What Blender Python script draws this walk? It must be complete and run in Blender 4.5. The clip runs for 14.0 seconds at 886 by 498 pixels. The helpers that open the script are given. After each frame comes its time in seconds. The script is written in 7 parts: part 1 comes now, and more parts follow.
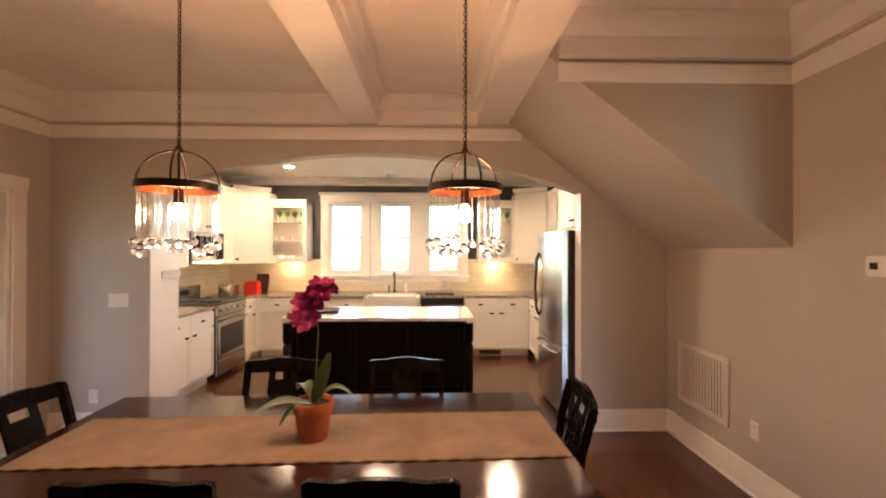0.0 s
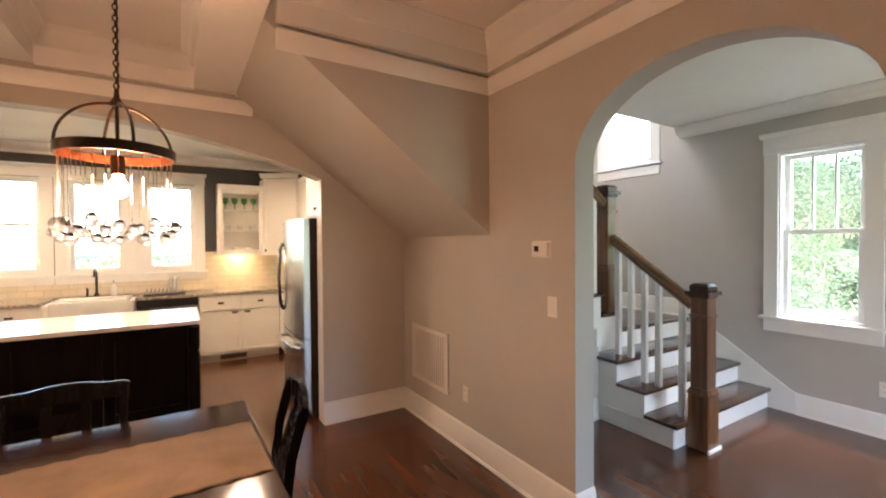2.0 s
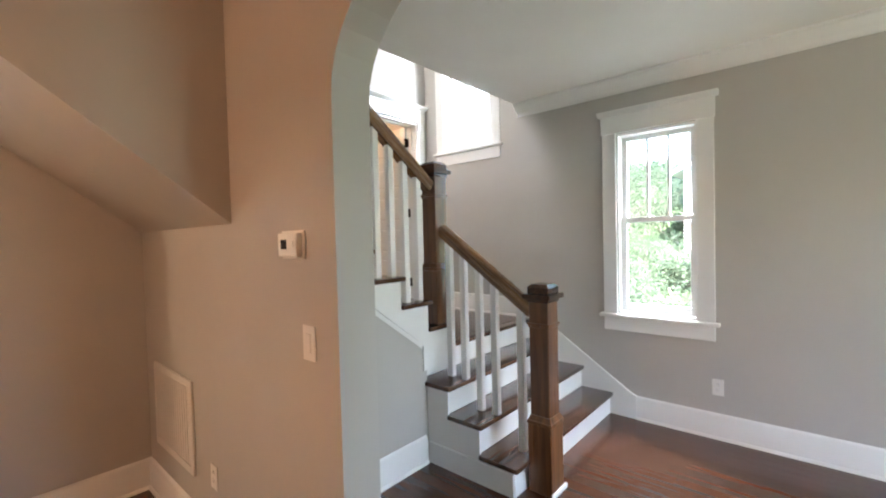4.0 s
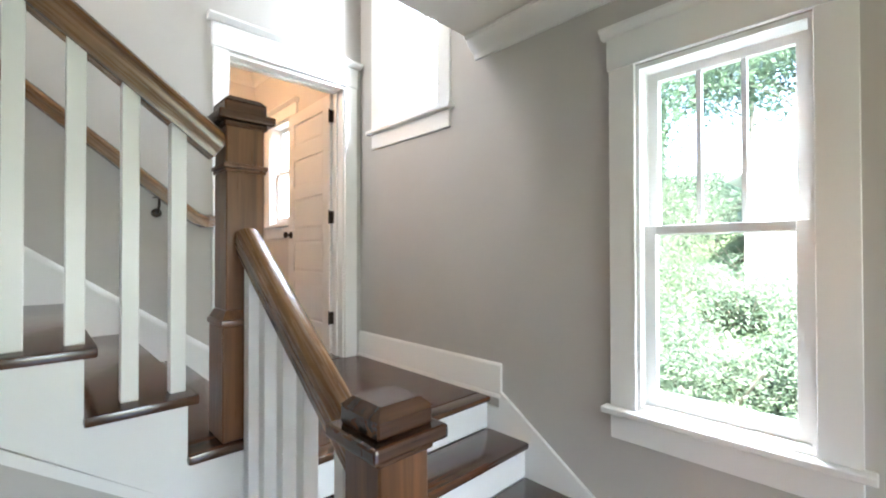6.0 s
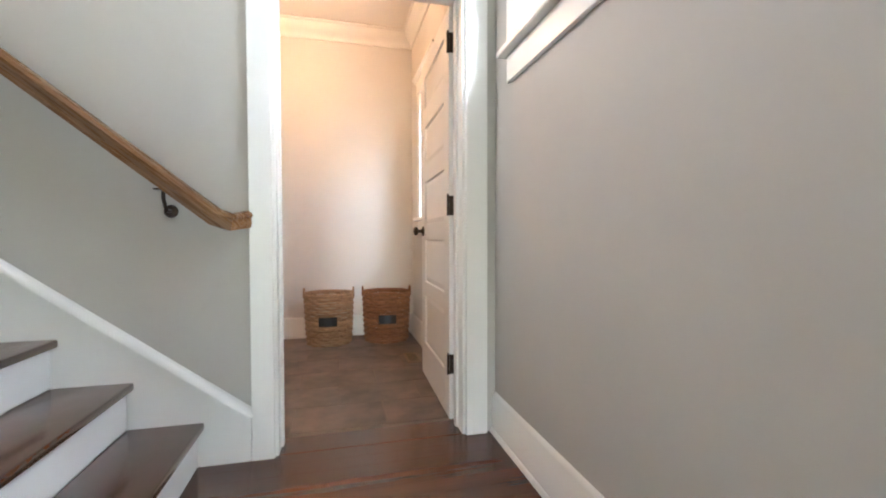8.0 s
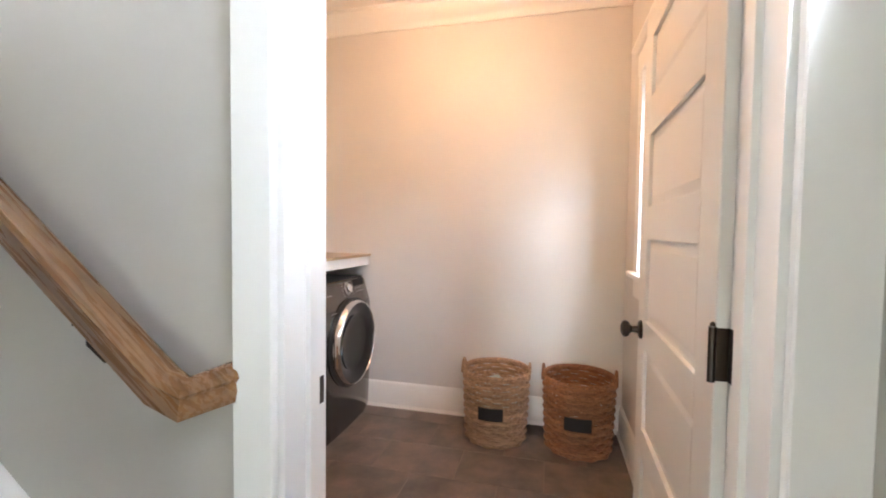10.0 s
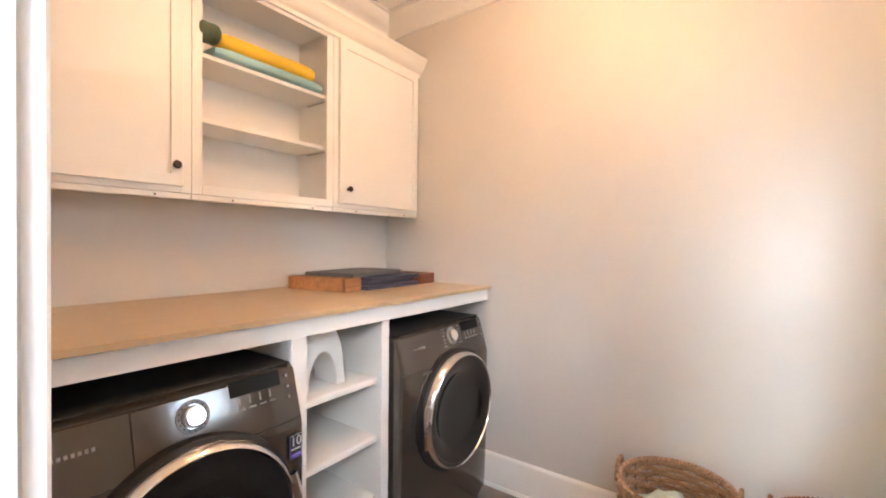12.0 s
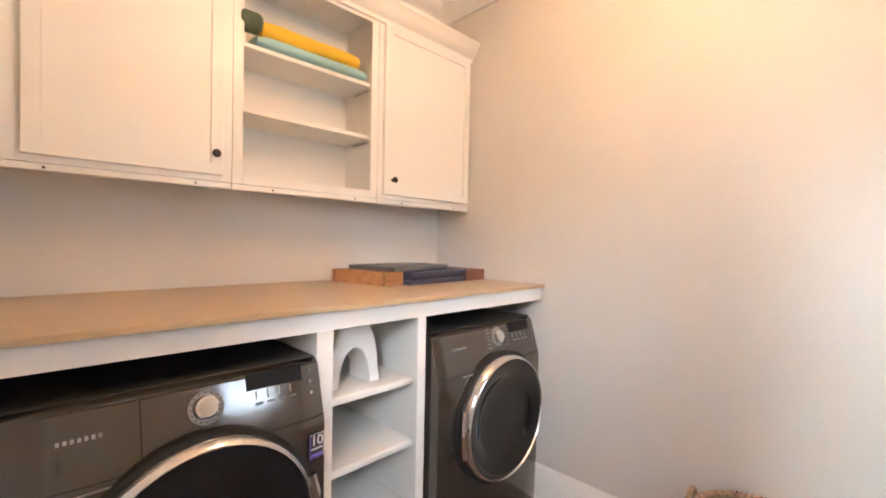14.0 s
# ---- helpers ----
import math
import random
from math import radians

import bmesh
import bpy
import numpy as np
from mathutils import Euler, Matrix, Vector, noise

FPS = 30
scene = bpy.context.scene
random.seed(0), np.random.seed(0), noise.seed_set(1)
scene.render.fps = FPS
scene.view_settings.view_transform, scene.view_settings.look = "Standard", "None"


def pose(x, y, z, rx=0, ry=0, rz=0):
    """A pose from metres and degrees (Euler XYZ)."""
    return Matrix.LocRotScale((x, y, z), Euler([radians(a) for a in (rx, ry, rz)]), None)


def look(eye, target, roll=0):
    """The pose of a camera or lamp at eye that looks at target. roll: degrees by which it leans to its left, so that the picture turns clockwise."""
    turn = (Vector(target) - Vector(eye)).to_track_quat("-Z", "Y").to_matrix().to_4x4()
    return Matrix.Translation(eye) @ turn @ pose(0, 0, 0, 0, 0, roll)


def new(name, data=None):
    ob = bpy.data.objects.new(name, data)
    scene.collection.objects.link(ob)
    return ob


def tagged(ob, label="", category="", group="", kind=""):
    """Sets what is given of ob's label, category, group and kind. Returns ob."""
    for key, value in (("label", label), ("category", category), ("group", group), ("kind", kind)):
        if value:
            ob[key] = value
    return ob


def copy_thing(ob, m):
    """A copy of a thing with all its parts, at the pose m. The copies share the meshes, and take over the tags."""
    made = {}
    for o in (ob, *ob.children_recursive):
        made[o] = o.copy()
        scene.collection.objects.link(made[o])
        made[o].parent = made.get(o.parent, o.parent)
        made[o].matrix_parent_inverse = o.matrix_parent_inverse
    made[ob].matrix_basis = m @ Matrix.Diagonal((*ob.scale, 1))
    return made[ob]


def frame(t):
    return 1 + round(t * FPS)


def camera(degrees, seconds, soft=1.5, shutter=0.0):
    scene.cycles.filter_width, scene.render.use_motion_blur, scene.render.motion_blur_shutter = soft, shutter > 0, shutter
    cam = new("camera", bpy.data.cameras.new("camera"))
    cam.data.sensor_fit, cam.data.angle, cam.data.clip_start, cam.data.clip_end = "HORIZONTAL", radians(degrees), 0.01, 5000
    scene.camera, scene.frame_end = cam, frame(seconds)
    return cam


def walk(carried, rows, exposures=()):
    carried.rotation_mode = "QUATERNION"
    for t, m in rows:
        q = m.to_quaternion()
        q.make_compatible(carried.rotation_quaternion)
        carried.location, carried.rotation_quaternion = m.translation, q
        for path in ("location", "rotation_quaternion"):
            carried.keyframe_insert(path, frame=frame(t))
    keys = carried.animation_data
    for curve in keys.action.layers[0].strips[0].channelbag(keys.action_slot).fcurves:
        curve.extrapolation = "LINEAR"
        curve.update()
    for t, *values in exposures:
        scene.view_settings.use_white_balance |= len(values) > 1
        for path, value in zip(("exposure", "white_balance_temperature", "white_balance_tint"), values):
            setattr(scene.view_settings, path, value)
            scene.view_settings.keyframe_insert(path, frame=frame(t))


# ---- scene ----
cam = camera(92.4, 14.0, soft=2.0)
PATH = [
    (0, (0.899, 0.725, 1.553), (0.946, 2.725, 1.562), 0.1),
    (0.5, (0.953, 0.723, 1.53), (1.282, 2.695, 1.554), 0.4),
    (1, (1.01, 0.741, 1.536), (1.623, 2.645, 1.55), 0.2),
    (1.5, (1.077, 0.771, 1.532), (1.933, 2.578, 1.523), -0.1),
    (2, (1.181, 0.827, 1.529), (2.23, 2.53, 1.497), -0.4),
    (2.5, (1.344, 0.882, 1.513), (2.55, 2.476, 1.458), -0.6),
    (3, (1.554, 0.994, 1.503), (2.912, 2.462, 1.432), -0.8),
    (3.5, (1.849, 1.127, 1.502), (3.323, 2.477, 1.437), -1.3),
    (3.7, (1.982, 1.186, 1.499), (3.486, 2.502, 1.441), -1.4),
    (5.8, (3.735, 1.752, 1.49), (5.163, 3.152, 1.521), -0.4),
    (6, (3.916, 1.768, 1.504), (5.302, 3.209, 1.525), -0.1),
    (6.5, (4.32, 1.897, 1.517), (5.565, 3.462, 1.528), 0.5),
    (7, (4.637, 2.12, 1.509), (5.656, 3.841, 1.496), 1.3),
    (7.2, (4.739, 2.232, 1.523), (5.66, 4.007, 1.496), 1.2),
    (9.3, (5.283, 3.574, 1.867), (5.066, 5.562, 1.819), -0.4),
    (9.5, (5.301, 3.679, 1.907), (5.003, 5.655, 1.849), 0.1),
    (10, (5.28, 3.906, 2.002), (4.789, 5.843, 1.922), 0.7),
    (10.2, (5.314, 4.012, 2.032), (4.699, 5.913, 1.951), 0.7),
    (10.5, (5.281, 4.126, 2.041), (4.554, 5.989, 1.981), 1.7),
    (11, (5.246, 4.354, 2.085), (4.371, 6.151, 2.004), 0.8),
    (11.5, (5.213, 4.548, 2.08), (4.208, 6.277, 2.028), 0.2),
    (12, (5.187, 4.7, 2.073), (4.013, 6.319, 2.048), 0.5),
    (12.5, (5.174, 4.799, 2.066), (3.856, 6.303, 2.028), 1.0),
    (13, (5.179, 4.861, 2.055), (3.791, 6.301, 2.015), 1.0),
    (13.5, (5.188, 4.887, 2.051), (3.779, 6.306, 2.017), 1.3),
    (14, (5.181, 4.877, 2.042), (3.764, 6.288, 2.013), 1.1),
]
walk(cam, [(t, look(eye, target, roll)) for t, eye, target, roll in PATH], exposures=[(0.0, 4.2, 6700, 18), (2.0, 4.3, 6450, 15), (3.7, 4.38, 6350, 14), (5.8, 4.5, 6250, 13), (7.2, 4.55, 6250, 13), (9.3, 4.45, 6300, 16), (11.0, 4.55, 6300, 14), (14.0, 4.62, 6250, 12)])

# world, sun, the daylight through the openings and the lamps added to it
world = bpy.data.worlds.new("sky")
scene.world = world
world.use_nodes = True
wn = world.node_tree
wn.nodes.clear()
sky = wn.nodes.new("ShaderNodeTexSky")
sky.sky_type, sky.sun_disc = "NISHITA", False
bg = wn.nodes.new("ShaderNodeBackground")
bg.inputs["Strength"].default_value = 0.15
wout = wn.nodes.new("ShaderNodeOutputWorld")
wn.links.new(sky.outputs[0], bg.inputs[0])
wn.links.new(bg.outputs[0], wout.inputs[0])
sun = new("sun", bpy.data.lights.new("sun", "SUN"))
sun.data.energy, sun.data.angle, sun.data.color = 4.2, radians(0.6), (1.0, 0.95, 0.88)
# from the south-west, over the roof: no direct beam reaches the windows in view
sun.matrix_world = look((-6, -7, 15), (0, 0, 0))
sky.sun_elevation, sky.sun_rotation = radians(58), radians(220)


def sky_opening(name, x, y, z, toward, w, h):
    """Guides the sky's light through an opening; it gives off none itself."""
    d = bpy.data.lights.new(name, "AREA")
    d.shape, d.size, d.size_y = "RECTANGLE", w, h
    d.cycles.is_portal = True
    ob = new(name, d)
    ob.matrix_world = look((x, y, z), (x + toward[0], y + toward[1], z + toward[2]))
    return ob


sky_opening("daylight_hall_window", 5.91, 2.21, 1.57, (-1, 0, 0), 0.58, 1.46)
for wx in (-0.51, 0.285, 1.07):
    sky_opening("daylight_kitchen_window", wx, 7.76, 1.745, (0, -1, 0), 0.56, 1.17)
sky_opening("daylight_west_door", -2.48, 3.655, 1.01, (1, 0, 0), 0.79, 2.02)


def sky_lamp(name, x, y, z, toward, w, h, watts, color=(0.86, 0.94, 1.0)):
    """An area lamp in place of daylight, set in an opening or outside it."""
    d = bpy.data.lights.new(name, "AREA")
    d.shape, d.size, d.size_y, d.energy, d.color = "RECTANGLE", w, h, watts, color
    ob = new(name, d)
    ob.matrix_world = look((x, y, z), (x + toward[0], y + toward[1], z + toward[2]))
    return ob


sky_lamp("daylight_high_window", 5.895, 4.02, 3.11, (-1, 0, 0), 0.60, 1.36, 0.72, (0.88, 0.94, 1.0))
sky_lamp("daylight_laundry_window", 5.895, 6.055, 2.325, (-1, 0, 0), 0.53, 1.03, 0.44, (0.80, 0.91, 1.0))
# lamp added outside the laundry window, throws the patch on the north wall
sky_lamp("laundry_patch_lamp", 6.55, 4.70, 4.02, (-0.795, 1.35, -1.72), 1.0, 1.6, 14.0, (0.82, 0.92, 1.0))
# unseen upstairs window, assumed from light falling down the stairwell
sky_lamp("unseen_upstairs_light", 0.98, 4.15, 4.02, (1, 0, -0.22), 0.68, 1.10, 4.7, (1.0, 0.92, 0.83))
sky_lamp("daylight_front_door", 4.45, -2.27, 1.20, (0, 1, 0), 1.5, 1.9, 1.0)
# fill lamp added out of view, shining down through the hall window
sky_lamp("hall_fill_lamp", 6.75, 2.21, 3.55, (-0.75, 0, -0.95), 1.7, 1.0, 33.0)


def bulb_lamp(name, x, y, z, watts, color=(1.0, 0.62, 0.30), radius=0.03):
    d = bpy.data.lights.new(name, "POINT")
    d.energy, d.color, d.shadow_soft_size = watts, color, radius
    ob = new(name, d)
    ob.location = (x, y, z)
    return ob


bulb_lamp("pendant_bulb_light", -0.09, 2.40, 1.692, 3.2, (1.0, 0.50, 0.25), 0.045)
bulb_lamp("pendant_bulb_light", 1.025, 2.40, 1.692, 3.2, (1.0, 0.50, 0.25), 0.045)
# only the first can is known; the other two are added out of view
for kx, ky in ((-1.10, 6.65), (0.30, 5.45), (1.70, 5.55)):
    can = new("recessed_can_light", bpy.data.lights.new("recessed_can_light", "SPOT"))
    can.data.energy, can.data.color, can.data.spot_size, can.data.spot_blend, can.data.shadow_soft_size = 7.8, (1.0, 0.73, 0.48), radians(172), 0.5, 0.14
    can.matrix_world = look((kx, ky, 2.70), (kx, ky + 0.001, 0))
for kx, ky in ((-1.32, 7.40), (1.88, 7.40), (-2.15, 5.3)):
    bulb_lamp("under_cabinet_light", kx, ky, 1.33, 0.32, (1.0, 0.70, 0.36), 0.03)
bulb_lamp("laundry_ceiling_light", 4.68, 5.85, 3.22, 1.5, (1.0, 0.58, 0.30), 0.10)


# ---- materials ----
def node_mat(name):
    m = bpy.data.materials.new(name)
    m.use_nodes = True
    t = m.node_tree
    b = t.nodes["Principled BSDF"]
    return m, t, b


def coords(t, scale=(1, 1, 1), kind="Object"):
    c = t.nodes.new("ShaderNodeTexCoord")
    mp = t.nodes.new("ShaderNodeMapping")
    mp.inputs["Scale"].default_value = scale
    t.links.new(c.outputs[kind], mp.inputs[0])
    return mp


def noise_of(t, vec, scale, detail=4.0, rough=0.55):
    n = t.nodes.new("ShaderNodeTexNoise")
    n.inputs["Scale"].default_value, n.inputs["Detail"].default_value, n.inputs["Roughness"].default_value = scale, detail, rough
    t.links.new(vec.outputs[0], n.inputs["Vector"])
    return n


def ramp_of(t, src, stops):
    r = t.nodes.new("ShaderNodeValToRGB")
    e = r.color_ramp.elements
    while len(e) < len(stops):
        e.new(0.5)
    for el, (p, c) in zip(e, stops):
        el.position, el.color = p, (*c, 1)
    t.links.new(src, r.inputs[0])
    return r


def bump_of(t, b, src, strength, distance=0.002):
    n = t.nodes.new("ShaderNodeBump")
    n.inputs["Strength"].default_value, n.inputs["Distance"].default_value = strength, distance
    t.links.new(src, n.inputs["Height"])
    t.links.new(n.outputs[0], b.inputs["Normal"])
    return n


def mul(c, k):
    return tuple(min(1.0, v * k) for v in c)


def paint(name, color, rough=0.55, vary=0.05, grain=220.0, bump=0.12, kind="Object"):
    """Rolled or brushed paint: a fine stipple and slow blotches."""
    m, t, b = node_mat(name)
    v = coords(t, kind=kind)
    big = noise_of(t, v, 1.7, 5)
    r = ramp_of(t, big.outputs[0], [(0.3, mul(color, 1 - vary)), (0.7, mul(color, 1 + vary))])
    t.links.new(r.outputs[0], b.inputs["Base Color"])
    mid = noise_of(t, v, 9.0, 3)
    rr = ramp_of(t, mid.outputs[0], [(0.3, (rough - 0.025,) * 3), (0.7, (rough + 0.025,) * 3)])
    t.links.new(rr.outputs[0], b.inputs["Roughness"])
    fine = noise_of(t, v, grain, 2)
    bump_of(t, b, fine.outputs[0], bump, 0.001)
    return m


def wood(name, dark, light, rough=0.3, axis=0, scale=1.0, coat=0.0, island=False, spread=0.5, relief=0.12):
    """Stained wood with its grain along one axis; each board or part gets its own tone."""
    m, t, b = node_mat(name)
    info = t.nodes.new("ShaderNodeObjectInfo")
    rnd = info.outputs["Random"]
    if island:
        rnd = t.nodes.new("ShaderNodeNewGeometry").outputs["Random Per Island"]
    c = t.nodes.new("ShaderNodeTexCoord")
    off = t.nodes.new("ShaderNodeVectorMath")
    off.operation = "ADD"
    comb = t.nodes.new("ShaderNodeCombineXYZ")
    k = t.nodes.new("ShaderNodeMath")
    k.operation = "MULTIPLY"
    k.inputs[1].default_value = 37.0
    t.links.new(rnd, k.inputs[0])
    for i in range(3):
        t.links.new(k.outputs[0], comb.inputs[i])
    t.links.new(c.outputs["Object"], off.inputs[0])
    t.links.new(comb.outputs[0], off.inputs[1])
    s = [16.0 * scale] * 3
    s[axis] = 0.7 * scale
    mp = t.nodes.new("ShaderNodeMapping")
    mp.inputs["Scale"].default_value = s
    t.links.new(off.outputs[0], mp.inputs[0])
    n1 = noise_of(t, mp, 1.6, 6, 0.62)
    n1.inputs["Distortion"].default_value = 0.6
    mid = tuple((a + d) / 2 for a, d in zip(dark, light))
    r = ramp_of(t, n1.outputs[0], [(0.28, dark), (0.5, mid), (0.74, light)])
    tone = t.nodes.new("ShaderNodeHueSaturation")
    mr = t.nodes.new("ShaderNodeMapRange")
    mr.inputs["To Min"].default_value, mr.inputs["To Max"].default_value = 1 - spread / 2, 1 + spread / 2
    t.links.new(rnd, mr.inputs[0])
    t.links.new(mr.outputs[0], tone.inputs["Value"])
    t.links.new(r.outputs[0], tone.inputs["Color"])
    t.links.new(tone.outputs[0], b.inputs["Base Color"])
    n2 = noise_of(t, mp, 7.0, 3)
    rr = ramp_of(t, n2.outputs[0], [(0.3, (rough - 0.03,) * 3), (0.7, (rough + 0.04,) * 3)])
    t.links.new(rr.outputs[0], b.inputs["Roughness"])
    b.inputs["Coat Weight"].default_value = coat
    b.inputs["Coat Roughness"].default_value = 0.12
    bump_of(t, b, n2.outputs[0], relief, 0.001)
    return m


def metal(name, color, rough=0.3, brushed=None):
    m, t, b = node_mat(name)
    b.inputs["Metallic"].default_value = 1.0
    s = [3.0, 3.0, 3.0]
    if brushed is not None:
        s = [260.0, 260.0, 260.0]
        s[brushed] = 2.0
    v = coords(t, s)
    n = noise_of(t, v, 1.0, 3)
    r = ramp_of(t, n.outputs[0], [(0.3, mul(color, 0.985)), (0.7, mul(color, 1.015))])
    t.links.new(r.outputs[0], b.inputs["Base Color"])
    rr = ramp_of(t, n.outputs[0], [(0.3, (max(0.02, rough - 0.012),) * 3), (0.7, (rough + 0.012,) * 3)])
    t.links.new(rr.outputs[0], b.inputs["Roughness"])
    return m


def glass(name, color=(1, 1, 1), rough=0.0):
    m, t, b = node_mat(name)
    b.inputs["Base Color"].default_value = (*color, 1)
    b.inputs["Transmission Weight"].default_value = 1.0
    b.inputs["Roughness"].default_value = rough
    b.inputs["IOR"].default_value = 1.45
    return m


def glow(name, color, strength):
    m, t, b = node_mat(name)
    b.inputs["Base Color"].default_value = (*color, 1)
    b.inputs["Emission Color"].default_value = (*color, 1)
    b.inputs["Emission Strength"].default_value = strength
    return m


WALL = paint("greige_wall_paint", (0.485, 0.462, 0.425), 0.6, 0.035)
LAUNDRY_WALL = paint("laundry_wall_paint", (0.66, 0.635, 0.60), 0.5, 0.03)
KITCHEN_DARK = paint("charcoal_wall_paint", (0.07, 0.066, 0.062), 0.6, 0.08)
CEIL = paint("ceiling_paint", (0.80, 0.77, 0.715), 0.7, 0.03)
WHITE = paint("white_trim_paint", (0.80, 0.79, 0.76), 0.32, 0.025, 90.0, 0.05)
CABINET = paint("cream_cabinet_paint", (0.80, 0.765, 0.69), 0.35, 0.03, 90.0, 0.05)
FLOOR = wood("dark_oak_floorboard", (0.068, 0.0240, 0.0102), (0.107, 0.0378, 0.0156), 0.23, 1, 0.5, 0.28, relief=0.02, spread=0.28)
FLOOR_FAR = wood("dark_oak_floorboard_far", (0.068, 0.0240, 0.0102), (0.107, 0.0378, 0.0156), 0.23, 1, 0.5, 0.28, relief=0.02, island=True, spread=0.28)
TREAD = wood("dark_oak_tread", (0.030, 0.012, 0.006), (0.125, 0.052, 0.024), 0.22, 0, 1.2, 0.3, spread=0.3)
NEWEL = wood("stained_newel_wood", (0.058, 0.022, 0.0075), (0.235, 0.098, 0.036), 0.3, 2, 1.1, 0.25, spread=0.15)
RAIL = wood("stained_rail_wood", (0.085, 0.036, 0.013), (0.35, 0.180, 0.074), 0.27, 1, 1.0, 0.3, spread=0.15)
BLACKWOOD = wood("black_lacquered_wood", (0.004, 0.004, 0.004), (0.012, 0.011, 0.010), 0.25, 2, 1.0, 0.3, spread=0.2)
ISLAND = wood("espresso_island_wood", (0.004, 0.003, 0.003), (0.010, 0.008, 0.007), 0.38, 2, 1.0, 0.0, spread=0.2)
for dull in (BLACKWOOD, ISLAND):
    dull.node_tree.nodes["Principled BSDF"].inputs["Specular IOR Level"].default_value = 0.06
    dull.node_tree.nodes["Principled BSDF"].inputs["Coat Weight"].default_value = 0.0
TABLE = wood("espresso_table_wood", (0.013, 0.006, 0.004), (0.030, 0.013, 0.009), 0.12, 0, 1.0, 0.10, spread=0.2)
TABLE.node_tree.nodes["Principled BSDF"].inputs["Specular IOR Level"].default_value = 0.35
BLACK = paint("black_metal_paint", (0.012, 0.011, 0.010), 0.35, 0.1, 60.0, 0.05)
BRONZE = metal("oil_rubbed_bronze", (0.055, 0.042, 0.034), 0.35)
STEEL = metal("brushed_steel", (0.52, 0.515, 0.505), 0.24, 0)
DARK_STEEL = metal("dark_steel", (0.16, 0.155, 0.15), 0.22)
CHROME = metal("chrome", (0.80, 0.80, 0.80), 0.09)
GLASS = glass("clear_glass")
PANE = glass("window_glass")


# ---- mesh helpers ----
def mesh_of(bm, name, material, smooth=False):
    me = bpy.data.meshes.new(name)
    bmesh.ops.recalc_face_normals(bm, faces=bm.faces)
    bm.to_mesh(me)
    bm.free()
    for m in material if isinstance(material, (list, tuple)) else [material]:
        me.materials.append(m)
    if smooth:
        for p in me.polygons:
            p.use_smooth = True
        me.set_sharp_from_angle(angle=radians(38))
    return me


def part(name, bm, material, parent=None, label="", smooth=False, at=None):
    ob = new(name, mesh_of(bm, name, material, smooth))
    if parent is not None:
        ob.parent = parent
    if at is not None:
        ob.matrix_basis = at
    if label:
        ob["label"] = label
    return ob


def thing(name, m, label, category, group="", kind=""):
    ob = new(name)
    ob.empty_display_size = 0.1
    ob.matrix_basis = m
    return tagged(ob, label, category, group, kind)


def structure(name, bm, material, label, category, smooth=False):
    return tagged(part(name, bm, material, smooth=smooth), label, category, kind="structure")


def box(x0, x1, y0, y1, z0, z1, bevel=0.0, bm=None, seg=1):
    own = bmesh.new()
    bmesh.ops.create_cube(own, size=1.0)
    for v in own.verts:
        v.co = Vector(((x0 + x1) / 2 + v.co.x * (x1 - x0), (y0 + y1) / 2 + v.co.y * (y1 - y0), (z0 + z1) / 2 + v.co.z * (z1 - z0)))
    if bevel > 0:
        bmesh.ops.bevel(own, geom=own.edges[:], offset=bevel, segments=seg, affect="EDGES", profile=0.6)
    if bm is None:
        return own
    return add(bm, own)


def add(bm, other, m=None):
    """Moves the mesh of other into bm."""
    if m is not None:
        other.transform(m)
    me = bpy.data.meshes.new("join")
    other.to_mesh(me)
    other.free()
    bm.from_mesh(me)
    bpy.data.meshes.remove(me)
    return bm


def prism(points, depth, m=None, bm=None, bevel=0.0):
    """A flat outline (x, y), given depth along z, then posed by m."""
    own = bmesh.new()
    vs = [own.verts.new((x, y, 0)) for x, y in points]
    f = own.faces.new(vs)
    r = bmesh.ops.extrude_face_region(own, geom=[f])
    for v in r["geom"]:
        if isinstance(v, bmesh.types.BMVert):
            v.co.z += depth
    if bevel > 0:
        bmesh.ops.bevel(own, geom=own.edges[:], offset=bevel, segments=1, affect="EDGES")
    if m is not None:
        own.transform(m)
    return own if bm is None else add(bm, own)


# outline planes: XZ (depth to +y) and YZ (depth to +x)
XZ = Matrix(((1, 0, 0, 0), (0, 0, 1, 0), (0, 1, 0, 0), (0, 0, 0, 1)))
YZ = Matrix(((0, 0, 1, 0), (1, 0, 0, 0), (0, 1, 0, 0), (0, 0, 0, 1)))


def xz(points, y0, y1, bm=None, bevel=0.0):
    return prism(points, y1 - y0, Matrix.Translation((0, y0, 0)) @ XZ, bm, bevel)


def yz(points, x0, x1, bm=None, bevel=0.0):
    return prism(points, x1 - x0, Matrix.Translation((x0, 0, 0)) @ YZ, bm, bevel)


def lathe(profile, n=24, bm=None, m=None, closed=False):
    """Turned shape round z from (radius, height) pairs."""
    own = bmesh.new()
    rings = []
    for r, z in profile:
        if r < 1e-6:
            rings.append([own.verts.new((0, 0, z))])
        else:
            rings.append([own.verts.new((r * math.cos(2 * math.pi * i / n), r * math.sin(2 * math.pi * i / n), z)) for i in range(n)])
    pairs = list(zip(rings, rings[1:]))
    if closed:
        pairs.append((rings[-1], rings[0]))
    for a, b in pairs:
        for i in range(n):
            q = [a[i % len(a)], a[(i + 1) % len(a)], b[(i + 1) % len(b)], b[i % len(b)]]
            q = list(dict.fromkeys(q))
            if len(q) > 2:
                own.faces.new(q)
    if m is not None:
        own.transform(m)
    return own if bm is None else add(bm, own)


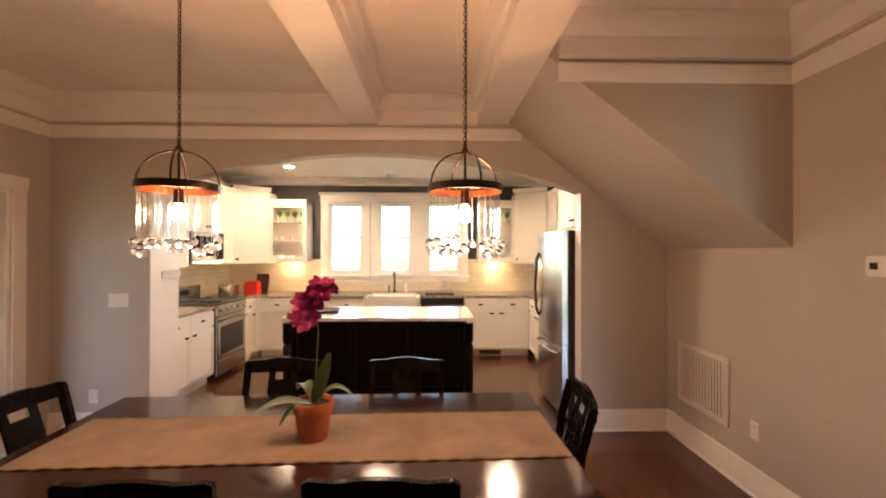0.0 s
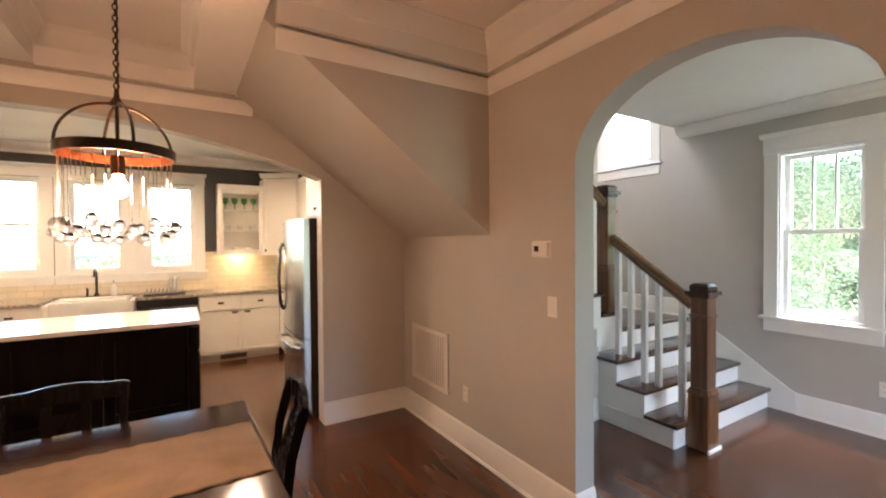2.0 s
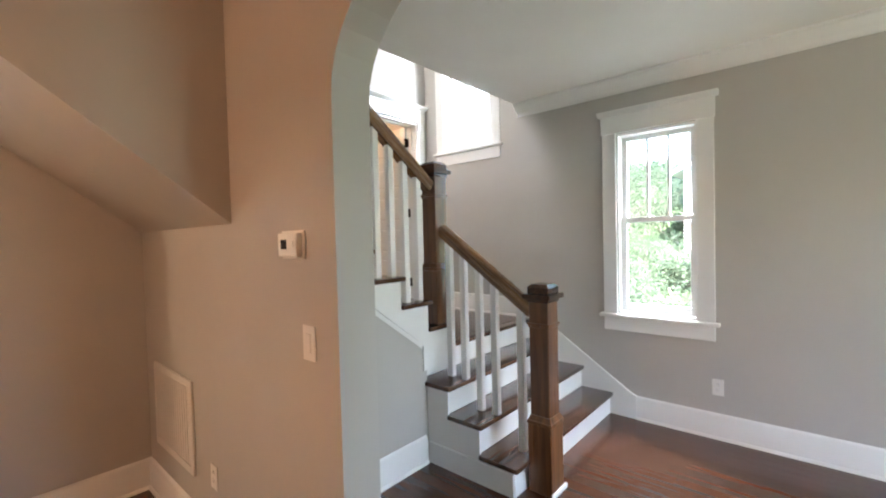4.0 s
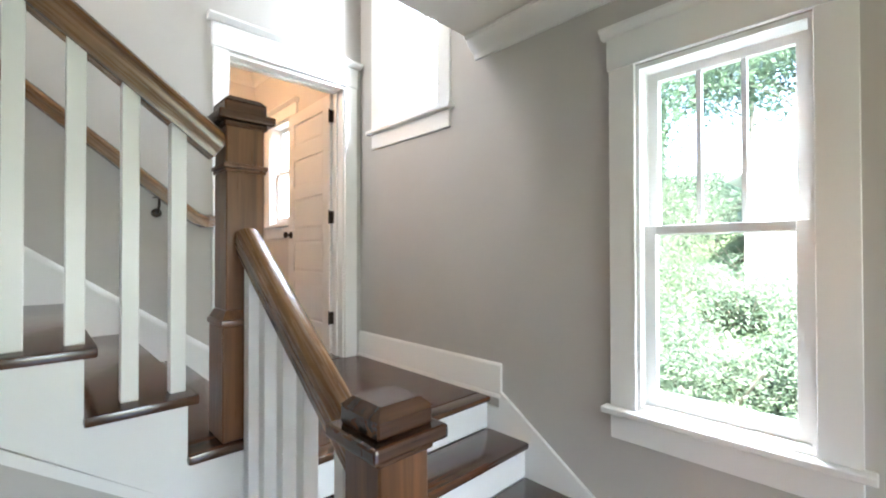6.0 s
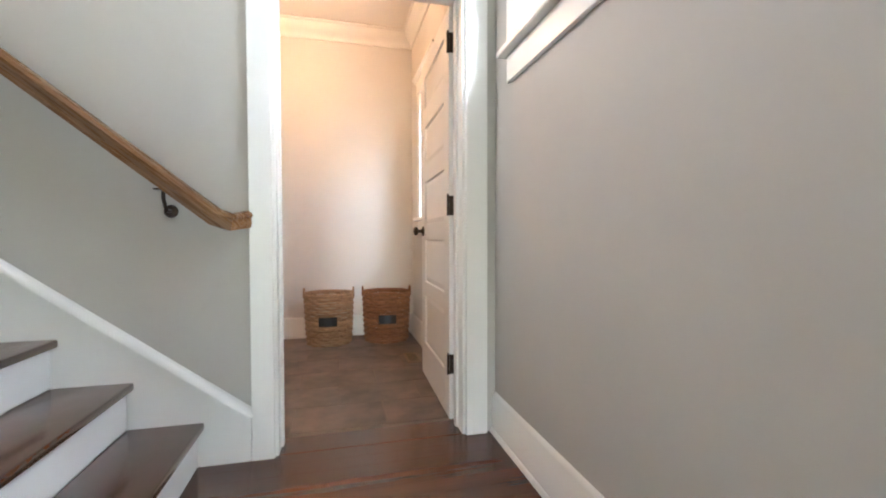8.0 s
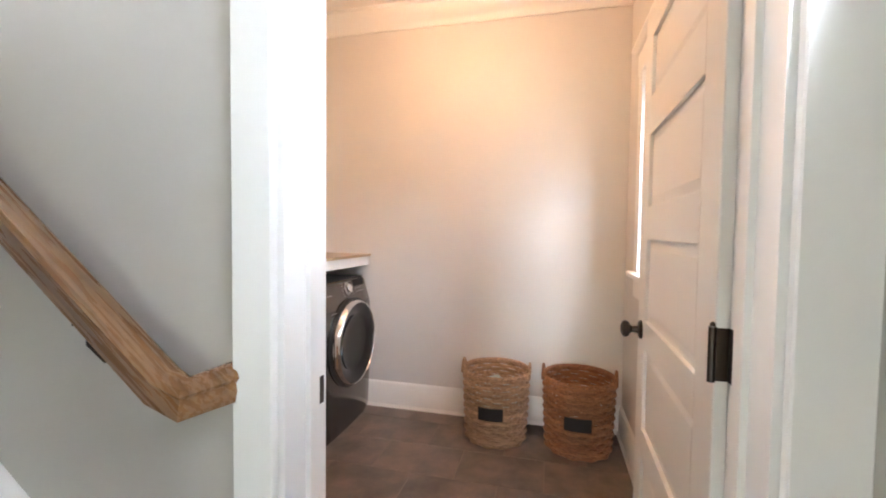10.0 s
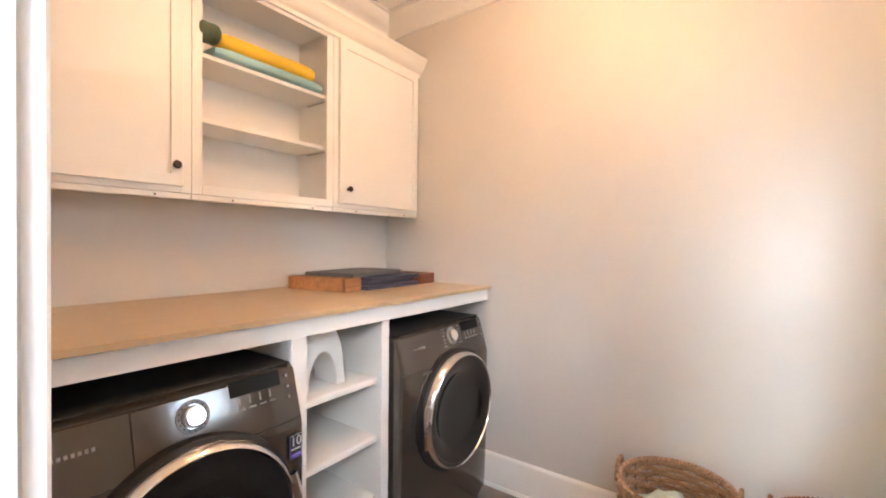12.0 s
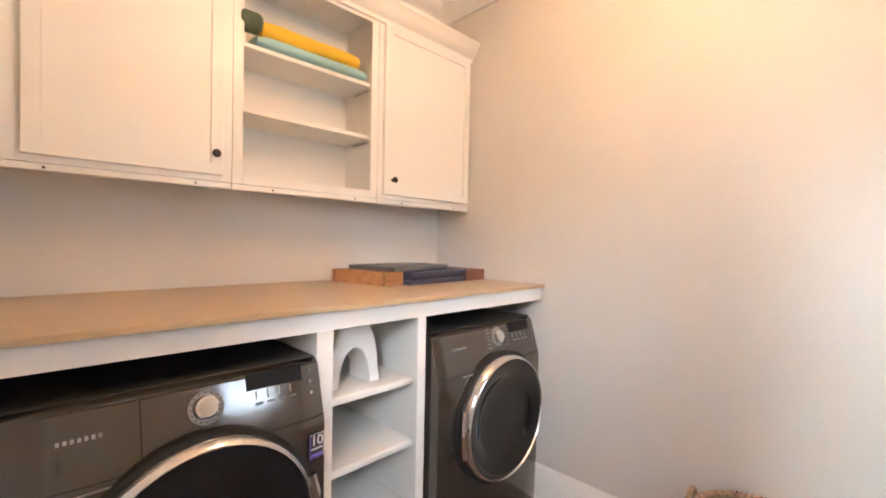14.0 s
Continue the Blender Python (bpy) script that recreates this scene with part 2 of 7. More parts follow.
def sweep(path, profile, bm=None, up=(0, 0, 1), ends=True, ring=False):
    """A closed profile (side, up) along a path of points, mitred at its bends."""
    own = bmesh.new()
    pts = [Vector(p) for p in path]
    n, rows = len(pts), []
    for i, p in enumerate(pts):
        a = (p - pts[i - 1]).normalized() if i or ring else None
        b = (pts[(i + 1) % n] - p).normalized() if i < n - 1 or ring else None
        d = ((a or b) + (b or a)).normalized()
        u = Vector(up)
        side = d.cross(u).normalized()
        top = side.cross(d).normalized()
        k = 1.0
        if a is not None and b is not None:
            k = 1.0 / max(0.35, d.dot(b))
            flat = abs(a.cross(b).normalized().dot(top)) if a.cross(b).length > 1e-6 else 1.0
        rows.append([own.verts.new(p + side * s * (k if (a is None or b is None or flat > 0.5) else 1) + top * h * (k if not (a is None or b is None or flat > 0.5) else 1)) for s, h in profile])
    m = len(profile)
    for i in range(n if ring else n - 1):
        for j in range(m):
            own.faces.new((rows[i][j], rows[i][(j + 1) % m], rows[(i + 1) % n][(j + 1) % m], rows[(i + 1) % n][j]))
    if ends and not ring:
        own.faces.new(rows[0])
        own.faces.new(rows[-1][::-1])
    return own if bm is None else add(bm, own)


def disc(r, n=10, sx=1.0, sy=1.0):
    return [(r * sx * math.cos(2 * math.pi * i / n), r * sy * math.sin(2 * math.pi * i / n)) for i in range(n)]


def rod(a, b, r, n=10, bm=None):
    d = Vector(b) - Vector(a)
    up = (0, 1, 0) if abs(d.normalized().z) > 0.9 else (0, 0, 1)
    return sweep([a, b], disc(r, n), bm, up)


def arch_wall(u0, u1, top, o0, o1, spring, rise, oval=True, n=20):
    """Outline of a wall with an arched doorway, in (along, height)."""
    c, h = (o0 + o1) / 2, (o1 - o0) / 2
    pts = [(u0, 0), (o0, 0)]
    for i in range(n + 1):
        s = -1 + 2 * i / n
        if oval:
            s = math.sin(s * math.pi / 2)
        k = math.sqrt(max(0, 1 - s * s)) if oval else 1 - s * s
        pts.append((c + s * h, spring + rise * k))
    return pts + [(o1, 0), (u1, 0), (u1, top), (u0, top)]


# ---- the large structure ----
EX, NY, HX, LY, SX = 2.946, 4.385, 3.09, 4.61, 5.755  # dining east and north faces, hall west face, landing north face, outer east face
CEIL_D, CEIL_H, CEIL_K, CEIL_L, LAND = 2.86, 2.73, 2.72, 3.57, 0.72

# outdoors: one sheet of ground that climbs to a wooded bank east of the house
g = bmesh.new()
N = 60
grid = {}
for i in range(N + 1):
    for j in range(N + 1):
        u, v = (i / N * 2 - 1), (j / N * 2 - 1)
        x, y = 1.5 + 900 * u * abs(u) ** 2.2, 3.0 + 900 * v * abs(v) ** 2.2
        d = max(0.0, x - 8.5)
        h = -0.35 + min(6.0, 0.30 * d) * (1 if d < 60 else 0.6) + 0.25 * max(0, min(6, y - 9.5)) * (1 - min(1, d / 10))
        h += 0.12 * noise.noise(Vector((x * 0.3, y * 0.3, 0))) if d > 0 or y > 9.5 else 0
        grid[i, j] = g.verts.new((x, y, h))
for i in range(N):
    for j in range(N):
        g.faces.new((grid[i, j], grid[i + 1, j], grid[i + 1, j + 1], grid[i, j + 1]))
GRASS, gt, gb = node_mat("sunlit_grass")
gv = coords(gt)
gr = ramp_of(gt, noise_of(gt, gv, 0.8, 6).outputs[0], [(0.3, (0.045, 0.08, 0.032)), (0.5, (0.075, 0.12, 0.052)), (0.75, (0.12, 0.15, 0.08))])
gt.links.new(gr.outputs[0], gb.inputs["Base Color"])
gb.inputs["Roughness"].default_value = 0.9
bump_of(gt, gb, noise_of(gt, gv, 30.0, 4).outputs[0], 0.5, 0.05)
structure("ground", g, GRASS, "grassy ground climbing to a bank beside the house", "ground", True)

# floors
bm = box(-2.45, 5.9, -2.2, 7.72, -0.2, -0.012)
floor = structure("floor", bm, FLOOR_FAR, "dark stained oak strip floor with a soft sheen", "floor")

def wall_with_holes(u0, u1, z0, z1, holes, put):
    """Fills a wall round rectangular openings, column by column."""
    us = sorted({u0, u1, *[h[0] for h in holes], *[h[1] for h in holes]})
    bm = bmesh.new()
    for a, b in zip(us, us[1:]):
        inside = sorted([h for h in holes if h[0] <= a and h[1] >= b], key=lambda h: h[2])
        z = z0
        for h in inside:
            if h[2] > z:
                add(bm, put(a, b, z, h[2]))
            z = h[3]
        if z1 > z:
            add(bm, put(a, b, z, z1))
    return bm


# dining room walls
bm = yz(arch_wall(-2.2, 3.095, CEIL_D, 1.20, 2.365, 1.93, 0.395), EX, HX)
box(EX, HX, 3.095, LY, 0, 1.576, bm=bm)
structure("wall_dining_east", bm, WALL, "greige wall with a round-topped doorway to the stairs", "wall")
bm = xz(arch_wall(-2.33, EX, CEIL_D, -1.50, 2.186, 2.06, 0.33, False), NY, NY + 0.14)
structure("wall_dining_north", bm, WALL, "greige wall with a wide flat arch to the kitchen", "wall")
W_D0, W_D1 = 3.26, 4.05
bm = box(-2.47, -2.33, -2.2, W_D0, 0, CEIL_D)
box(-2.47, -2.33, W_D1, NY + 0.14, 0, CEIL_D, bm=bm)
box(-2.47, -2.33, W_D0, W_D1, 2.02, CEIL_D, bm=bm)
structure("wall_dining_west", bm, WALL, "greige dining room wall with a glazed doorway", "wall")
bm = wall_with_holes(-2.47, 5.9, 0, CEIL_D, [(3.70, 5.20, 0.25, 2.15)], lambda a, b, z, w: box(a, b, -2.34, -2.2, z, w))
structure("wall_south", bm, WALL, "plain greige front wall with openings to the daylight", "wall")
for ya, xa in ((NY, -1.50), (NY, 2.186)):
    sx_ = 1 if xa < 0 else -1
    structure("trim", box(min(xa, xa + sx_ * 0.006), max(xa, xa + sx_ * 0.006), NY - 0.001, NY + 0.141, 0.0, 2.06), WHITE, "white lining of the kitchen archway", "trim")

# soffit under the upper flight, which cuts into the dining room
SOF = [(EX, 1.576), (1.545, 2.645), (1.545, CEIL_D), (EX, CEIL_D)]
structure("soffit_slope", xz(SOF, 3.095, NY), WALL, "boxed greige slope under the upper stair flight", "soffit")

# ceilings
structure("ceiling_dining", box(-2.47, HX, -2.34, NY + 0.14, CEIL_D, CEIL_D + 0.1), CEIL, "off-white dining room ceiling between boxed beams", "ceiling")
structure("ceiling_hall", box(HX, 5.9, -2.34, 3.40, CEIL_H, CEIL_H + 0.14), CEIL, "white hall ceiling cut open over the stairs", "ceiling")
structure("ceiling_kitchen", box(-2.6, HX, NY + 0.14, 7.74, CEIL_K, CEIL_K + 0.1), CEIL, "white kitchen ceiling with recessed lights", "ceiling")
structure("ceiling_laundry", box(2.9, 5.9, 4.62, 6.94, CEIL_L, CEIL_L + 0.1), CEIL, "white laundry room ceiling", "ceiling")
structure("ceiling_stairwell", box(1.0, 5.9, 2.98, 4.76, 5.5, 5.6), CEIL, "white ceiling high above the stairwell", "ceiling")

# boxed beams
for x0, x1 in ((0.17, 0.43), (1.275, 1.545)):
    b = box(x0, x1, -2.2, NY, 2.65, CEIL_D)
    for s, xx in ((-1, x0), (1, x1)):
        pr = [(0, 0), (0.075, 0), (0.07, -0.02), (0.045, -0.035), (0.028, -0.07), (0.02, -0.085), (0, -0.09)]
        xz([(xx + s * u, CEIL_D + w) for u, w in pr], -2.2, NY, b)
    structure("ceiling_beam", b, WHITE, "white boxed ceiling beam with crown along both sides", "beam")


def crown_run(name, path, face, up, label, depth=0.10, drop=0.11):
    """Crown moulding along a wall; the wall is to the left of the path."""
    pr = [(0, 0), (depth, 0), (depth, -0.014), (depth * 0.86, -0.02), (depth * 0.80, -drop * 0.34), (depth * 0.52, -drop * 0.62), (depth * 0.24, -drop * 0.72),
          (depth * 0.16, -drop * 0.84), (depth * 0.16, -drop), (0, -drop)]
    return structure(name, sweep(path, pr), WHITE, label, "crown moulding", True)


# dining room: crown over a flat frieze, with a lower mould under a shadow gap
zc = CEIL_D


def dining_trim(path, z_top):
    p = [(x, y, z_top) for x, y in path]
    big = [(0, 0), (0.13, 0), (0.13, -0.015), (0.118, -0.022), (0.110, -0.05), (0.075, -0.095), (0.048, -0.115), (0.044, -0.15), (0.040, -0.225), (0, -0.225)]
    structure("crown", sweep(p, [(-s, h) for s, h in big]), WHITE, "deep white crown moulding round the dining room", "crown moulding", True)
    low = [(0, -0.255), (0.030, -0.255), (0.034, -0.262), (0.030, -0.285), (0.024, -0.325), (0.012, -0.345), (0.008, -0.355), (0, -0.355)]
    structure("picture_rail", sweep(p, [(-s, h) for s, h in low]), WHITE, "white lower moulding under the crown", "moulding", True)


dining_trim([(EX, -2.2), (EX, 3.095), (1.60, 3.095)], zc)
dining_trim([(1.66, NY), (1.545, NY)], zc)
dining_trim([(1.275, NY), (0.43, NY)], zc)
dining_trim([(0.17, NY), (-2.33, NY), (-2.33, -2.2)], zc)
low = [(0, -0.255), (0.030, -0.255), (0.034, -0.262), (0.030, -0.285), (0.024, -0.325), (0.012, -0.345), (0.008, -0.355), (0, -0.355)]
for xa, xb in ((1.545, 1.275), (0.43, 0.17)):
    structure("picture_rail", sweep([(xa, NY, zc), (xb, NY, zc)], [(-s, h) for s, h in low]), WHITE, "white lower moulding under the beam end", "moulding", True)

# hall and stairwell walls
WIN_H = (1.92, 2.50, 0.84, 2.30)      # hall window opening: y0, y1, z0, z1
WIN_U = (3.71, 4.33, 2.42, 3.80)      # high window over the landing
WIN_L = (5.78, 6.33, 1.80, 2.85)      # laundry window


bm = wall_with_holes(-2.34, 6.94, 0, 5.6, [WIN_H, WIN_U, WIN_L], lambda a, b, z, w: box(SX, SX + 0.15, a, b, z, w))
structure("wall_east", bm, WALL, "tall greige outer wall beside the stairs", "wall")
DOOR = (4.775, 5.612, LAND, 2.77)
bm = wall_with_holes(2.9, SX, 0, 5.6, [DOOR], lambda a, b, z, w: box(a, b, LY, LY + 0.07, z, w))
structure("wall_landing_north", bm, WALL, "greige stairwell wall with the laundry doorway", "wall")
bm = wall_with_holes(2.9, SX, 0, CEIL_L, [DOOR], lambda a, b, z, w: box(a, b, LY + 0.07, LY + 0.15, z, w))
structure("wall_laundry_south", bm, LAUNDRY_WALL, "pale laundry wall round the doorway", "wall")
structure("wall_stairwell_south", box(HX, SX, 3.30, 3.40, CEIL_H + 0.14, 5.5), WALL, "greige upper stairwell wall above the hall ceiling", "wall")
# the opening is assumed, out of view, for the stairwell lamp
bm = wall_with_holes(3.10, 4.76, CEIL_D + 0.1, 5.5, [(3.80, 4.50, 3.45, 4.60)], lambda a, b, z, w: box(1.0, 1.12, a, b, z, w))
structure("wall_stairwell_west", bm, WALL, "greige wall closing the stairwell, with an assumed unseen window opening", "wall")
bm = box(1.12, HX, 2.98, 3.095, CEIL_D + 0.1, 5.5)
structure("wall_stairwell_upper", bm, WALL, "greige upper stairwell wall beside the flight", "wall")
bm = box(1.0, 2.9, LY, LY + 0.15, CEIL_D + 0.1, 5.6)
structure("wall_upper_north", bm, WALL, "greige upper stairwell wall", "wall")

# laundry walls
LW = 3.20
structure("wall_laundry_west", box(LW - 0.12, LW, LY + 0.15, 6.94, 0, CEIL_L), LAUNDRY_WALL, "pale laundry wall behind the counter", "wall")
structure("wall_laundry_north", box(LW, SX, 6.795, 6.94, 0, CEIL_L), LAUNDRY_WALL, "pale warm-lit laundry wall", "wall")
bm = wall_with_holes(LY + 0.15, 6.795, LAND, CEIL_L, [WIN_L], lambda a, b, z, w: box(SX - 0.012, SX, a, b, z, w))
structure("wall_laundry_east", bm, LAUNDRY_WALL, "pale laundry wall with a window", "wall")

# kitchen walls
KN, KW, KE = 7.60, -2.36, 2.94
KWIN = [(-0.79, -0.23, 1.16, 2.33), (0.005, 0.565, 1.16, 2.33), (0.79, 1.35, 1.16, 2.33)]
bm = wall_with_holes(KW - 0.14, HX, 0, CEIL_K, KWIN, lambda a, b, z, w: box(a, b, KN, KN + 0.15, z, w))
structure("wall_kitchen_north", bm, KITCHEN_DARK, "charcoal painted kitchen wall with three windows", "wall")
structure("wall_kitchen_west", box(KW - 0.14, KW, NY + 0.14, KN, 0, CEIL_K), KITCHEN_DARK, "charcoal kitchen wall behind the range", "wall")
structure("wall_kitchen_east", box(KE, KE + 0.14, NY + 0.14, KN, 0, CEIL_K), KITCHEN_DARK, "charcoal kitchen wall behind the refrigerator", "wall")

# baseboards
BASE = [(0, 0), (0.018, 0), (0.018, 0.145), (0.014, 0.152), (0.014, 0.165), (0.007, 0.178), (0, 0.185)]
SHOE = [(0.018, 0), (0.030, 0), (0.028, 0.010), (0.022, 0.018), (0.018, 0.019)]


def baseboard(path, z=0.0, label="tall white baseboard along the wall"):
    p = [(x, y, z) for x, y in path]
    b = sweep(p, [(s, h) for s, h in BASE])
    sweep(p, [(s, h) for s, h in SHOE], b)
    return structure("baseboard", b, WHITE, label, "baseboard", True)


baseboard([(2.186, NY), (EX, NY), (EX, 2.365), (HX, 2.365)])
baseboard([(EX, 1.20), (EX, -2.2)])
baseboard([(HX, 2.365), (HX, 3.24), (4.215, 3.24)])
baseboard([(SX, 2.359), (SX, -2.2)])
baseboard([(SX, 4.61), (SX, 3.216)], LAND, "white baseboard along the landing wall")
baseboard([(-2.33, NY), (-1.50, NY)])
baseboard([(3.95, 6.795), (SX - 0.012, 6.795), (SX - 0.012, LY + 0.15)], LAND, "white baseboard round the laundry room")
crown_run("crown_hall", [(SX, 3.40, CEIL_H), (SX, -2.2, CEIL_H)], 0, 0, "white crown moulding in the stair hall")
crown_run("crown_laundry", [(LW, LY + 0.15, CEIL_L), (LW, 6.795, CEIL_L), (SX - 0.012, 6.795, CEIL_L), (SX - 0.012, LY + 0.15, CEIL_L)], 0, 0, "white crown moulding round the laundry room", 0.09, 0.15)
crown_run("crown_kitchen", [(KW, NY + 0.14, CEIL_K), (KW, KN, CEIL_K), (KE, KN, CEIL_K), (KE, NY + 0.14, CEIL_K)], 0, 0, "white crown moulding round the kitchen", 0.10, 0.12)


# ---- windows and doors ----
def window(name, m, w, h, label, side=0.10, head=0.13, muntins=2, apron=0.11, depth=0.15, pieces=("l", "r", "h", "s")):
    """Double-hung window. Local x runs along the wall, y to the outside, z up from the sill."""
    win = thing(name, m, label, "window", kind="structure")
    j = 0.018
    b = box(-w / 2, -w / 2 + j, 0.0, depth, 0, h)
    box(w / 2 - j, w / 2, 0.0, depth, 0, h, bm=b)
    box(-w / 2 + j, w / 2 - j, 0.0, depth, h - j, h, bm=b)
    box(-w / 2 + j, w / 2 - j, 0.0, depth, 0, j, bm=b)
    part("window_frame", b, WHITE, win)
    if "l" in pieces:
        part("side_casing", box(-w / 2 - side, -w / 2 + 0.004, -0.02, -0.001, 0.0, h + 0.004, 0.002), WHITE, win)
    if "r" in pieces:
        part("side_casing", box(w / 2 - 0.004, w / 2 + side, -0.02, -0.001, 0.0, h + 0.004, 0.002), WHITE, win)
    if "h" in pieces:
        e = side + 0.008
        b = box(-w / 2 - e, w / 2 + e, -0.024, -0.001, h + 0.005, h + head, 0.002)
        prof = [(0, 0), (-0.055, 0), (-0.055, -0.012), (-0.046, -0.020), (-0.034, -0.034), (-0.026, -0.038), (0, -0.038)]
        yz([(y - 0.001, h + head + 0.036 + z) for y, z in prof], -w / 2 - e - 0.022, w / 2 + e + 0.022, b)
        part("head_casing", b, WHITE, win)
    if "s" in pieces:
        part("sill", box(-w / 2 - side - 0.03, w / 2 + side + 0.03, -0.055, 0.03, -0.028, -0.001, 0.004), WHITE, win)
        part("apron", box(-w / 2 - side, w / 2 + side, -0.019, -0.001, -0.028 - apron, -0.029, 0.003), WHITE, win)
    mid = h * 0.52
    st = 0.042
    for nm, z0, z1, y0 in (("lower_sash", j, mid + 0.02, 0.055), ("upper_sash", mid - 0.02, h - j, 0.095)):
        x0, x1 = -w / 2 + j, w / 2 - j
        b = box(x0, x0 + st, y0, y0 + 0.036, z0, z1, 0.002)
        box(x1 - st, x1, y0, y0 + 0.036, z0, z1, 0.002, bm=b)
        bot = 0.06 if nm == "lower_sash" else 0.036
        box(x0 + st, x1 - st, y0, y0 + 0.036, z0, z0 + bot, 0.002, bm=b)
        box(x0 + st, x1 - st, y0, y0 + 0.036, z1 - 0.036, z1, 0.002, bm=b)
        sash = part(nm, b, WHITE, win)
        pane = part("pane", box(x0 + st - 0.004, x1 - st + 0.004, y0 + 0.016, y0 + 0.020, z0 + bot - 0.004, z1 - 0.032), PANE, sash)
        pane.visible_shadow = False
        if nm == "upper_sash" and muntins:
            n = muntins + 1
            for i in range(1, n):
                x = x0 + st + (x1 - x0 - 2 * st) * i / n
                part("muntin", box(x - 0.009, x + 0.009, y0 + 0.004, y0 + 0.032, z0 + bot, z1 - 0.036), WHITE, sash)
    return win


def on_east(y, z):
    return pose(SX, y, z, 0, 0, -90)


y0, y1, z0, z1 = WIN_H
window("window_1", on_east((y0 + y1) / 2, z0), y1 - y0, z1 - z0, "white double-hung window with three-light upper sash, beside the stairs", 0.105, 0.15)
y0, y1, z0, z1 = WIN_U
window("window_2", on_east((y0 + y1) / 2, z0), y1 - y0, z1 - z0, "white double-hung window high above the landing", 0.105, 0.15, 0)
y0, y1, z0, z1 = WIN_L
window("window_3", pose(SX - 0.012, (y0 + y1) / 2, z0, 0, 0, -90), y1 - y0, z1 - z0, "white double-hung laundry window behind the open door", 0.095, 0.12, 0)
for i, (x0, x1, z0, z1) in enumerate(KWIN):
    window("window_%d" % (4 + i), pose((x0 + x1) / 2, KN, z0), x1 - x0, z1 - z0, "white double-hung kitchen window over the sink", 0.1125, 0.12, 0, 0.08)

# laundry doorway: jambs, casing and head
dx0, dx1, dz0, dz1 = DOOR
door_1 = thing("door_1", pose(0, 0, 0), "white cased doorway between landing and laundry room", "door frame", kind="structure")
b = box(dx0 - 0.001, dx0 + 0.018, LY - 0.002, LY + 0.152, dz0, dz1)
box(dx1 - 0.018, dx1 + 0.001, LY - 0.002, LY + 0.152, dz0, dz1, bm=b)
box(dx0 + 0.018, dx1 - 0.018, LY - 0.002, LY + 0.152, dz1 - 0.018, dz1 + 0.001, bm=b)
part("jamb", b, WHITE, door_1)
b = box(dx0 + 0.018, dx0 + 0.030, LY + 0.07, LY + 0.105, dz0, dz1 - 0.018)
box(dx1 - 0.030, dx1 - 0.018, LY + 0.07, LY + 0.105, dz0, dz1 - 0.018, bm=b)
box(dx0 + 0.030, dx1 - 0.030, LY + 0.07, LY + 0.105, dz1 - 0.030, dz1 - 0.018, bm=b)
part("door_stop", b, WHITE, door_1)
part("side_casing", box(dx0 - 0.082, dx0 + 0.006, LY - 0.024, LY - 0.003, LAND, dz1 + 0.004, 0.003), WHITE, door_1)
part("side_casing", box(dx1 - 0.006, dx1 + 0.095, LY - 0.024, LY - 0.003, LAND, dz1 + 0.004, 0.003), WHITE, door_1)
b = box(dx0 - 0.09, dx1 + 0.10, LY - 0.028, LY - 0.003, dz1 + 0.005, dz1 + 0.155, 0.003)
yz([(LY - 0.003, dz1 + 0.195), (LY - 0.066, dz1 + 0.195), (LY - 0.066, dz1 + 0.182), (LY - 0.050, dz1 + 0.170), (LY - 0.034, dz1 + 0.157), (LY - 0.003, dz1 + 0.157)], dx0 - 0.115, dx1 + 0.125, b)
part("head_casing", b, WHITE, door_1)
for xa, xb in ((dx0 - 0.10, dx0 + 0.006), (dx1 - 0.006, dx1 + 0.10)):
    part("inner_casing", box(xa, xb, LY + 0.153, LY + 0.172, LAND, dz1 + 0.10, 0.003), WHITE, door_1)
part("inner_head_casing", box(dx0 + 0.007, dx1 - 0.007, LY + 0.153, LY + 0.172, dz1 - 0.006, dz1 + 0.10, 0.003), WHITE, door_1)
b = box(dx0 + 0.0185, dx0 + 0.0205, LY + 0.112, LY + 0.140, 1.62, 1.68)
part("strike_plate", b, BRONZE, door_1, "dark bronze strike plate")


def panel_door(w, h, t, rows):
    """Five-panel leaf in local x (0 to w), y (thickness), z up. rows: (z0, z1) of the panels."""
    st = 0.115
    b = box(0, st, 0, t, 0, h, 0.002)
    box(w - st, w, 0, t, 0, h, 0.002, bm=b)
    z = 0
    for z0, z1 in rows + [(h, h)]:
        box(st, w - st, 0, t, z, z0, 0.0015, bm=b)
        z = z1
    return b, st


leaf_w, leaf_h = 0.79, 2.025
rows = [(0.22, 0.53), (0.62, 0.89), (0.985, 1.255), (1.365, 1.60), (1.725, 1.92)]
b, st = panel_door(leaf_w, leaf_h, 0.035, rows)
# leaf hinged at the east jamb and swung back into the laundry room
laundry_door = thing("laundry_door", pose(dx1 - 0.006, LY + 0.152, LAND + 0.008, 0, 0, 88.5), "white five-panel door standing open against the laundry wall", "door")
leaf = part("leaf", b, WHITE, laundry_door)
for z0, z1 in rows:
    pb = box(st - 0.003, leaf_w - st + 0.003, 0.012, 0.023, z0 - 0.003, z1 + 0.003)
    for ya, yb in ((0.006, 0.012), (0.023, 0.029)):
        own = box(st + 0.03, leaf_w - st - 0.03, ya, yb, z0 + 0.03, z1 - 0.03)
        face = ya if ya < 0.01 else yb
        for v in own.verts:
            if abs(v.co.y - face) > 1e-4:
                v.co.x += math.copysign(0.022, v.co.x - leaf_w / 2)
                v.co.z += math.copysign(0.022, v.co.z - (z0 + z1) / 2)
        add(pb, own)
    part("panel", pb, WHITE, leaf)
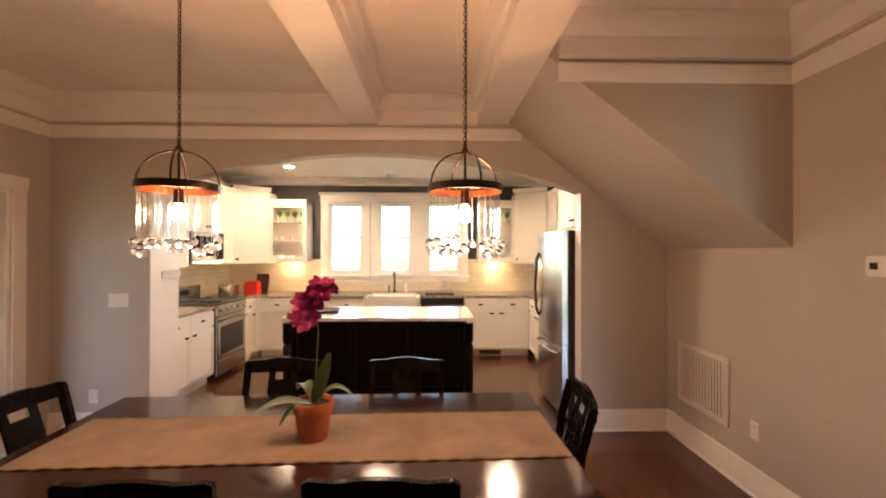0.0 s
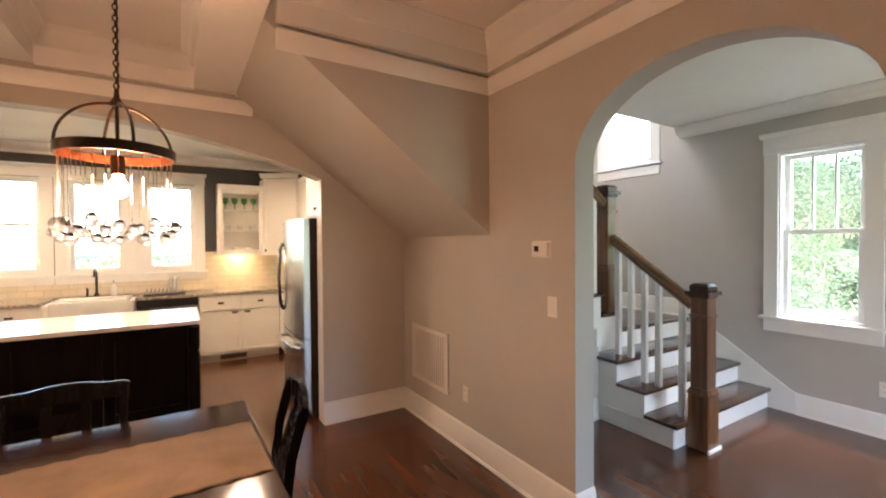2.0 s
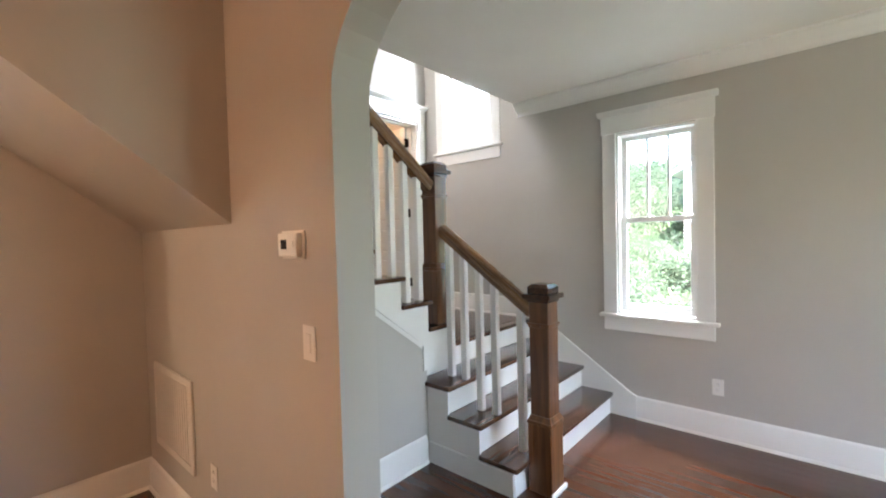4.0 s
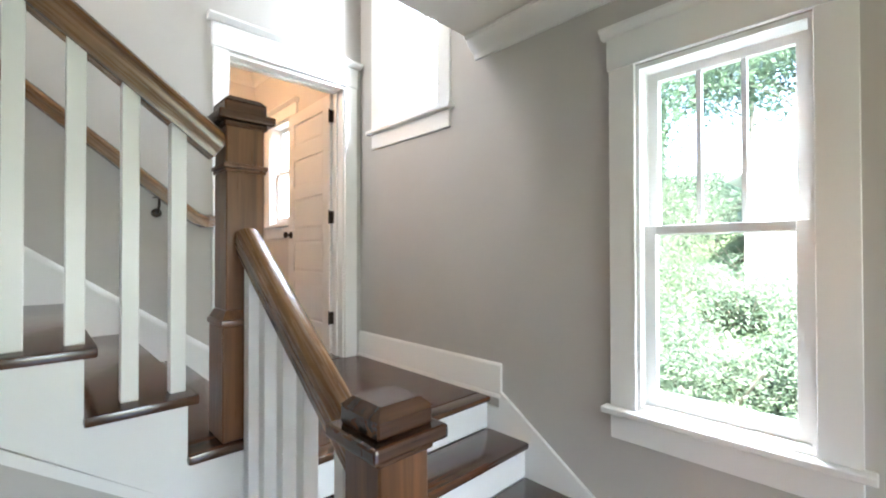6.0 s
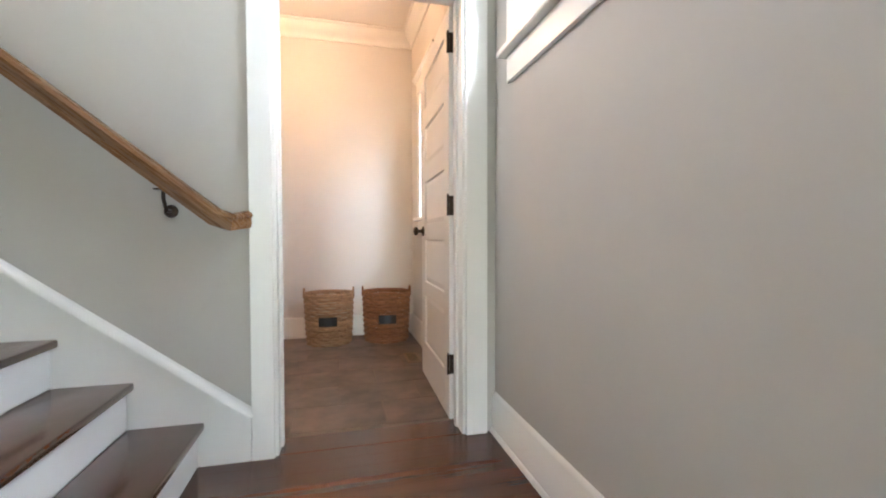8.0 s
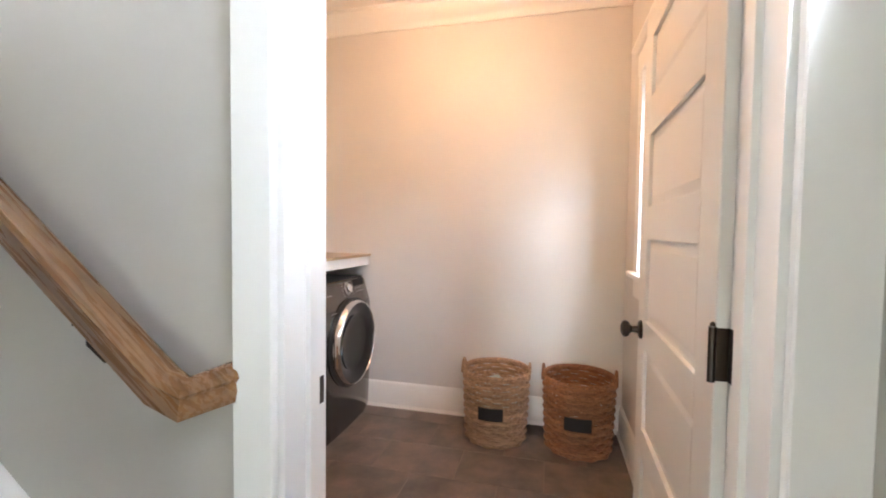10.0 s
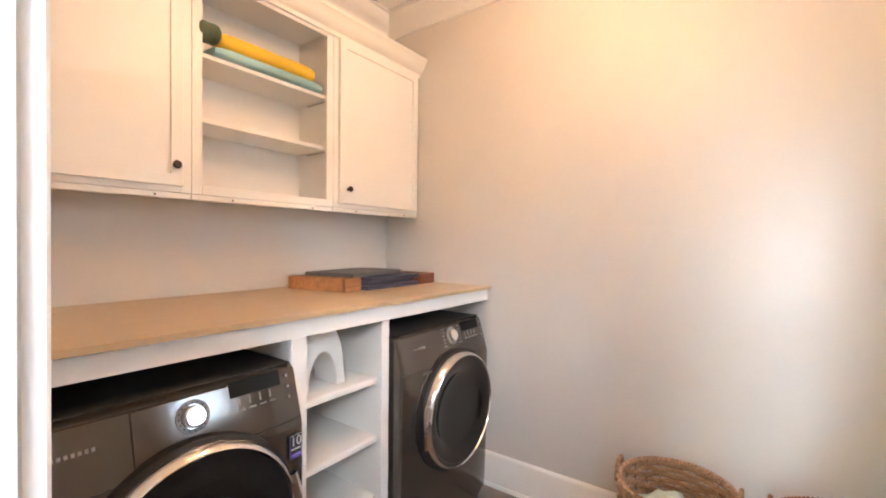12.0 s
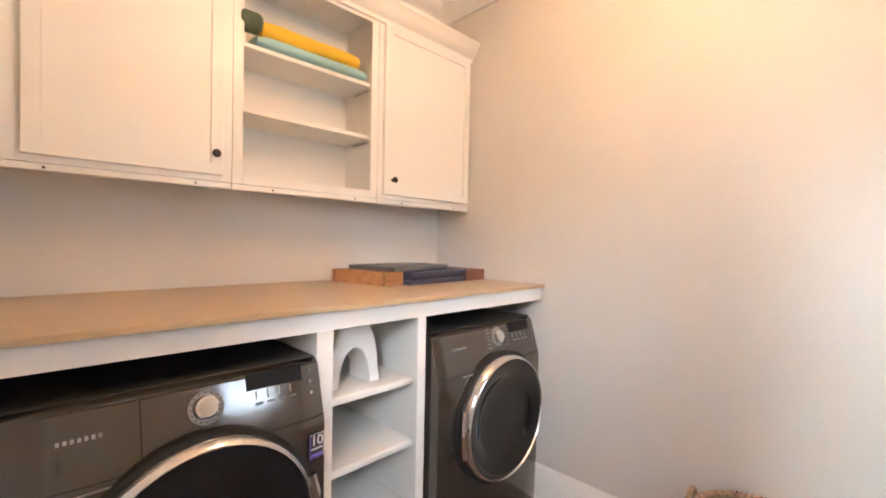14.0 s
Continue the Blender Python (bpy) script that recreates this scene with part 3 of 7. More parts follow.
ROT_Y = pose(0, 0, 0, 90, 0, 0)
for side, ang in ((1, -90), (-1, 90)):
    b = lathe([(0.0, 0), (0.032, 0), (0.032, 0.004), (0.027, 0.009), (0.013, 0.011), (0.011, 0.030), (0.016, 0.036), (0.026, 0.042), (0.029, 0.052), (0.026, 0.060), (0.014, 0.066), (0, 0.067)], 24)
    part("door_knob", b, BRONZE, leaf, "dark bronze door knob", True, Matrix.Translation((leaf_w - 0.062, 0.035 if side > 0 else 0.0, 0.945)) @ pose(0, 0, 0, ang))
for hz in (0.275, 1.06, 1.85):
    b = box(-0.004, 0.0, 0.004, 0.034, hz - 0.048, hz + 0.048, 0.0)
    lathe([(0, -0.05), (0.0065, -0.05), (0.0065, 0.05), (0, 0.05)], 12, b, Matrix.Translation((-0.004, 0.041, hz)))
    lathe([(0, 0), (0.0045, 0.001), (0.0045, 0.006), (0, 0.010)], 10, b, Matrix.Translation((-0.004, 0.041, hz + 0.05)))
    part("hinge", b, BRONZE, laundry_door, "dark bronze butt hinge")
    part("hinge_leaf", box(dx1 - 0.0205, dx1 - 0.0185, LY + 0.118, LY + 0.150, LAND + hz - 0.04, LAND + hz + 0.056), BRONZE, door_1, "dark bronze hinge plate on the jamb")

# glazed doorway at the west side of the dining room
wd = thing("door_2", pose(-2.33, (W_D0 + W_D1) / 2, 0, 0, 0, 90), "white glazed patio door in the dining room", "door", kind="structure")
ww = W_D1 - W_D0
b = box(-ww / 2, -ww / 2 + 0.03, 0.0, 0.14, 0, 2.02)
box(ww / 2 - 0.03, ww / 2, 0.0, 0.14, 0, 2.02, bm=b)
box(-ww / 2 + 0.03, ww / 2 - 0.03, 0.0, 0.14, 1.99, 2.02, bm=b)
part("frame", b, WHITE, wd)
b = box(-ww / 2 - 0.11, -ww / 2, -0.02, -0.001, 0, 2.02, 0.002)
box(ww / 2, ww / 2 + 0.11, -0.02, -0.001, 0, 2.02, 0.002, bm=b)
box(-ww / 2 - 0.12, ww / 2 + 0.12, -0.024, -0.001, 2.021, 2.125, 0.002, bm=b)
part("casing", b, WHITE, wd)
b = box(-ww / 2 + 0.03, -ww / 2 + 0.14, 0.05, 0.09, 0.01, 1.985, 0.002)
box(ww / 2 - 0.14, ww / 2 - 0.03, 0.05, 0.09, 0.01, 1.985, 0.002, bm=b)
box(-ww / 2 + 0.14, ww / 2 - 0.14, 0.05, 0.09, 0.01, 0.24, 0.002, bm=b)
box(-ww / 2 + 0.14, ww / 2 - 0.14, 0.05, 0.09, 1.86, 1.985, 0.002, bm=b)
leaf2 = part("leaf", b, WHITE, wd)
pn = part("pane", box(-ww / 2 + 0.135, ww / 2 - 0.135, 0.068, 0.072, 0.235, 1.865), PANE, leaf2)
pn.visible_shadow = False

# roof slab added out of view, blocks direct sun at the glazed door
structure("sun_blocker_roof", box(-4.5, -2.472, 1.6, 5.0, 2.32, 2.42), WHITE, "white roof slab added to keep sun off the glazed door", "porch roof")

# hinge left on the hall side of the round-topped doorway
hg = thing("spare_hinge", pose(HX, 1.20, 2.02), "black door hinge screwed to the doorway jamb", "hinge")
b = box(-0.045, -0.008, 0.0005, 0.004, -0.055, 0.055, 0.001)
part("hinge_leaf", b, BRONZE, hg)
part("knuckle", lathe([(0, -0.055), (0.007, -0.055), (0.007, 0.055), (0, 0.055)], 12), BRONZE, hg, "", True, pose(-0.002, 0.006, 0))


# ---- stairs ----
RISE, RUN, NOSE = 0.18, 0.24, 0.028
Y1 = [2.54, 2.785, 3.03, 3.28]           # nosing lines of the lower flight, the last is the landing
TX0, TX1 = 4.238, SX
stair = thing("staircase", pose(0, 0, 0), "white staircase with dark oak treads turning at a landing", "staircase", kind="structure")


def tread_mesh(x0, x1, y0, y1, z, lip_front="y", t=0.03):
    b = box(x0, x1, y0, y1, z - t, z, 0.009, seg=2)
    return b


for i, y in enumerate(Y1[:3]):
    z = RISE * (i + 1)
    part("tread", tread_mesh(TX0 - 0.022, TX1 - 0.02, y, y + RUN + 0.03, z), TREAD, stair, "", True)
    part("riser", box(TX0 + 0.012, TX1 - 0.02, y + NOSE, y + NOSE + 0.018, RISE * i + (0.0 if i == 0 else 0.001), z - 0.031), WHITE, stair)
part("riser", box(TX0 + 0.012, TX1 - 0.02, Y1[3] + NOSE, Y1[3] + NOSE + 0.018, RISE * 3 + 0.001, LAND - 0.031), WHITE, stair)
# stepped outer string of the lower flight
pts = [(Y1[0] + NOSE, 0.0)]
for i in range(3):
    pts += [(Y1[i] + NOSE, RISE * (i + 1) - 0.031), (Y1[i + 1] + NOSE, RISE * (i + 1) - 0.031)]
pts += [(Y1[3] + NOSE, LAND - 0.031), (3.36, LAND - 0.031), (3.36, 0)]
part("string", yz(pts, TX0, TX0 + 0.012), WHITE, stair)
part("string_base", box(TX0 - 0.016, TX0 - 0.001, Y1[0] + NOSE + 0.002, 3.222, 0.0, 0.14, 0.003), WHITE, stair)
# skirt board against the outer wall
sk = [(2.36, 0.0), (2.36, 0.187), (2.40, 0.205), (3.212, 0.752), (3.225, LAND + 0.03), (3.225, LAND - 0.06), (Y1[3] + 0.05, LAND - 0.06), (Y1[3] + 0.05, 0.0)]
part("skirt_board", yz(sk, SX - 0.02, SX - 0.001), WHITE, stair)
# landing
part("landing_deck", box(TX0, SX, Y1[3] + NOSE + 0.02, LY, LAND - 0.16, LAND - 0.013), WHITE, stair)
part("landing_nosing", box(TX0 - 0.022, SX - 0.021, Y1[3], Y1[3] + 0.09, LAND - 0.03, LAND, 0.009, seg=2), TREAD, stair, "", True)
part("threshold", box(dx0 + 0.019, dx1 - 0.019, LY, LY + 0.152, LAND - 0.013, LAND + 0.003, 0.003), TREAD, stair, "dark wooden threshold")
# upper flight, going west from the landing
NX = [4.52 - RUN * k for k in range(13)]
SY = 3.235
for k in range(13):
    z = LAND + RISE * (k + 1)
    x = NX[k]
    part("tread", box(x - RUN - 0.03, x, SY - 0.03, LY - 0.02, z - 0.03, z, 0.009, seg=2), TREAD, stair, "", True)
    part("riser", box(x - NOSE - 0.018, x - NOSE, SY + 0.002, LY - 0.02, z - RISE + 0.001, z - 0.031), WHITE, stair)
pts = [(NX[0] - NOSE, LAND - 0.1)]
for k in range(13):
    z = LAND + RISE * (k + 1) - 0.031
    pts += [(NX[k] - NOSE, z), (NX[k] - NOSE - RUN, z)]
x_end = NX[12] - NOSE - RUN
slope = RISE / RUN
pts += [(x_end, pts[-1][1] - 0.14), (HX - 0.04, LAND + (4.16 - HX) * slope + 0.06), (HX + 0.02, 0.80 + (4.19 - HX) * 0.73), (4.20, 0.793), (4.20, LAND - 0.1)]
part("string", xz(pts, SY - 0.008, SY + 0.003), WHITE, stair)
part("string_mould", sweep([(4.20, SY - 0.009, 0.793), (3.10, SY - 0.009, 0.80 + (4.19 - 3.10) * 0.73)], [(0, 0), (0.016, 0), (0.016, -0.012), (0.006, -0.026), (0, -0.028)]), WHITE, stair)
# wall under the upper flight
under = [(HX, 0.0), (TX0, 0.0), (TX0, 0.80), (HX, 0.82 + (4.19 - HX) * 0.73)]
structure("wall_under_stairs", xz(under, SY + 0.004, SY + 0.09), WALL, "greige wall under the upper flight", "wall")
part("flight_soffit", xz([(4.14, LAND + 0.02), (4.14, LAND + 0.06), (x_end, LAND + (4.14 - x_end) * slope + 0.06), (x_end, LAND + (4.14 - x_end) * slope + 0.02)], SY + 0.1, LY), WHITE, stair)
# wall skirt of the upper flight with a bead on top
wsk = [(4.69, LAND), (4.69, LAND + 0.175), (1.4, LAND + 0.175 + (4.69 - 1.4) * slope), (1.4, LAND + (4.45 - 1.4) * slope - 0.25), (4.45, LAND)]
part("wall_skirt", xz(wsk, LY - 0.019, LY - 0.001), WHITE, stair)
part("skirt_bead", sweep([(1.4, LY - 0.001, LAND + 0.175 + (4.69 - 1.4) * slope), (4.69, LY - 0.001, LAND + 0.175)], [(0, 0), (0.030, 0), (0.030, 0.010), (0.018, 0.028), (0, 0.034)]), WHITE, stair, "", True)


# ---- railing ----
def newel(name, x, y, z, h, hp, label):
    """Box newel: plinth, shaft, two neck bands and a stepped cap."""
    p = thing(name, pose(x, y, z), label, "newel post")
    a, c = 0.074, 0.061
    part("plinth", box(-a, a, -a, a, 0, hp, 0.004), NEWEL, p)
    b = box(-a - 0.006, a + 0.006, -a - 0.006, a + 0.006, hp, hp + 0.022, 0.007, seg=2)
    own = box(-a, a, -a, a, hp + 0.022, hp + 0.05)
    for v in own.verts:
        if v.co.z > hp + 0.04:
            v.co.x *= c / a
            v.co.y *= c / a
    add(b, own)
    part("plinth_band", b, NEWEL, p, "", True)
    part("shaft", box(-c, c, -c, c, hp + 0.05, h - 0.085, 0.004), NEWEL, p)
    b = box(-c - 0.010, c + 0.010, -c - 0.010, c + 0.010, h - 0.240, h - 0.225, 0.005, seg=2)
    box(-c - 0.005, c + 0.005, -c - 0.005, c + 0.005, h - 0.252, h - 0.240, 0.003, bm=b)
    part("neck_band", b, NEWEL, p, "", True)
    b = box(-c - 0.008, c + 0.008, -c - 0.008, c + 0.008, h - 0.105, h - 0.085, 0.004)
    box(-c - 0.029, c + 0.029, -c - 0.029, c + 0.029, h - 0.085, h - 0.056, 0.007, bm=b, seg=2)
    box(-c - 0.006, c + 0.006, -c - 0.006, c + 0.006, h - 0.056, h - 0.018, 0.004, bm=b)
    own = box(-c - 0.006, c + 0.006, -c - 0.006, c + 0.006, h - 0.018, h, 0.0)
    for v in own.verts:
        if v.co.z > h - 0.01:
            v.co.x *= 0.72
            v.co.y *= 0.72
    add(b, own)
    part("cap", b, TREAD, p, "darker stepped cap")
    return p


AX, AY = 4.435, 2.475
BX, BY = 4.422, 3.30
newel("newel_post", AX, AY, 0.0, 1.215, 0.40, "brown stained box newel post at the foot of the stairs")
newel("newel_post", BX, BY, 0.90, 1.125, 0.37, "brown stained box newel post at the landing corner")
tagged(part("newel_shoe", box(AX - 0.090, AX + 0.090, AY - 0.090, AY - 0.075, 0.0, 0.03, 0.004), WHITE), "white shoe moulding round the newel foot", "trim", kind="structure")

RAILP = [(-0.026, -0.035), (-0.030, -0.012), (-0.028, 0.006), (-0.034, 0.016), (-0.030, 0.030), (-0.016, 0.040), (0.016, 0.040), (0.030, 0.030), (0.034, 0.016), (0.028, 0.006), (0.030, -0.012), (0.026, -0.035)]


def rail_part(name, points, mat, parent, size=1.0):
    """A moulded rail whose grain follows its own length."""
    a, b = Vector(points[0]), Vector(points[1])
    M = Matrix.Translation(a) @ (b - a).to_track_quat("Y", "Z").to_matrix().to_4x4()
    inv = M.inverted()
    return part(name, sweep([inv @ Vector(p) for p in points], [(u * size, v * size) for u, v in RAILP], up=inv.to_3x3() @ Vector((0, 0, 1))), mat, parent, "", True, M)


rail_a = thing("stair_railing", pose(0, 0, 0), "brown wooden handrail on square white balusters, lower flight", "railing")
ra0, ra1 = (AX, AY + 0.066, 1.045), (BX, BY - 0.063, 1.552)
rail_part("handrail", [ra0, ra1], RAIL, rail_a, 1.1)


def rail_z(p0, p1, k):
    return p0[2] + (p1[2] - p0[2]) * k


for by, step in ((2.625, 0), (2.812, 1), (2.932, 1), (3.055, 2), (3.175, 2)):
    k = (by - ra0[1]) / (ra1[1] - ra0[1])
    bx = AX + (BX - AX) * k
    part("baluster", box(bx - 0.021, bx + 0.021, by - 0.021, by + 0.021, RISE * (step + 1), rail_z(ra0, ra1, k) - 0.030, 0.002), WHITE, rail_a)
rail_b = thing("stair_railing", pose(0, 0, 0), "brown wooden handrail on square white balusters, upper flight", "railing")
rb0 = (BX - 0.066, SY + 0.055, 1.85)
rb1 = (1.5, SY + 0.055, 1.85 + (BX - 0.066 - 1.5) * slope)
rail_part("handrail", [rb0, rb1], RAIL, rail_b, 1.2)
for k in range(12):
    for f in (0.045, 0.165):
        x = NX[k] - f
        if x > BX - 0.10 or x < 1.6:
            continue
        z = rb0[2] + (rb0[0] - x) * slope
        part("baluster", box(x - 0.021, x + 0.021, SY + 0.034, SY + 0.076, LAND + RISE * (k + 1), z - 0.032, 0.002), WHITE, rail_b)
# handrail on the wall of the upper flight, with a return at its foot
wr = thing("wall_handrail", pose(0, 0, 0), "brown wooden handrail on dark brackets along the stair wall", "handrail")
wy = LY - 0.075
rail_part("rail", [(1.6, wy, 1.710 + (4.585 - 1.6) * 0.80), (4.585, wy, 1.710), (4.635, wy, 1.690), (4.688, LY - 0.001, 1.705)], RAIL, wr, 0.92)
for x in (4.41, 3.45, 2.5):
    zz = 1.710 + (4.585 - x) * 0.80
    b = sweep([(x, LY - 0.002, zz - 0.115), (x, LY - 0.045, zz - 0.115), (x, wy, zz - 0.075), (x, wy, zz - 0.04)], disc(0.007, 8), up=(1, 0, 0))
    lathe([(0, 0), (0.026, 0), (0.024, 0.006), (0.010, 0.010), (0, 0.010)], 16, b, Matrix.Translation((x, LY - 0.001, zz - 0.115)) @ pose(0, 0, 0, 90))
    box(x - 0.03, x + 0.03, wy - 0.012, wy + 0.012, zz - 0.040, zz - 0.034, bm=b)
    part("bracket", b, BRONZE, wr, "dark bronze rail bracket", True)


# ---- laundry room ----
GREIGE_TOP = paint("tan_laminate", (0.50, 0.37, 0.22), 0.3, 0.05, 300.0, 0.03)
GRAPHITE = metal("graphite_enamel", (0.130, 0.115, 0.103), 0.13)
GRAPHITE.node_tree.nodes["Principled BSDF"].inputs["Metallic"].default_value = 0.75
DARKGLASS = paint("smoked_glass", (0.010, 0.010, 0.011), 0.08, 0.1, 20.0, 0.0)
RUBBER = paint("black_rubber", (0.010, 0.010, 0.010), 0.6, 0.1)
SILVER_PRINT = paint("silver_print", (0.25, 0.24, 0.23), 0.4, 0.02)
DULL = paint("dull_grey_button", (0.24, 0.235, 0.225), 0.4, 0.05)
LCD = paint("dark_display", (0.010, 0.010, 0.011), 0.55, 0.1, 30.0, 0.0)
LCD.node_tree.nodes["Principled BSDF"].inputs["Specular IOR Level"].default_value = 0.15
STICK = paint("black_sticker", (0.012, 0.012, 0.014), 0.35)
STICK_W = paint("white_sticker_print", (0.75, 0.75, 0.75), 0.5)
STICK_P = paint("violet_sticker_print", (0.22, 0.16, 0.62), 0.5)
CF, CT = 3.985, 1.838          # face-frame front, worktop top
CY0, CY1 = LY + 0.152, 6.793

unit = thing("base_unit", pose(0, 0, 0), "white built-in frame with shelves between the laundry machines", "cabinet")
b = box(CF - 0.02, CF, CY0, CY1, CT - 0.080, CT - 0.0135, 0.001)
part("top_rail", b, WHITE, unit)
for ya, yb in ((5.528, 5.585), (5.945, 5.985)):
    part("stile", box(CF - 0.02, CF, ya, yb, LAND, CT - 0.081, 0.001), WHITE, unit)
for yy in (5.538, 5.972):
    part("side_panel", box(LW + 0.002, CF - 0.021, yy - 0.009, yy + 0.009, LAND, CT - 0.0145), WHITE, unit)
part("back_panel", box(LW + 0.002, LW + 0.008, 5.545, 5.975, LAND + 0.1, CT - 0.0145), WHITE, unit)
for z in (0.80, 1.025, 1.272, 1.517):
    part("shelf", box(LW + 0.009, CF - 0.045, 5.546, 5.974, z - 0.026, z, 0.004), WHITE, unit)
part("kick_board", box(CF - 0.06, CF - 0.045, 5.546, 5.974, LAND, 0.773), WHITE, unit)
worktop = thing("worktop", pose(0, 0, CT - 0.013), "tan laminate worktop over the laundry machines", "worktop")
part("slab", box(LW + 0.002, CF + 0.018, CY0, CY1, 0, 0.013, 0.004, seg=2), GREIGE_TOP, worktop)
part("edge_band", box(CF + 0.0182, CF + 0.0205, CY0, CY1, -0.004, 0.0125, 0.001), GREIGE_TOP, worktop)
TOP = CT + 0.0005


def torus(R, r, n=40, k=10, sq=1.0):
    pts = [(R * math.cos(2 * math.pi * i / n), R * math.sin(2 * math.pi * i / n) * sq, 0) for i in range(n)]
    return sweep(pts, disc(r, k), up=(0, 0, 1), ring=True)


def text_part(name, body, size, material, parent, m, label=""):
    c = bpy.data.curves.new(name, "FONT")
    c.body, c.size, c.extrude, c.align_x, c.align_y = body, size, 0.0006, "CENTER", "CENTER"
    tmp = bpy.data.objects.new(name, c)
    scene.collection.objects.link(tmp)
    dg = bpy.context.evaluated_depsgraph_get()
    me = bpy.data.meshes.new_from_object(tmp.evaluated_get(dg))
    bpy.data.objects.remove(tmp)
    bpy.data.curves.remove(c)
    me.materials.clear()
    me.materials.append(material)
    ob = new(name, me)
    ob.parent = parent
    ob.matrix_basis = m
    if label:
        ob["label"] = label
    return ob


def machine(name, y0, label, drawer):
    """Front-loader facing +x. Local x is depth (front at 0), y runs along the front, z up."""
    w, h = 0.685, 0.965
    M = thing(name, pose(CF + 0.072, y0, LAND), label, "washing machine" if drawer else "dryer")
    # curved cabinet front: the face bulges and its top leans back
    own = bmesh.new()
    prof = [(-0.72, 0.02), (-0.03, 0.02), (-0.012, 0.06), (-0.004, 0.30), (0.0, 0.55), (-0.002, 0.78), (-0.008, 0.808), (-0.050, 0.950), (-0.072, 0.965), (-0.72, 0.965)]
    n = 12
    cols = []
    for i in range(n + 1):
        s = i / n
        bul = 0.012 * (1 - (2 * s - 1) ** 2)
        edge = 0.010 * (abs(2 * s - 1) ** 14)
        cols.append([own.verts.new((x + (bul - edge if x > -0.5 else 0), s * w, z)) for x, z in prof])
    for a, c in zip(cols, cols[1:]):
        for j in range(len(prof) - 1):
            own.faces.new((a[j], c[j], c[j + 1], a[j + 1]))
        own.faces.new((a[-1], c[-1], c[0], a[0]))
    own.faces.new(cols[0][::-1])
    own.faces.new(cols[-1])
    part("body", own, GRAPHITE, M, "", True)
    # black sheet on the top face, in place of shade under the worktop
    part("top_panel", box(-0.715, -0.066, 0.006, w - 0.006, 0.9655, 0.970, 0.002), RUBBER, M, "black sheet standing for the shade under the worktop")
    # raised control fascia
    tilt = math.degrees(math.atan2(0.042, 0.142))
    F = Matrix.Translation((-0.0331, w / 2, 0.893)) @ Matrix.Rotation(radians(-tilt), 4, "Y") @ Matrix(((0, 0, 1, 0), (1, 0, 0, 0), (0, 1, 0, 0), (0, 0, 0, 1)))

    def on(u, v, d=0.0):
        """A place on the fascia: u across, v up, d proud of it."""
        return F @ Matrix.Translation((u, v, d + 0.0115 * (1 - (2 * u / w) ** 2)))

    seam = [(-0.0085 + 0.012 * (1 - (2 * s - 1) ** 2) - 0.010 * abs(2 * s - 1) ** 14, s * w, 0.806) for s in [k / 24 for k in range(25)]]
    part("seam", sweep(seam, disc(0.002, 6)), RUBBER, M)
    b = lathe([(0.0, 0.022), (0.022, 0.022), (0.027, 0.018), (0.029, 0.0), (0.041, 0.0), (0.041, -0.01), (0, -0.01)][::-1], 32)
    dial = part("dial", b, CHROME, M, "chrome programme dial", True, on(0.0235 if drawer else 0.030, 0.008 if drawer else 0.018))
    part("dial_ring", lathe([(0.0300, 0.0006), (0.0405, 0.0006), (0.0415, 0.0034), (0.0405, 0.0042), (0.0300, 0.0042)], 36, closed=True), DULL, dial, "grey ring round the dial", True)
    for i in range(16):
        a = 2 * math.pi * i / 16
        part("dial_mark", box(-0.0018, 0.0018, -0.0018, 0.0018, 0.0038, 0.0050), RUBBER, dial, "", at=Matrix.Translation((0.0355 * math.cos(a), 0.0355 * math.sin(a), 0.0)))
    ux = 0.200 if drawer else 0.195
    scr = part("display", prism([(-0.078, -0.021), (0.078, -0.021), (0.078, 0.024), (-0.078, 0.024)], 0.002), LCD, M, "dark display window", at=on(ux, 0.044, 0.0005))
    for i in range(4):
        part("button", box(-0.010, 0.010, -0.0025, 0.0025, 0, 0.003, 0.001), DULL, M, "", at=on(ux - 0.048 + i * 0.032, -0.014, 0.0002))
        part("button_mark", box(-0.0022, 0.0022, -0.011, 0.011, 0, 0.0006), SILVER_PRINT, M, "", at=on(ux - 0.054 + i * 0.032, 0.008, 0.0002))
    for i in range(3):
        part("side_button", lathe([(0, 0.002), (0.004, 0.002), (0.005, 0)], 12), DULL, M, "", at=on(0.305, 0.045 - i * 0.032, 0.001))
    if not drawer:
        for sgn in (-1, 1):
            for i in range(6):
                part("programme_mark", box(-0.012, 0.012, -0.0016, 0.0016, 0, 0.0006), SILVER_PRINT, M, "", at=on(0.030 + sgn * 0.062, 0.056 - i * 0.016, 0.0002))
    # maker's mark as a plain bar
    for k in range(7):
        part("badge", box(-0.0032, 0.0032, -0.0045, 0.0045, 0, 0.0008), SILVER_PRINT, M, "pale printed mark", at=on(-0.215 + (k - 3) * 0.0115, 0.002, 0.0002))
    part("print_line", box(-0.045, 0.045, -0.0022, 0.0022, 0, 0.0006), SILVER_PRINT, M, "", at=Matrix.Translation((0.0045, 0.16, 0.792)) @ YZ)
    if drawer:
        part("drawer_seam", box(-0.0012, 0.0012, -0.078, 0.070, 0, 0.0012), RUBBER, M, "", at=on(-0.11, -0.002, 0.0002))
        part("drawer_grip", xz([(0, 0), (0.012, 0.0), (0.004, 0.03), (-0.02, 0.03)], 0.055, 0.215), RUBBER, M, "dark hollow grip of the detergent drawer", at=pose(0.002, 0, 0.745))
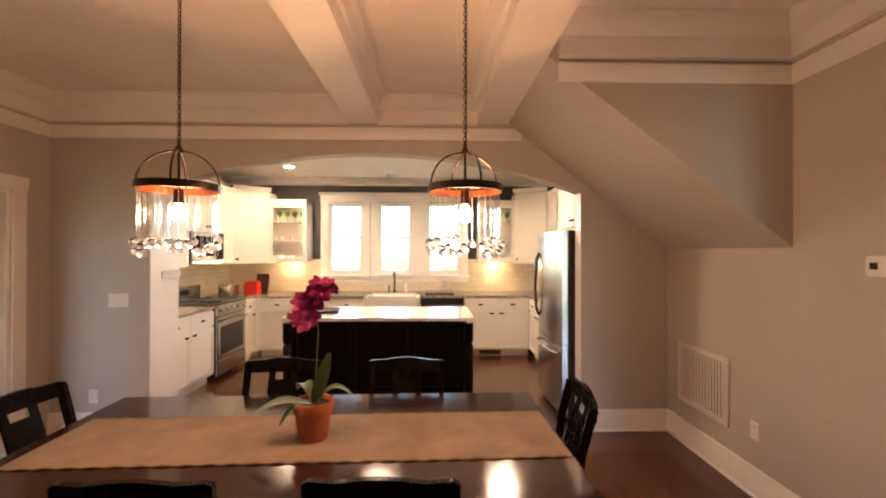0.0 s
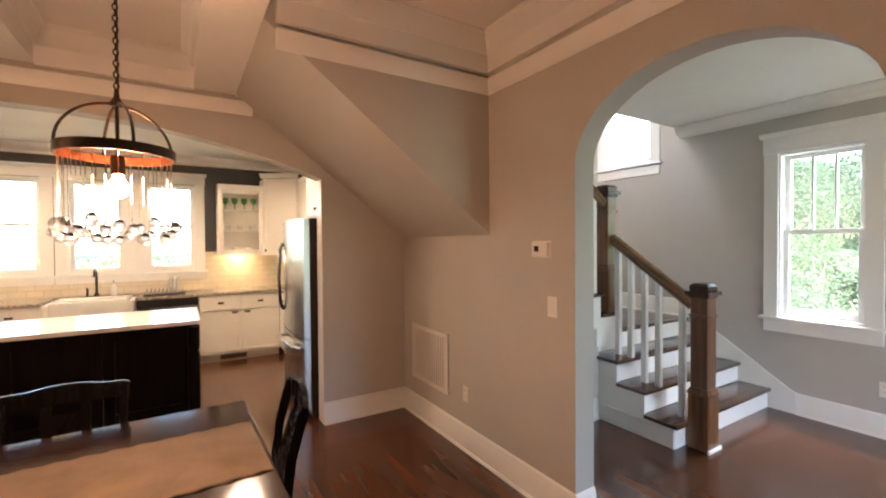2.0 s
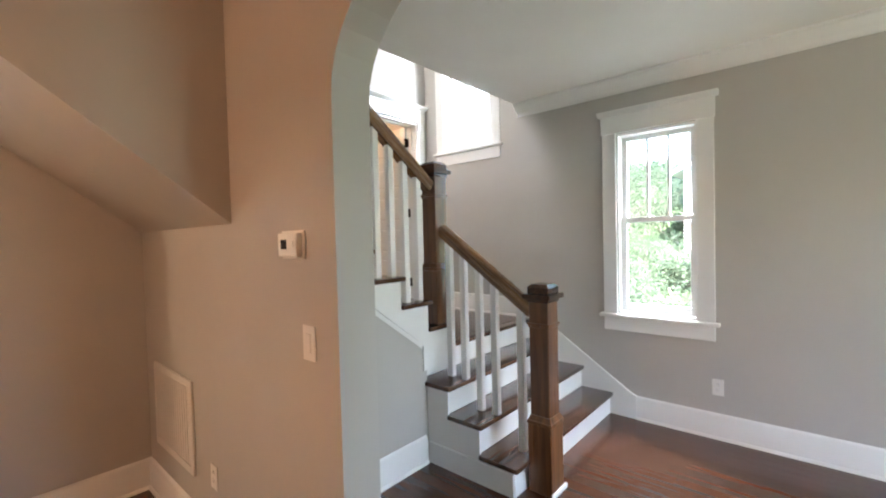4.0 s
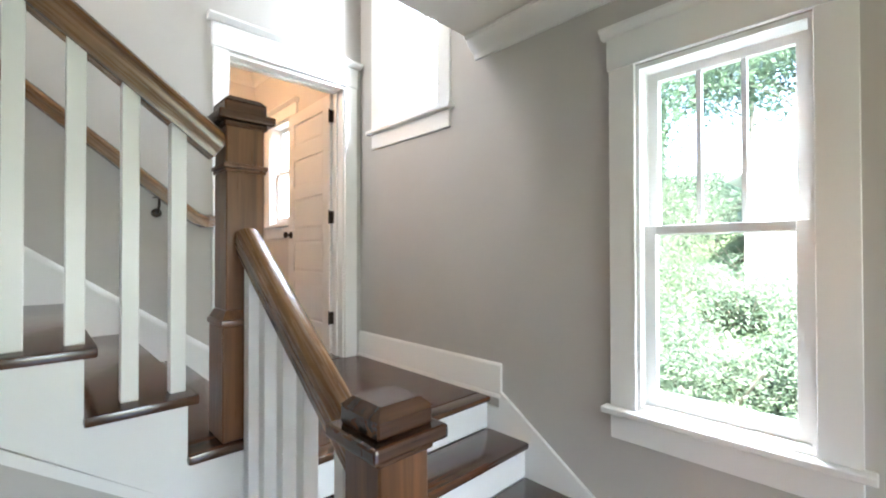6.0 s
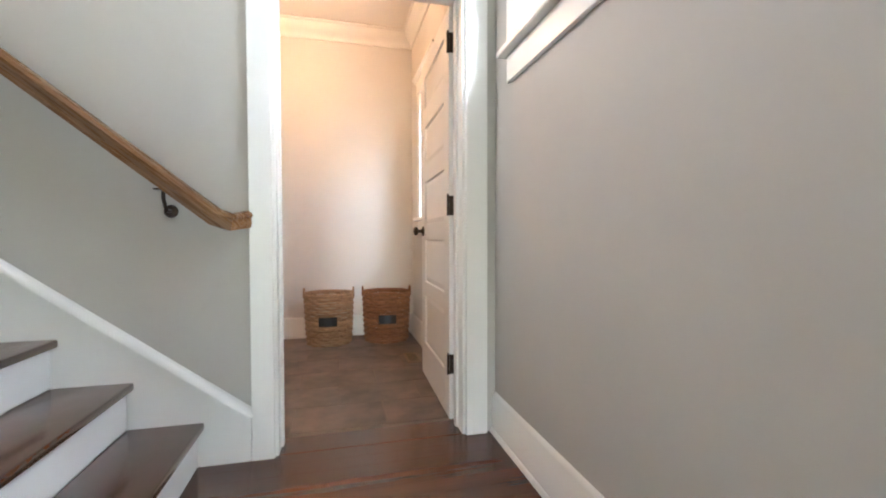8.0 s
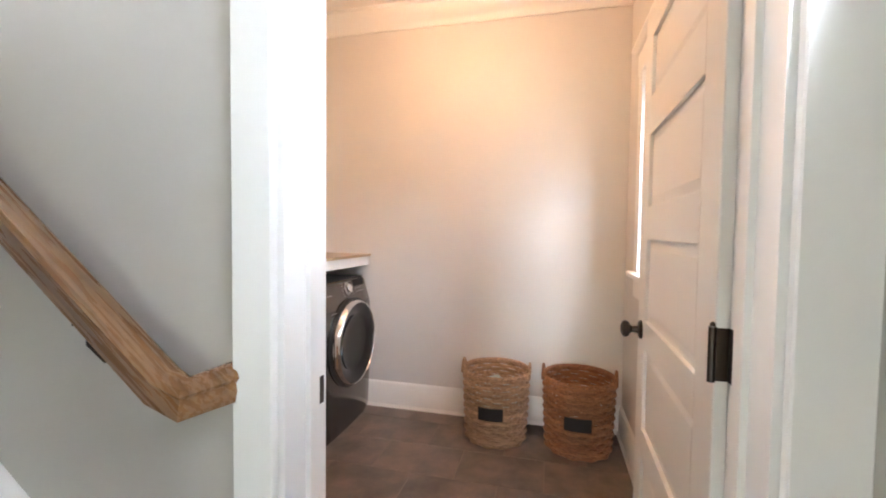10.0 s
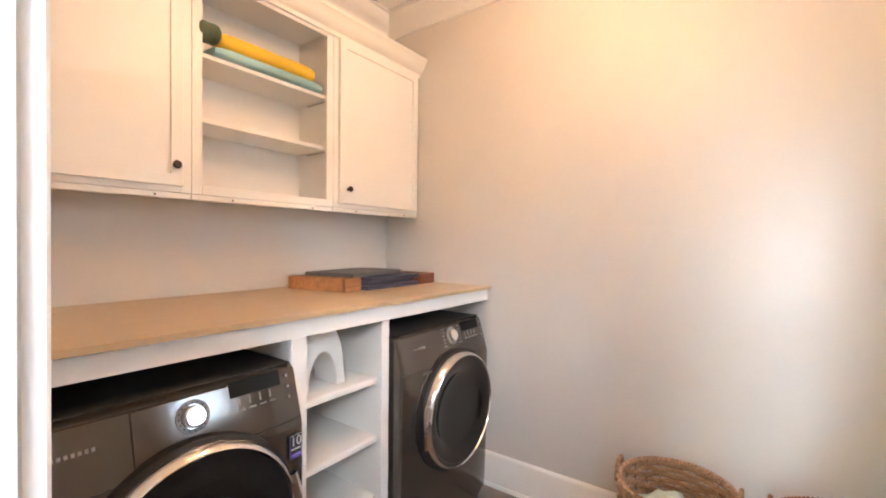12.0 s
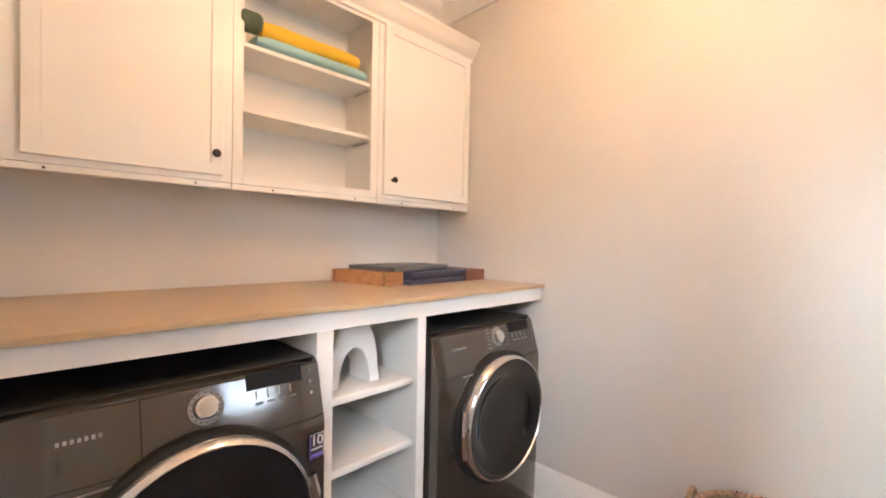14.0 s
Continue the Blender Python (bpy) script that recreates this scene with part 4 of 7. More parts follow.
        part("grip_lip", sweep([(0.002, 0.045, 0.765), (0.014, 0.10, 0.742), (0.018, 0.16, 0.742), (0.010, 0.225, 0.772)], disc(0.006, 8)), CHROME, M, "chrome lip under the grip", True)
    # round door, with its grip on the hinge-free side
    side = 1 if drawer else -1
    cz, cy, R = 0.580, w * 0.522, 0.258
    D = Matrix.Translation((0.010, cy, cz)) @ YZ
    door = part("door", lathe([(0, -0.01), (R + 0.022, -0.01), (R + 0.020, 0.010), (R + 0.006, 0.014), (0, 0.014)], 48), RUBBER, M, "round porthole door with a dark seal", True, D)
    ring = lathe([(R - 0.012, 0.012), (R - 0.012, 0.042), (R - 0.007, 0.050), (R - 0.001, 0.046), (R + 0.008, 0.026), (R + 0.008, 0.010)], 56)
    part("door_ring", ring, CHROME, door, "polished chrome door ring", True)
    bowl = lathe([(0, 0.016), (R * 0.35, 0.017), (R * 0.60, 0.020), (R * 0.68, 0.025), (R * 0.74, 0.036), (R - 0.0125, 0.044)], 48)
    part("door_glass", bowl, DARKGLASS, door, "smoked bowl glass", True)
    part("door_grip", sweep([(side * (R + 0.002), 0.09, 0.030), (side * (R + 0.014), 0.04, 0.036), (side * (R + 0.014), -0.04, 0.036), (side * (R + 0.002), -0.09, 0.030)], disc(0.013, 8), up=(0, 0, 1)), CHROME, door, "chrome door grip", True)
    if drawer:
        st = part("sticker", box(-0.024, 0.024, -0.036, 0.036, 0, 0.0008, 0.0002), STICK, M, "black sticker with the number 10", at=Matrix.Translation((0.0060, w - 0.034, 0.728)) @ Matrix.Rotation(radians(4), 4, "Z") @ YZ)
        for xa, xb, ya, yb, mt in ((-0.0225, 0.0225, 0.0335, 0.035, STICK_W), (-0.0225, 0.0225, -0.035, -0.0335, STICK_P), (-0.0225, -0.021, -0.0335, 0.0335, STICK_P), (0.021, 0.0225, -0.0335, 0.0335, STICK_W)):
            part("sticker_border", box(xa, xb, ya, yb, 0.0008, 0.0012), mt, st)
        text_part("sticker_text", "10", 0.040, STICK_W, st, Matrix.Translation((0, 0.014, 0.001)))
        part("sticker_bar", box(-0.018, 0.018, -0.010, -0.006, 0.0008, 0.0014), STICK_W, st)
        part("sticker_bar", box(-0.018, 0.018, -0.030, -0.022, 0.0008, 0.0014), STICK_P, st)
    for fx in (-0.06, -0.66):
        for fy in (0.05, w - 0.05):
            part("foot", lathe([(0, -0.001), (0.025, -0.001), (0.022, 0.012), (0.010, 0.014), (0.010, 0.024), (0, 0.024)], 16), RUBBER, M, "", at=pose(fx, fy, 0.0015))
    return M


machine("washing_machine", 4.838, "graphite grey front-loading washing machine with chrome porthole ring", True)
machine("dryer", 6.000, "graphite grey front-loading dryer with chrome porthole ring", False)

# arched white plastic cover on the shelf
arch = thing("plastic_arch", pose(3.79, 5.635, 1.5175) @ Matrix.Diagonal((1, 0.75, 1.1, 1)), "white plastic arch standing on the shelf", "laundry accessory")
ro = [(0.135 + 0.135 * math.cos(a), 0.045 + 0.19 * math.sin(a)) for a in [math.pi * i / 14 for i in range(15)]]
ri = [(0.135 + 0.085 * math.cos(a), 0.015 + 0.112 * math.sin(a)) for a in [math.pi * i / 14 for i in range(15)]]
outline = [(0.285, 0.0)] + ro + [(-0.005, 0.0), (0.048, 0.0)] + ri[::-1] + [(0.222, 0.0)]
part("shell", yz(outline, -0.05, 0.09, bevel=0.004), WHITE, arch)

# picture frames stacked flat on the worktop
PINE = wood("pine_frame", (0.30, 0.13, 0.05), (0.55, 0.27, 0.11), 0.45, 1, 1.4, 0.0)
NAVY = paint("navy_mat_board", (0.035, 0.045, 0.085), 0.5, 0.1)
SLATE = paint("slate_mat_board", (0.13, 0.13, 0.125), 0.5, 0.1)


def picture_frame(name, x, y, z, w, d, h, mat, inner, turn, label):
    f = thing(name, pose(x, y, z, 0, 0, turn), label, "picture frame", "frames stacked on the worktop")
    t = 0.022
    part("side_bar", box(-w / 2, -w / 2 + t, -d / 2, d / 2, 0, h, 0.002), mat, f)
    part("side_bar", box(w / 2 - t, w / 2, -d / 2, d / 2, 0, h, 0.002), mat, f)
    part("end_bar", box(-w / 2 + t, w / 2 - t, -d / 2, -d / 2 + t, 0, h, 0.002), mat, f)
    part("end_bar", box(-w / 2 + t, w / 2 - t, d / 2 - t, d / 2, 0, h, 0.002), mat, f)
    part("backing", box(-w / 2 + t, w / 2 - t, -d / 2 + t, d / 2 - t, h * 0.3, h * 0.75), inner, f)


DARKFRAME = paint("dark_blue_frame", (0.045, 0.05, 0.085), 0.3, 0.1)
REDBROWN = wood("redbrown_frame", (0.10, 0.035, 0.018), (0.25, 0.10, 0.05), 0.45, 1, 1.4)
picture_frame("picture_frame", 3.455, 6.075, TOP, 0.37, 0.12, 0.064, PINE, NAVY, 9, "pine picture frame lying flat on the worktop")
for k, (fx, turn) in enumerate(((3.490, 4), (3.468, 8), (3.496, 5))):
    picture_frame("picture_frame", fx, 6.365, TOP + 0.0215 * k, 0.34, 0.42, 0.021, DARKFRAME, NAVY, turn, "dark blue picture frame lying in the stack")
picture_frame("picture_frame", 3.44, 6.30, TOP + 0.0655, 0.30, 0.46, 0.020, SLATE, SLATE, 12, "grey picture frame on top of the stack")
picture_frame("picture_frame", 3.47, 6.665, TOP, 0.34, 0.15, 0.060, REDBROWN, NAVY, 5, "red-brown frame end lying beside the stack")

# wall cabinets
UF, UB, UT = 3.465, 2.254, 3.145
LCAB = paint("warm_white_cabinet", (0.80, 0.78, 0.73), 0.35, 0.02, 90.0, 0.05)


def shaker_door(w, h, parent, m, mat, knob=None, name="cabinet_door", t=0.02, rail=0.057):
    """Shaker door in local x (0..w), z (0..h), front at y = -t."""
    b = box(0, w, -t, 0, 0, h, 0.0015)
    front = min(b.faces, key=lambda f: (round(f.calc_center_median().y, 5), -f.calc_area()))
    bmesh.ops.inset_region(b, faces=[front], thickness=rail, depth=0.0)
    ring = bmesh.ops.inset_region(b, faces=[front], thickness=0.002, depth=0.0)
    for v in front.verts:
        v.co.y += 0.008
    d = part(name, b, mat, parent, at=m)
    if knob:
        k = lathe([(0, 0), (0.008, 0), (0.006, 0.012), (0.013, 0.017), (0.0155, 0.024), (0.012, 0.030), (0, 0.032)], 18)
        part("knob", k, BRONZE, d, "dark bronze knob", True, Matrix.Translation((knob[0], -t, knob[1])) @ pose(0, 0, 0, 90))
    return d


TO_EAST = pose(0, 0, 0, 0, 0, 90)


def wall_cabinet(name, y0, y1, label, door=None, shelves=()):
    c = thing(name, pose(UF - 0.02, y0, UB), label, "cabinet", "laundry wall cabinets")
    d, h, w = UF - 0.02 - LW - 0.002, UT - UB, y1 - y0
    part("side_panel", box(-d, 0, 0, 0.018, 0, h), LCAB, c)
    part("side_panel", box(-d, 0, w - 0.018, w, 0, h), LCAB, c)
    part("bottom_panel", box(-d, 0, 0.018, w - 0.018, 0.012, 0.03), LCAB, c)
    part("top_panel", box(-d, 0, 0.018, w - 0.018, h - 0.018, h), LCAB, c)
    part("back_panel", box(-d, -d + 0.006, 0.018, w - 0.018, 0.03, h - 0.018), LCAB, c)
    sl = max(0.038, door[0] + 0.012) if door else 0.038
    b = box(0.0005, 0.02, 0, sl, 0, h, 0.001)
    box(0.0005, 0.02, w - 0.038, w, 0, h, 0.001, bm=b)
    box(0.0005, 0.02, sl, w - 0.038, 0, 0.035, 0.001, bm=b)
    box(0.0005, 0.02, sl, w - 0.038, h - 0.045, h, 0.001, bm=b)
    part("face_frame", b, LCAB, c)
    val = part("valance", box(0.002, 0.016, 0, w, -0.022, -0.001, 0.002), LCAB, c)
    for sy in (0.16, w - 0.12):
        part("screw", lathe([(0, 0.002), (0.003, 0.0015), (0.0042, 0)], 10), BRONZE, val, "dark screw head", True, Matrix.Translation((0.016, sy, -0.012)) @ pose(0, 0, 0, 0, 90))
    if door:
        a, e, kx = door
        shaker_door(e - a, h - 0.05, c, Matrix.Translation((0.021, a, 0.022)) @ TO_EAST, LCAB, (kx, 0.075))
    for z in shelves:
        s = part("shelf", box(-d + 0.007, -0.006, 0.019, w - 0.019, z - 0.018, z, 0.002), LCAB, c)
        part("shelf_rail", rod((-0.02, w - 0.0225, z - 0.028), (-0.16, w - 0.0225, z - 0.028), 0.003, 6), STEEL, s, "thin metal shelf rail")
    return c


wall_cabinet("wall_cabinet", 4.765, 5.445, "warm white shaker wall cabinet with a bronze knob", (0.11, 0.645, 0.505))
wall_cabinet("open_wall_cabinet", 5.447, 6.118, "warm white open-fronted wall cabinet holding towels", None, (0.305, 0.56))
wall_cabinet("wall_cabinet", 6.12, 6.791, "warm white shaker wall cabinet beside the corner", (0.028, 0.645, 0.05))
pr = [(0, 0), (0.070, 0), (0.070, -0.014), (0.060, -0.022), (0.052, -0.05), (0.030, -0.075), (0.016, -0.085), (0.016, -0.105), (0, -0.105)]
cr = thing("cabinet_crown", pose(0, 0, 0), "warm white crown moulding along the wall cabinets", "moulding")
part("moulding", sweep([(UF + 0.0005, 4.80, UT + 0.075), (UF + 0.0005, 6.792, UT + 0.075)], pr), LCAB, cr, "", True)
part("filler", box(LW + 0.002, UF, 4.80, 6.792, UT + 0.001, UT + 0.074), LCAB, cr)

# rolled towels on the upper shelf
TERRY_Y = paint("yellow_terry", (0.72, 0.44, 0.035), 0.95, 0.12, 400.0, 0.9)
TERRY_B = paint("pale_blue_terry", (0.32, 0.52, 0.52), 0.95, 0.12, 400.0, 0.9)
TERRY_G = paint("dark_green_terry", (0.10, 0.13, 0.08), 0.95, 0.3, 60.0, 0.9)


def towel(name, m, length, rx, rz, mat, label, fold=False):
    own = bmesh.new()
    n, k = 20, 22
    rows = []
    for i in range(n + 1):
        s = i / n
        end = 1 - 0.18 * max(0, abs(2 * s - 1) - 0.85) / 0.15
        row = []
        for j in range(k):
            a = 2 * math.pi * j / k
            w = 1 + 0.05 * noise.noise(Vector((s * 6, math.cos(a) * 2, math.sin(a) * 2)))
            p = 0.55 if fold else 1.0
            cx = math.copysign(abs(math.cos(a)) ** p, math.cos(a))
            cz = math.copysign(abs(math.sin(a)) ** p, math.sin(a))
            row.append(own.verts.new((cx * rx * end * w, (s - 0.5) * length, rz + cz * rz * end * w)))
        rows.append(row)
    for a, c in zip(rows, rows[1:]):
        for j in range(k):
            own.faces.new((a[j], a[(j + 1) % k], c[(j + 1) % k], c[j]))
    own.faces.new(rows[0])
    own.faces.new(rows[-1][::-1])
    zmin = min(v.co.z for v in own.verts)
    for v in own.verts:
        v.co.z -= zmin
    return tagged(part(name, own, mat, None, "", True, m), label, "towel")


SZ = UB + 0.56
towel("folded_towel", pose(3.38, 5.80, SZ + 0.0005), 0.52, 0.085, 0.022, TERRY_B, "pale blue towel folded on the shelf", True)
towel("rolled_towel", pose(3.40, 5.80, SZ + 0.046), 0.46, 0.042, 0.038, TERRY_Y, "yellow towel rolled up on the shelf")
towel("rolled_towel", pose(3.43, 5.515, SZ + 0.046), 0.085, 0.044, 0.040, TERRY_G, "dark green patterned towel rolled up on the shelf")


# woven baskets
WICKER_A = wood("pale_wicker", (0.14, 0.06, 0.026), (0.66, 0.43, 0.26), 0.6, 0, 5.0, 0.0, island=True, spread=0.5)
WICKER_B = wood("brown_wicker", (0.10, 0.038, 0.016), (0.46, 0.21, 0.10), 0.6, 0, 5.0, 0.0, island=True, spread=0.5)


def basket(name, m, r0, r1, h, mat, label, tag_turn):
    """Stake-and-strand weave: strands pass in front of and behind upright stakes."""
    B = thing(name, m, label, "basket", "laundry baskets")
    own = bmesh.new()
    rows_n, stakes = 18, 22
    n = stakes * 5
    hs = h / rows_n
    for k in range(rows_n):
        z = hs * (k + 0.5)
        rad = r0 + (r1 - r0) * (z / h) ** 0.7
        ring = []
        for i in range(n):
            a = 2 * math.pi * i / n
            off = 0.0062 * math.cos(math.pi * (i / 5 + k))
            rr = rad + off
            jit = 0.0010 * noise.noise(Vector((i * 0.5, k * 2.3, r0 * 50)))
            ring.append((rr * math.cos(a), rr * math.sin(a), z + jit))
        sweep(ring, [(-0.003, -hs * 0.44), (0.003, -hs * 0.44), (0.0065, 0), (0.003, hs * 0.44), (-0.003, hs * 0.44), (-0.0065, 0)], own, ring=True)
    part("weave", own, mat, B, "", True)
    own = bmesh.new()
    for i in range(stakes):
        a = 2 * math.pi * i / stakes
        rod((r0 * 0.985 * math.cos(a), r0 * 0.985 * math.sin(a), 0.002), (r1 * 0.985 * math.cos(a), r1 * 0.985 * math.sin(a), h), 0.0035, 5, own)
    part("stake_ring", own, mat, B)
    part("base", lathe([(0, 0.002), (r0 * 0.96, 0.002), (r0 * 0.96, 0.012), (0, 0.014)], 32), mat, B)
    rim = bmesh.new()
    turns, n = 44, 176
    for ph in (0, math.pi):
        sweep([((r1 + 0.007 * math.cos(turns * t + ph)) * math.cos(t), (r1 + 0.007 * math.cos(turns * t + ph)) * math.sin(t), h + 0.006 + 0.007 * math.sin(turns * t + ph)) for t in [2 * math.pi * i / n for i in range(n)]], disc(0.0062, 5), rim, ring=True)
    part("rim", rim, mat, B, "twisted rim", True)
    for s in (-1, 1):
        arcs = []
        for i in range(15):
            a = math.pi * i / 14
            arcs.append((s * (r1 + 0.004), 0.055 * math.cos(a), h - 0.02 + 0.075 * math.sin(a)))
        part("handle", sweep(arcs, disc(0.0085, 7), up=(1, 0, 0)), mat, B, "looped wicker handle", True)
    pl = []
    for i in range(9):
        a = radians(tag_turn) + (i - 4) * 0.088
        pl.append(a)
    tag = bmesh.new()
    rt = (r0 + r1) / 2 + 0.0185
    cols = [[tag.verts.new(((rt + d) * math.cos(a), (rt + d) * math.sin(a), z)) for d, z in ((0, h * 0.42), (0.003, h * 0.42), (0.003, h * 0.60), (0, h * 0.60))] for a in pl]
    for a, c in zip(cols, cols[1:]):
        for j in range(4):
            tag.faces.new((a[j], c[j], c[(j + 1) % 4], a[(j + 1) % 4]))
    tag.faces.new(cols[0])
    tag.faces.new(cols[-1][::-1])
    part("label_plate", tag, STICK, B, "black chalkboard label")
    return B


basket("laundry_basket", pose(4.965, 6.555, LAND + 0.001), 0.180, 0.203, 0.42, WICKER_A, "pale woven wicker basket with clothes inside, on the tiles", -92)
basket("laundry_basket", pose(5.462, 6.555, LAND + 0.001, 0, 0, -4), 0.185, 0.205, 0.42, WICKER_B, "brown woven wicker basket with a black label, on the tiles", -90)
# heap of clothes in the pale basket
own = bmesh.new()
bmesh.ops.create_icosphere(own, subdivisions=4, radius=1.0)
for v in own.verts:
    k = 1 + 0.30 * noise.noise(v.co * 2.3) + 0.12 * noise.noise(v.co * 6)
    v.co = Vector((v.co.x * 0.150 * k, v.co.y * 0.150 * k, 0.26 + v.co.z * 0.10 * k))
tagged(part("clothes_heap", own, paint("pale_green_cotton", (0.50, 0.58, 0.52), 0.9, 0.2, 200.0, 0.6), None, "", True, pose(4.965, 6.555, LAND)), "heap of pale green clothes lying in the basket", "towel")

# floor register
reg = thing("floor_register", pose(5.585, 5.90, LAND + 0.001), "tan metal floor register with slots, in the tiles", "floor vent")
VENT = paint("tan_vent_paint", (0.24, 0.17, 0.11), 0.45, 0.05)
b = box(-0.055, 0.055, -0.13, -0.105, 0, 0.005, 0.001)
box(-0.055, 0.055, 0.105, 0.13, 0, 0.005, 0.001, bm=b)
box(-0.055, -0.035, -0.105, 0.105, 0, 0.005, 0.001, bm=b)
box(0.035, 0.055, -0.105, 0.105, 0, 0.005, 0.001, bm=b)
part("frame", b, VENT, reg)
# flat black sheet, painted shade instead of a real well
part("well", box(-0.035, 0.035, -0.105, 0.105, 0, 0.001), RUBBER, reg, "black sheet standing for the shade under the slots")
for i in range(9):
    part("slat", box(-0.034, 0.034, -0.1 + i * 0.0245, -0.091 + i * 0.0245, 0.0012, 0.004), VENT, reg)


# ---- dining room ----
BURLAP, bt, bb = node_mat("burlap_cloth")
bv = coords(bt)
wv = bt.nodes.new("ShaderNodeTexWave")
wv.inputs["Scale"].default_value, wv.inputs["Distortion"].default_value = 140.0, 1.5
bt.links.new(bv.outputs[0], wv.inputs["Vector"])
br = ramp_of(bt, noise_of(bt, bv, 5.0, 5).outputs[0], [(0.3, (0.175, 0.130, 0.090)), (0.7, (0.27, 0.210, 0.150))])
bt.links.new(br.outputs[0], bb.inputs["Base Color"])
bb.inputs["Roughness"].default_value = 0.9
bump_of(bt, bb, wv.outputs[0], 0.8, 0.0015)
TERRACOTTA = paint("terracotta", (0.42, 0.13, 0.055), 0.8, 0.12, 120.0, 0.3)
PETAL = paint("magenta_petal", (0.30, 0.006, 0.125), 0.6, 0.25, 60.0, 0.1)
LEAF = paint("orchid_leaf", (0.032, 0.066, 0.016), 0.4, 0.2, 40.0, 0.1)
STEM = paint("orchid_stem", (0.09, 0.07, 0.03), 0.5, 0.2)
SOIL = paint("bark_mulch", (0.05, 0.025, 0.012), 0.95, 0.5, 50.0, 1.0)
COPPER = metal("aged_copper_band", (0.42, 0.16, 0.075), 0.35)
BULB = glow("warm_filament_bulb", (1.0, 0.70, 0.36), 5.0)

table = thing("dining_table", pose(0.345, 2.575, 0, 0, 0, 1.2), "dark espresso wooden dining table with a glossy top", "table")
part("tabletop", box(-1.10, 1.10, -0.515, 0.515, 0.722, 0.76, 0.006, seg=2), TABLE, table)
for s in (-1, 1):
    part("apron_rail", box(-0.93, 0.93, s * 0.41 - 0.011, s * 0.41 + 0.011, 0.63, 0.7215), TABLE, table)
    part("apron_end", box(s * 0.975 - 0.011, s * 0.975 + 0.011, -0.36, 0.36, 0.63, 0.7215), TABLE, table)
for sx in (-1, 1):
    for sy in (-1, 1):
        own = box(sx * 0.975 - 0.045, sx * 0.975 + 0.045, sy * 0.41 - 0.045, sy * 0.41 + 0.045, 0, 0.7215, 0.003)
        for v in own.verts:
            if v.co.z < 0.2:
                v.co.x = sx * 0.975 + (v.co.x - sx * 0.975) * 0.72
                v.co.y = sy * 0.41 + (v.co.y - sy * 0.41) * 0.72
        part("leg", own, TABLE, table)

# runner with a scalloped hem, draped a little over both ends
own = bmesh.new()
n, m_ = 140, 8
vs = []
for i in range(n + 1):
    x = -1.055 + 2.11 * i / n
    row = []
    for j in range(m_ + 1):
        k = j / m_ * 2 - 1
        hem = 0.005 * abs(math.sin(x * 38)) if abs(k) == 1 else 0
        y = k * (0.232 - hem) + 0.004 * noise.noise(Vector((x * 2, 3, 1)))
        row.append(own.verts.new((x, y, 0.0012 * (1 + noise.noise(Vector((x * 4, y * 6, 0)))))))
    vs.append(row)
for i in range(n):
    for j in range(m_):
        own.faces.new((vs[i][j], vs[i + 1][j], vs[i + 1][j + 1], vs[i][j + 1]))
r = bmesh.ops.extrude_face_region(own, geom=own.faces[:])
for v in r["geom"]:
    if isinstance(v, bmesh.types.BMVert):
        v.co.z += 0.0022
runner = thing("table_runner", pose(0.375, 2.552, 0.7606, 0, 0, 1.7), "tan burlap runner with a wavy hem along the dining table", "table runner")
part("cloth", own, BURLAP, runner, "", True)
for k in (-1, 1):
    edge = [(-1.055 + 2.11 * i / 150, k * (0.232 - 0.005 * abs(math.sin((-1.055 + 2.11 * i / 150) * 38))), 0.0032 + 0.0022 * math.sin((-1.055 + 2.11 * i / 150) * 76)) for i in range(151)]
    part("hem", sweep(edge, disc(0.0032, 6)), BURLAP, runner, "rolled wavy hem", True)


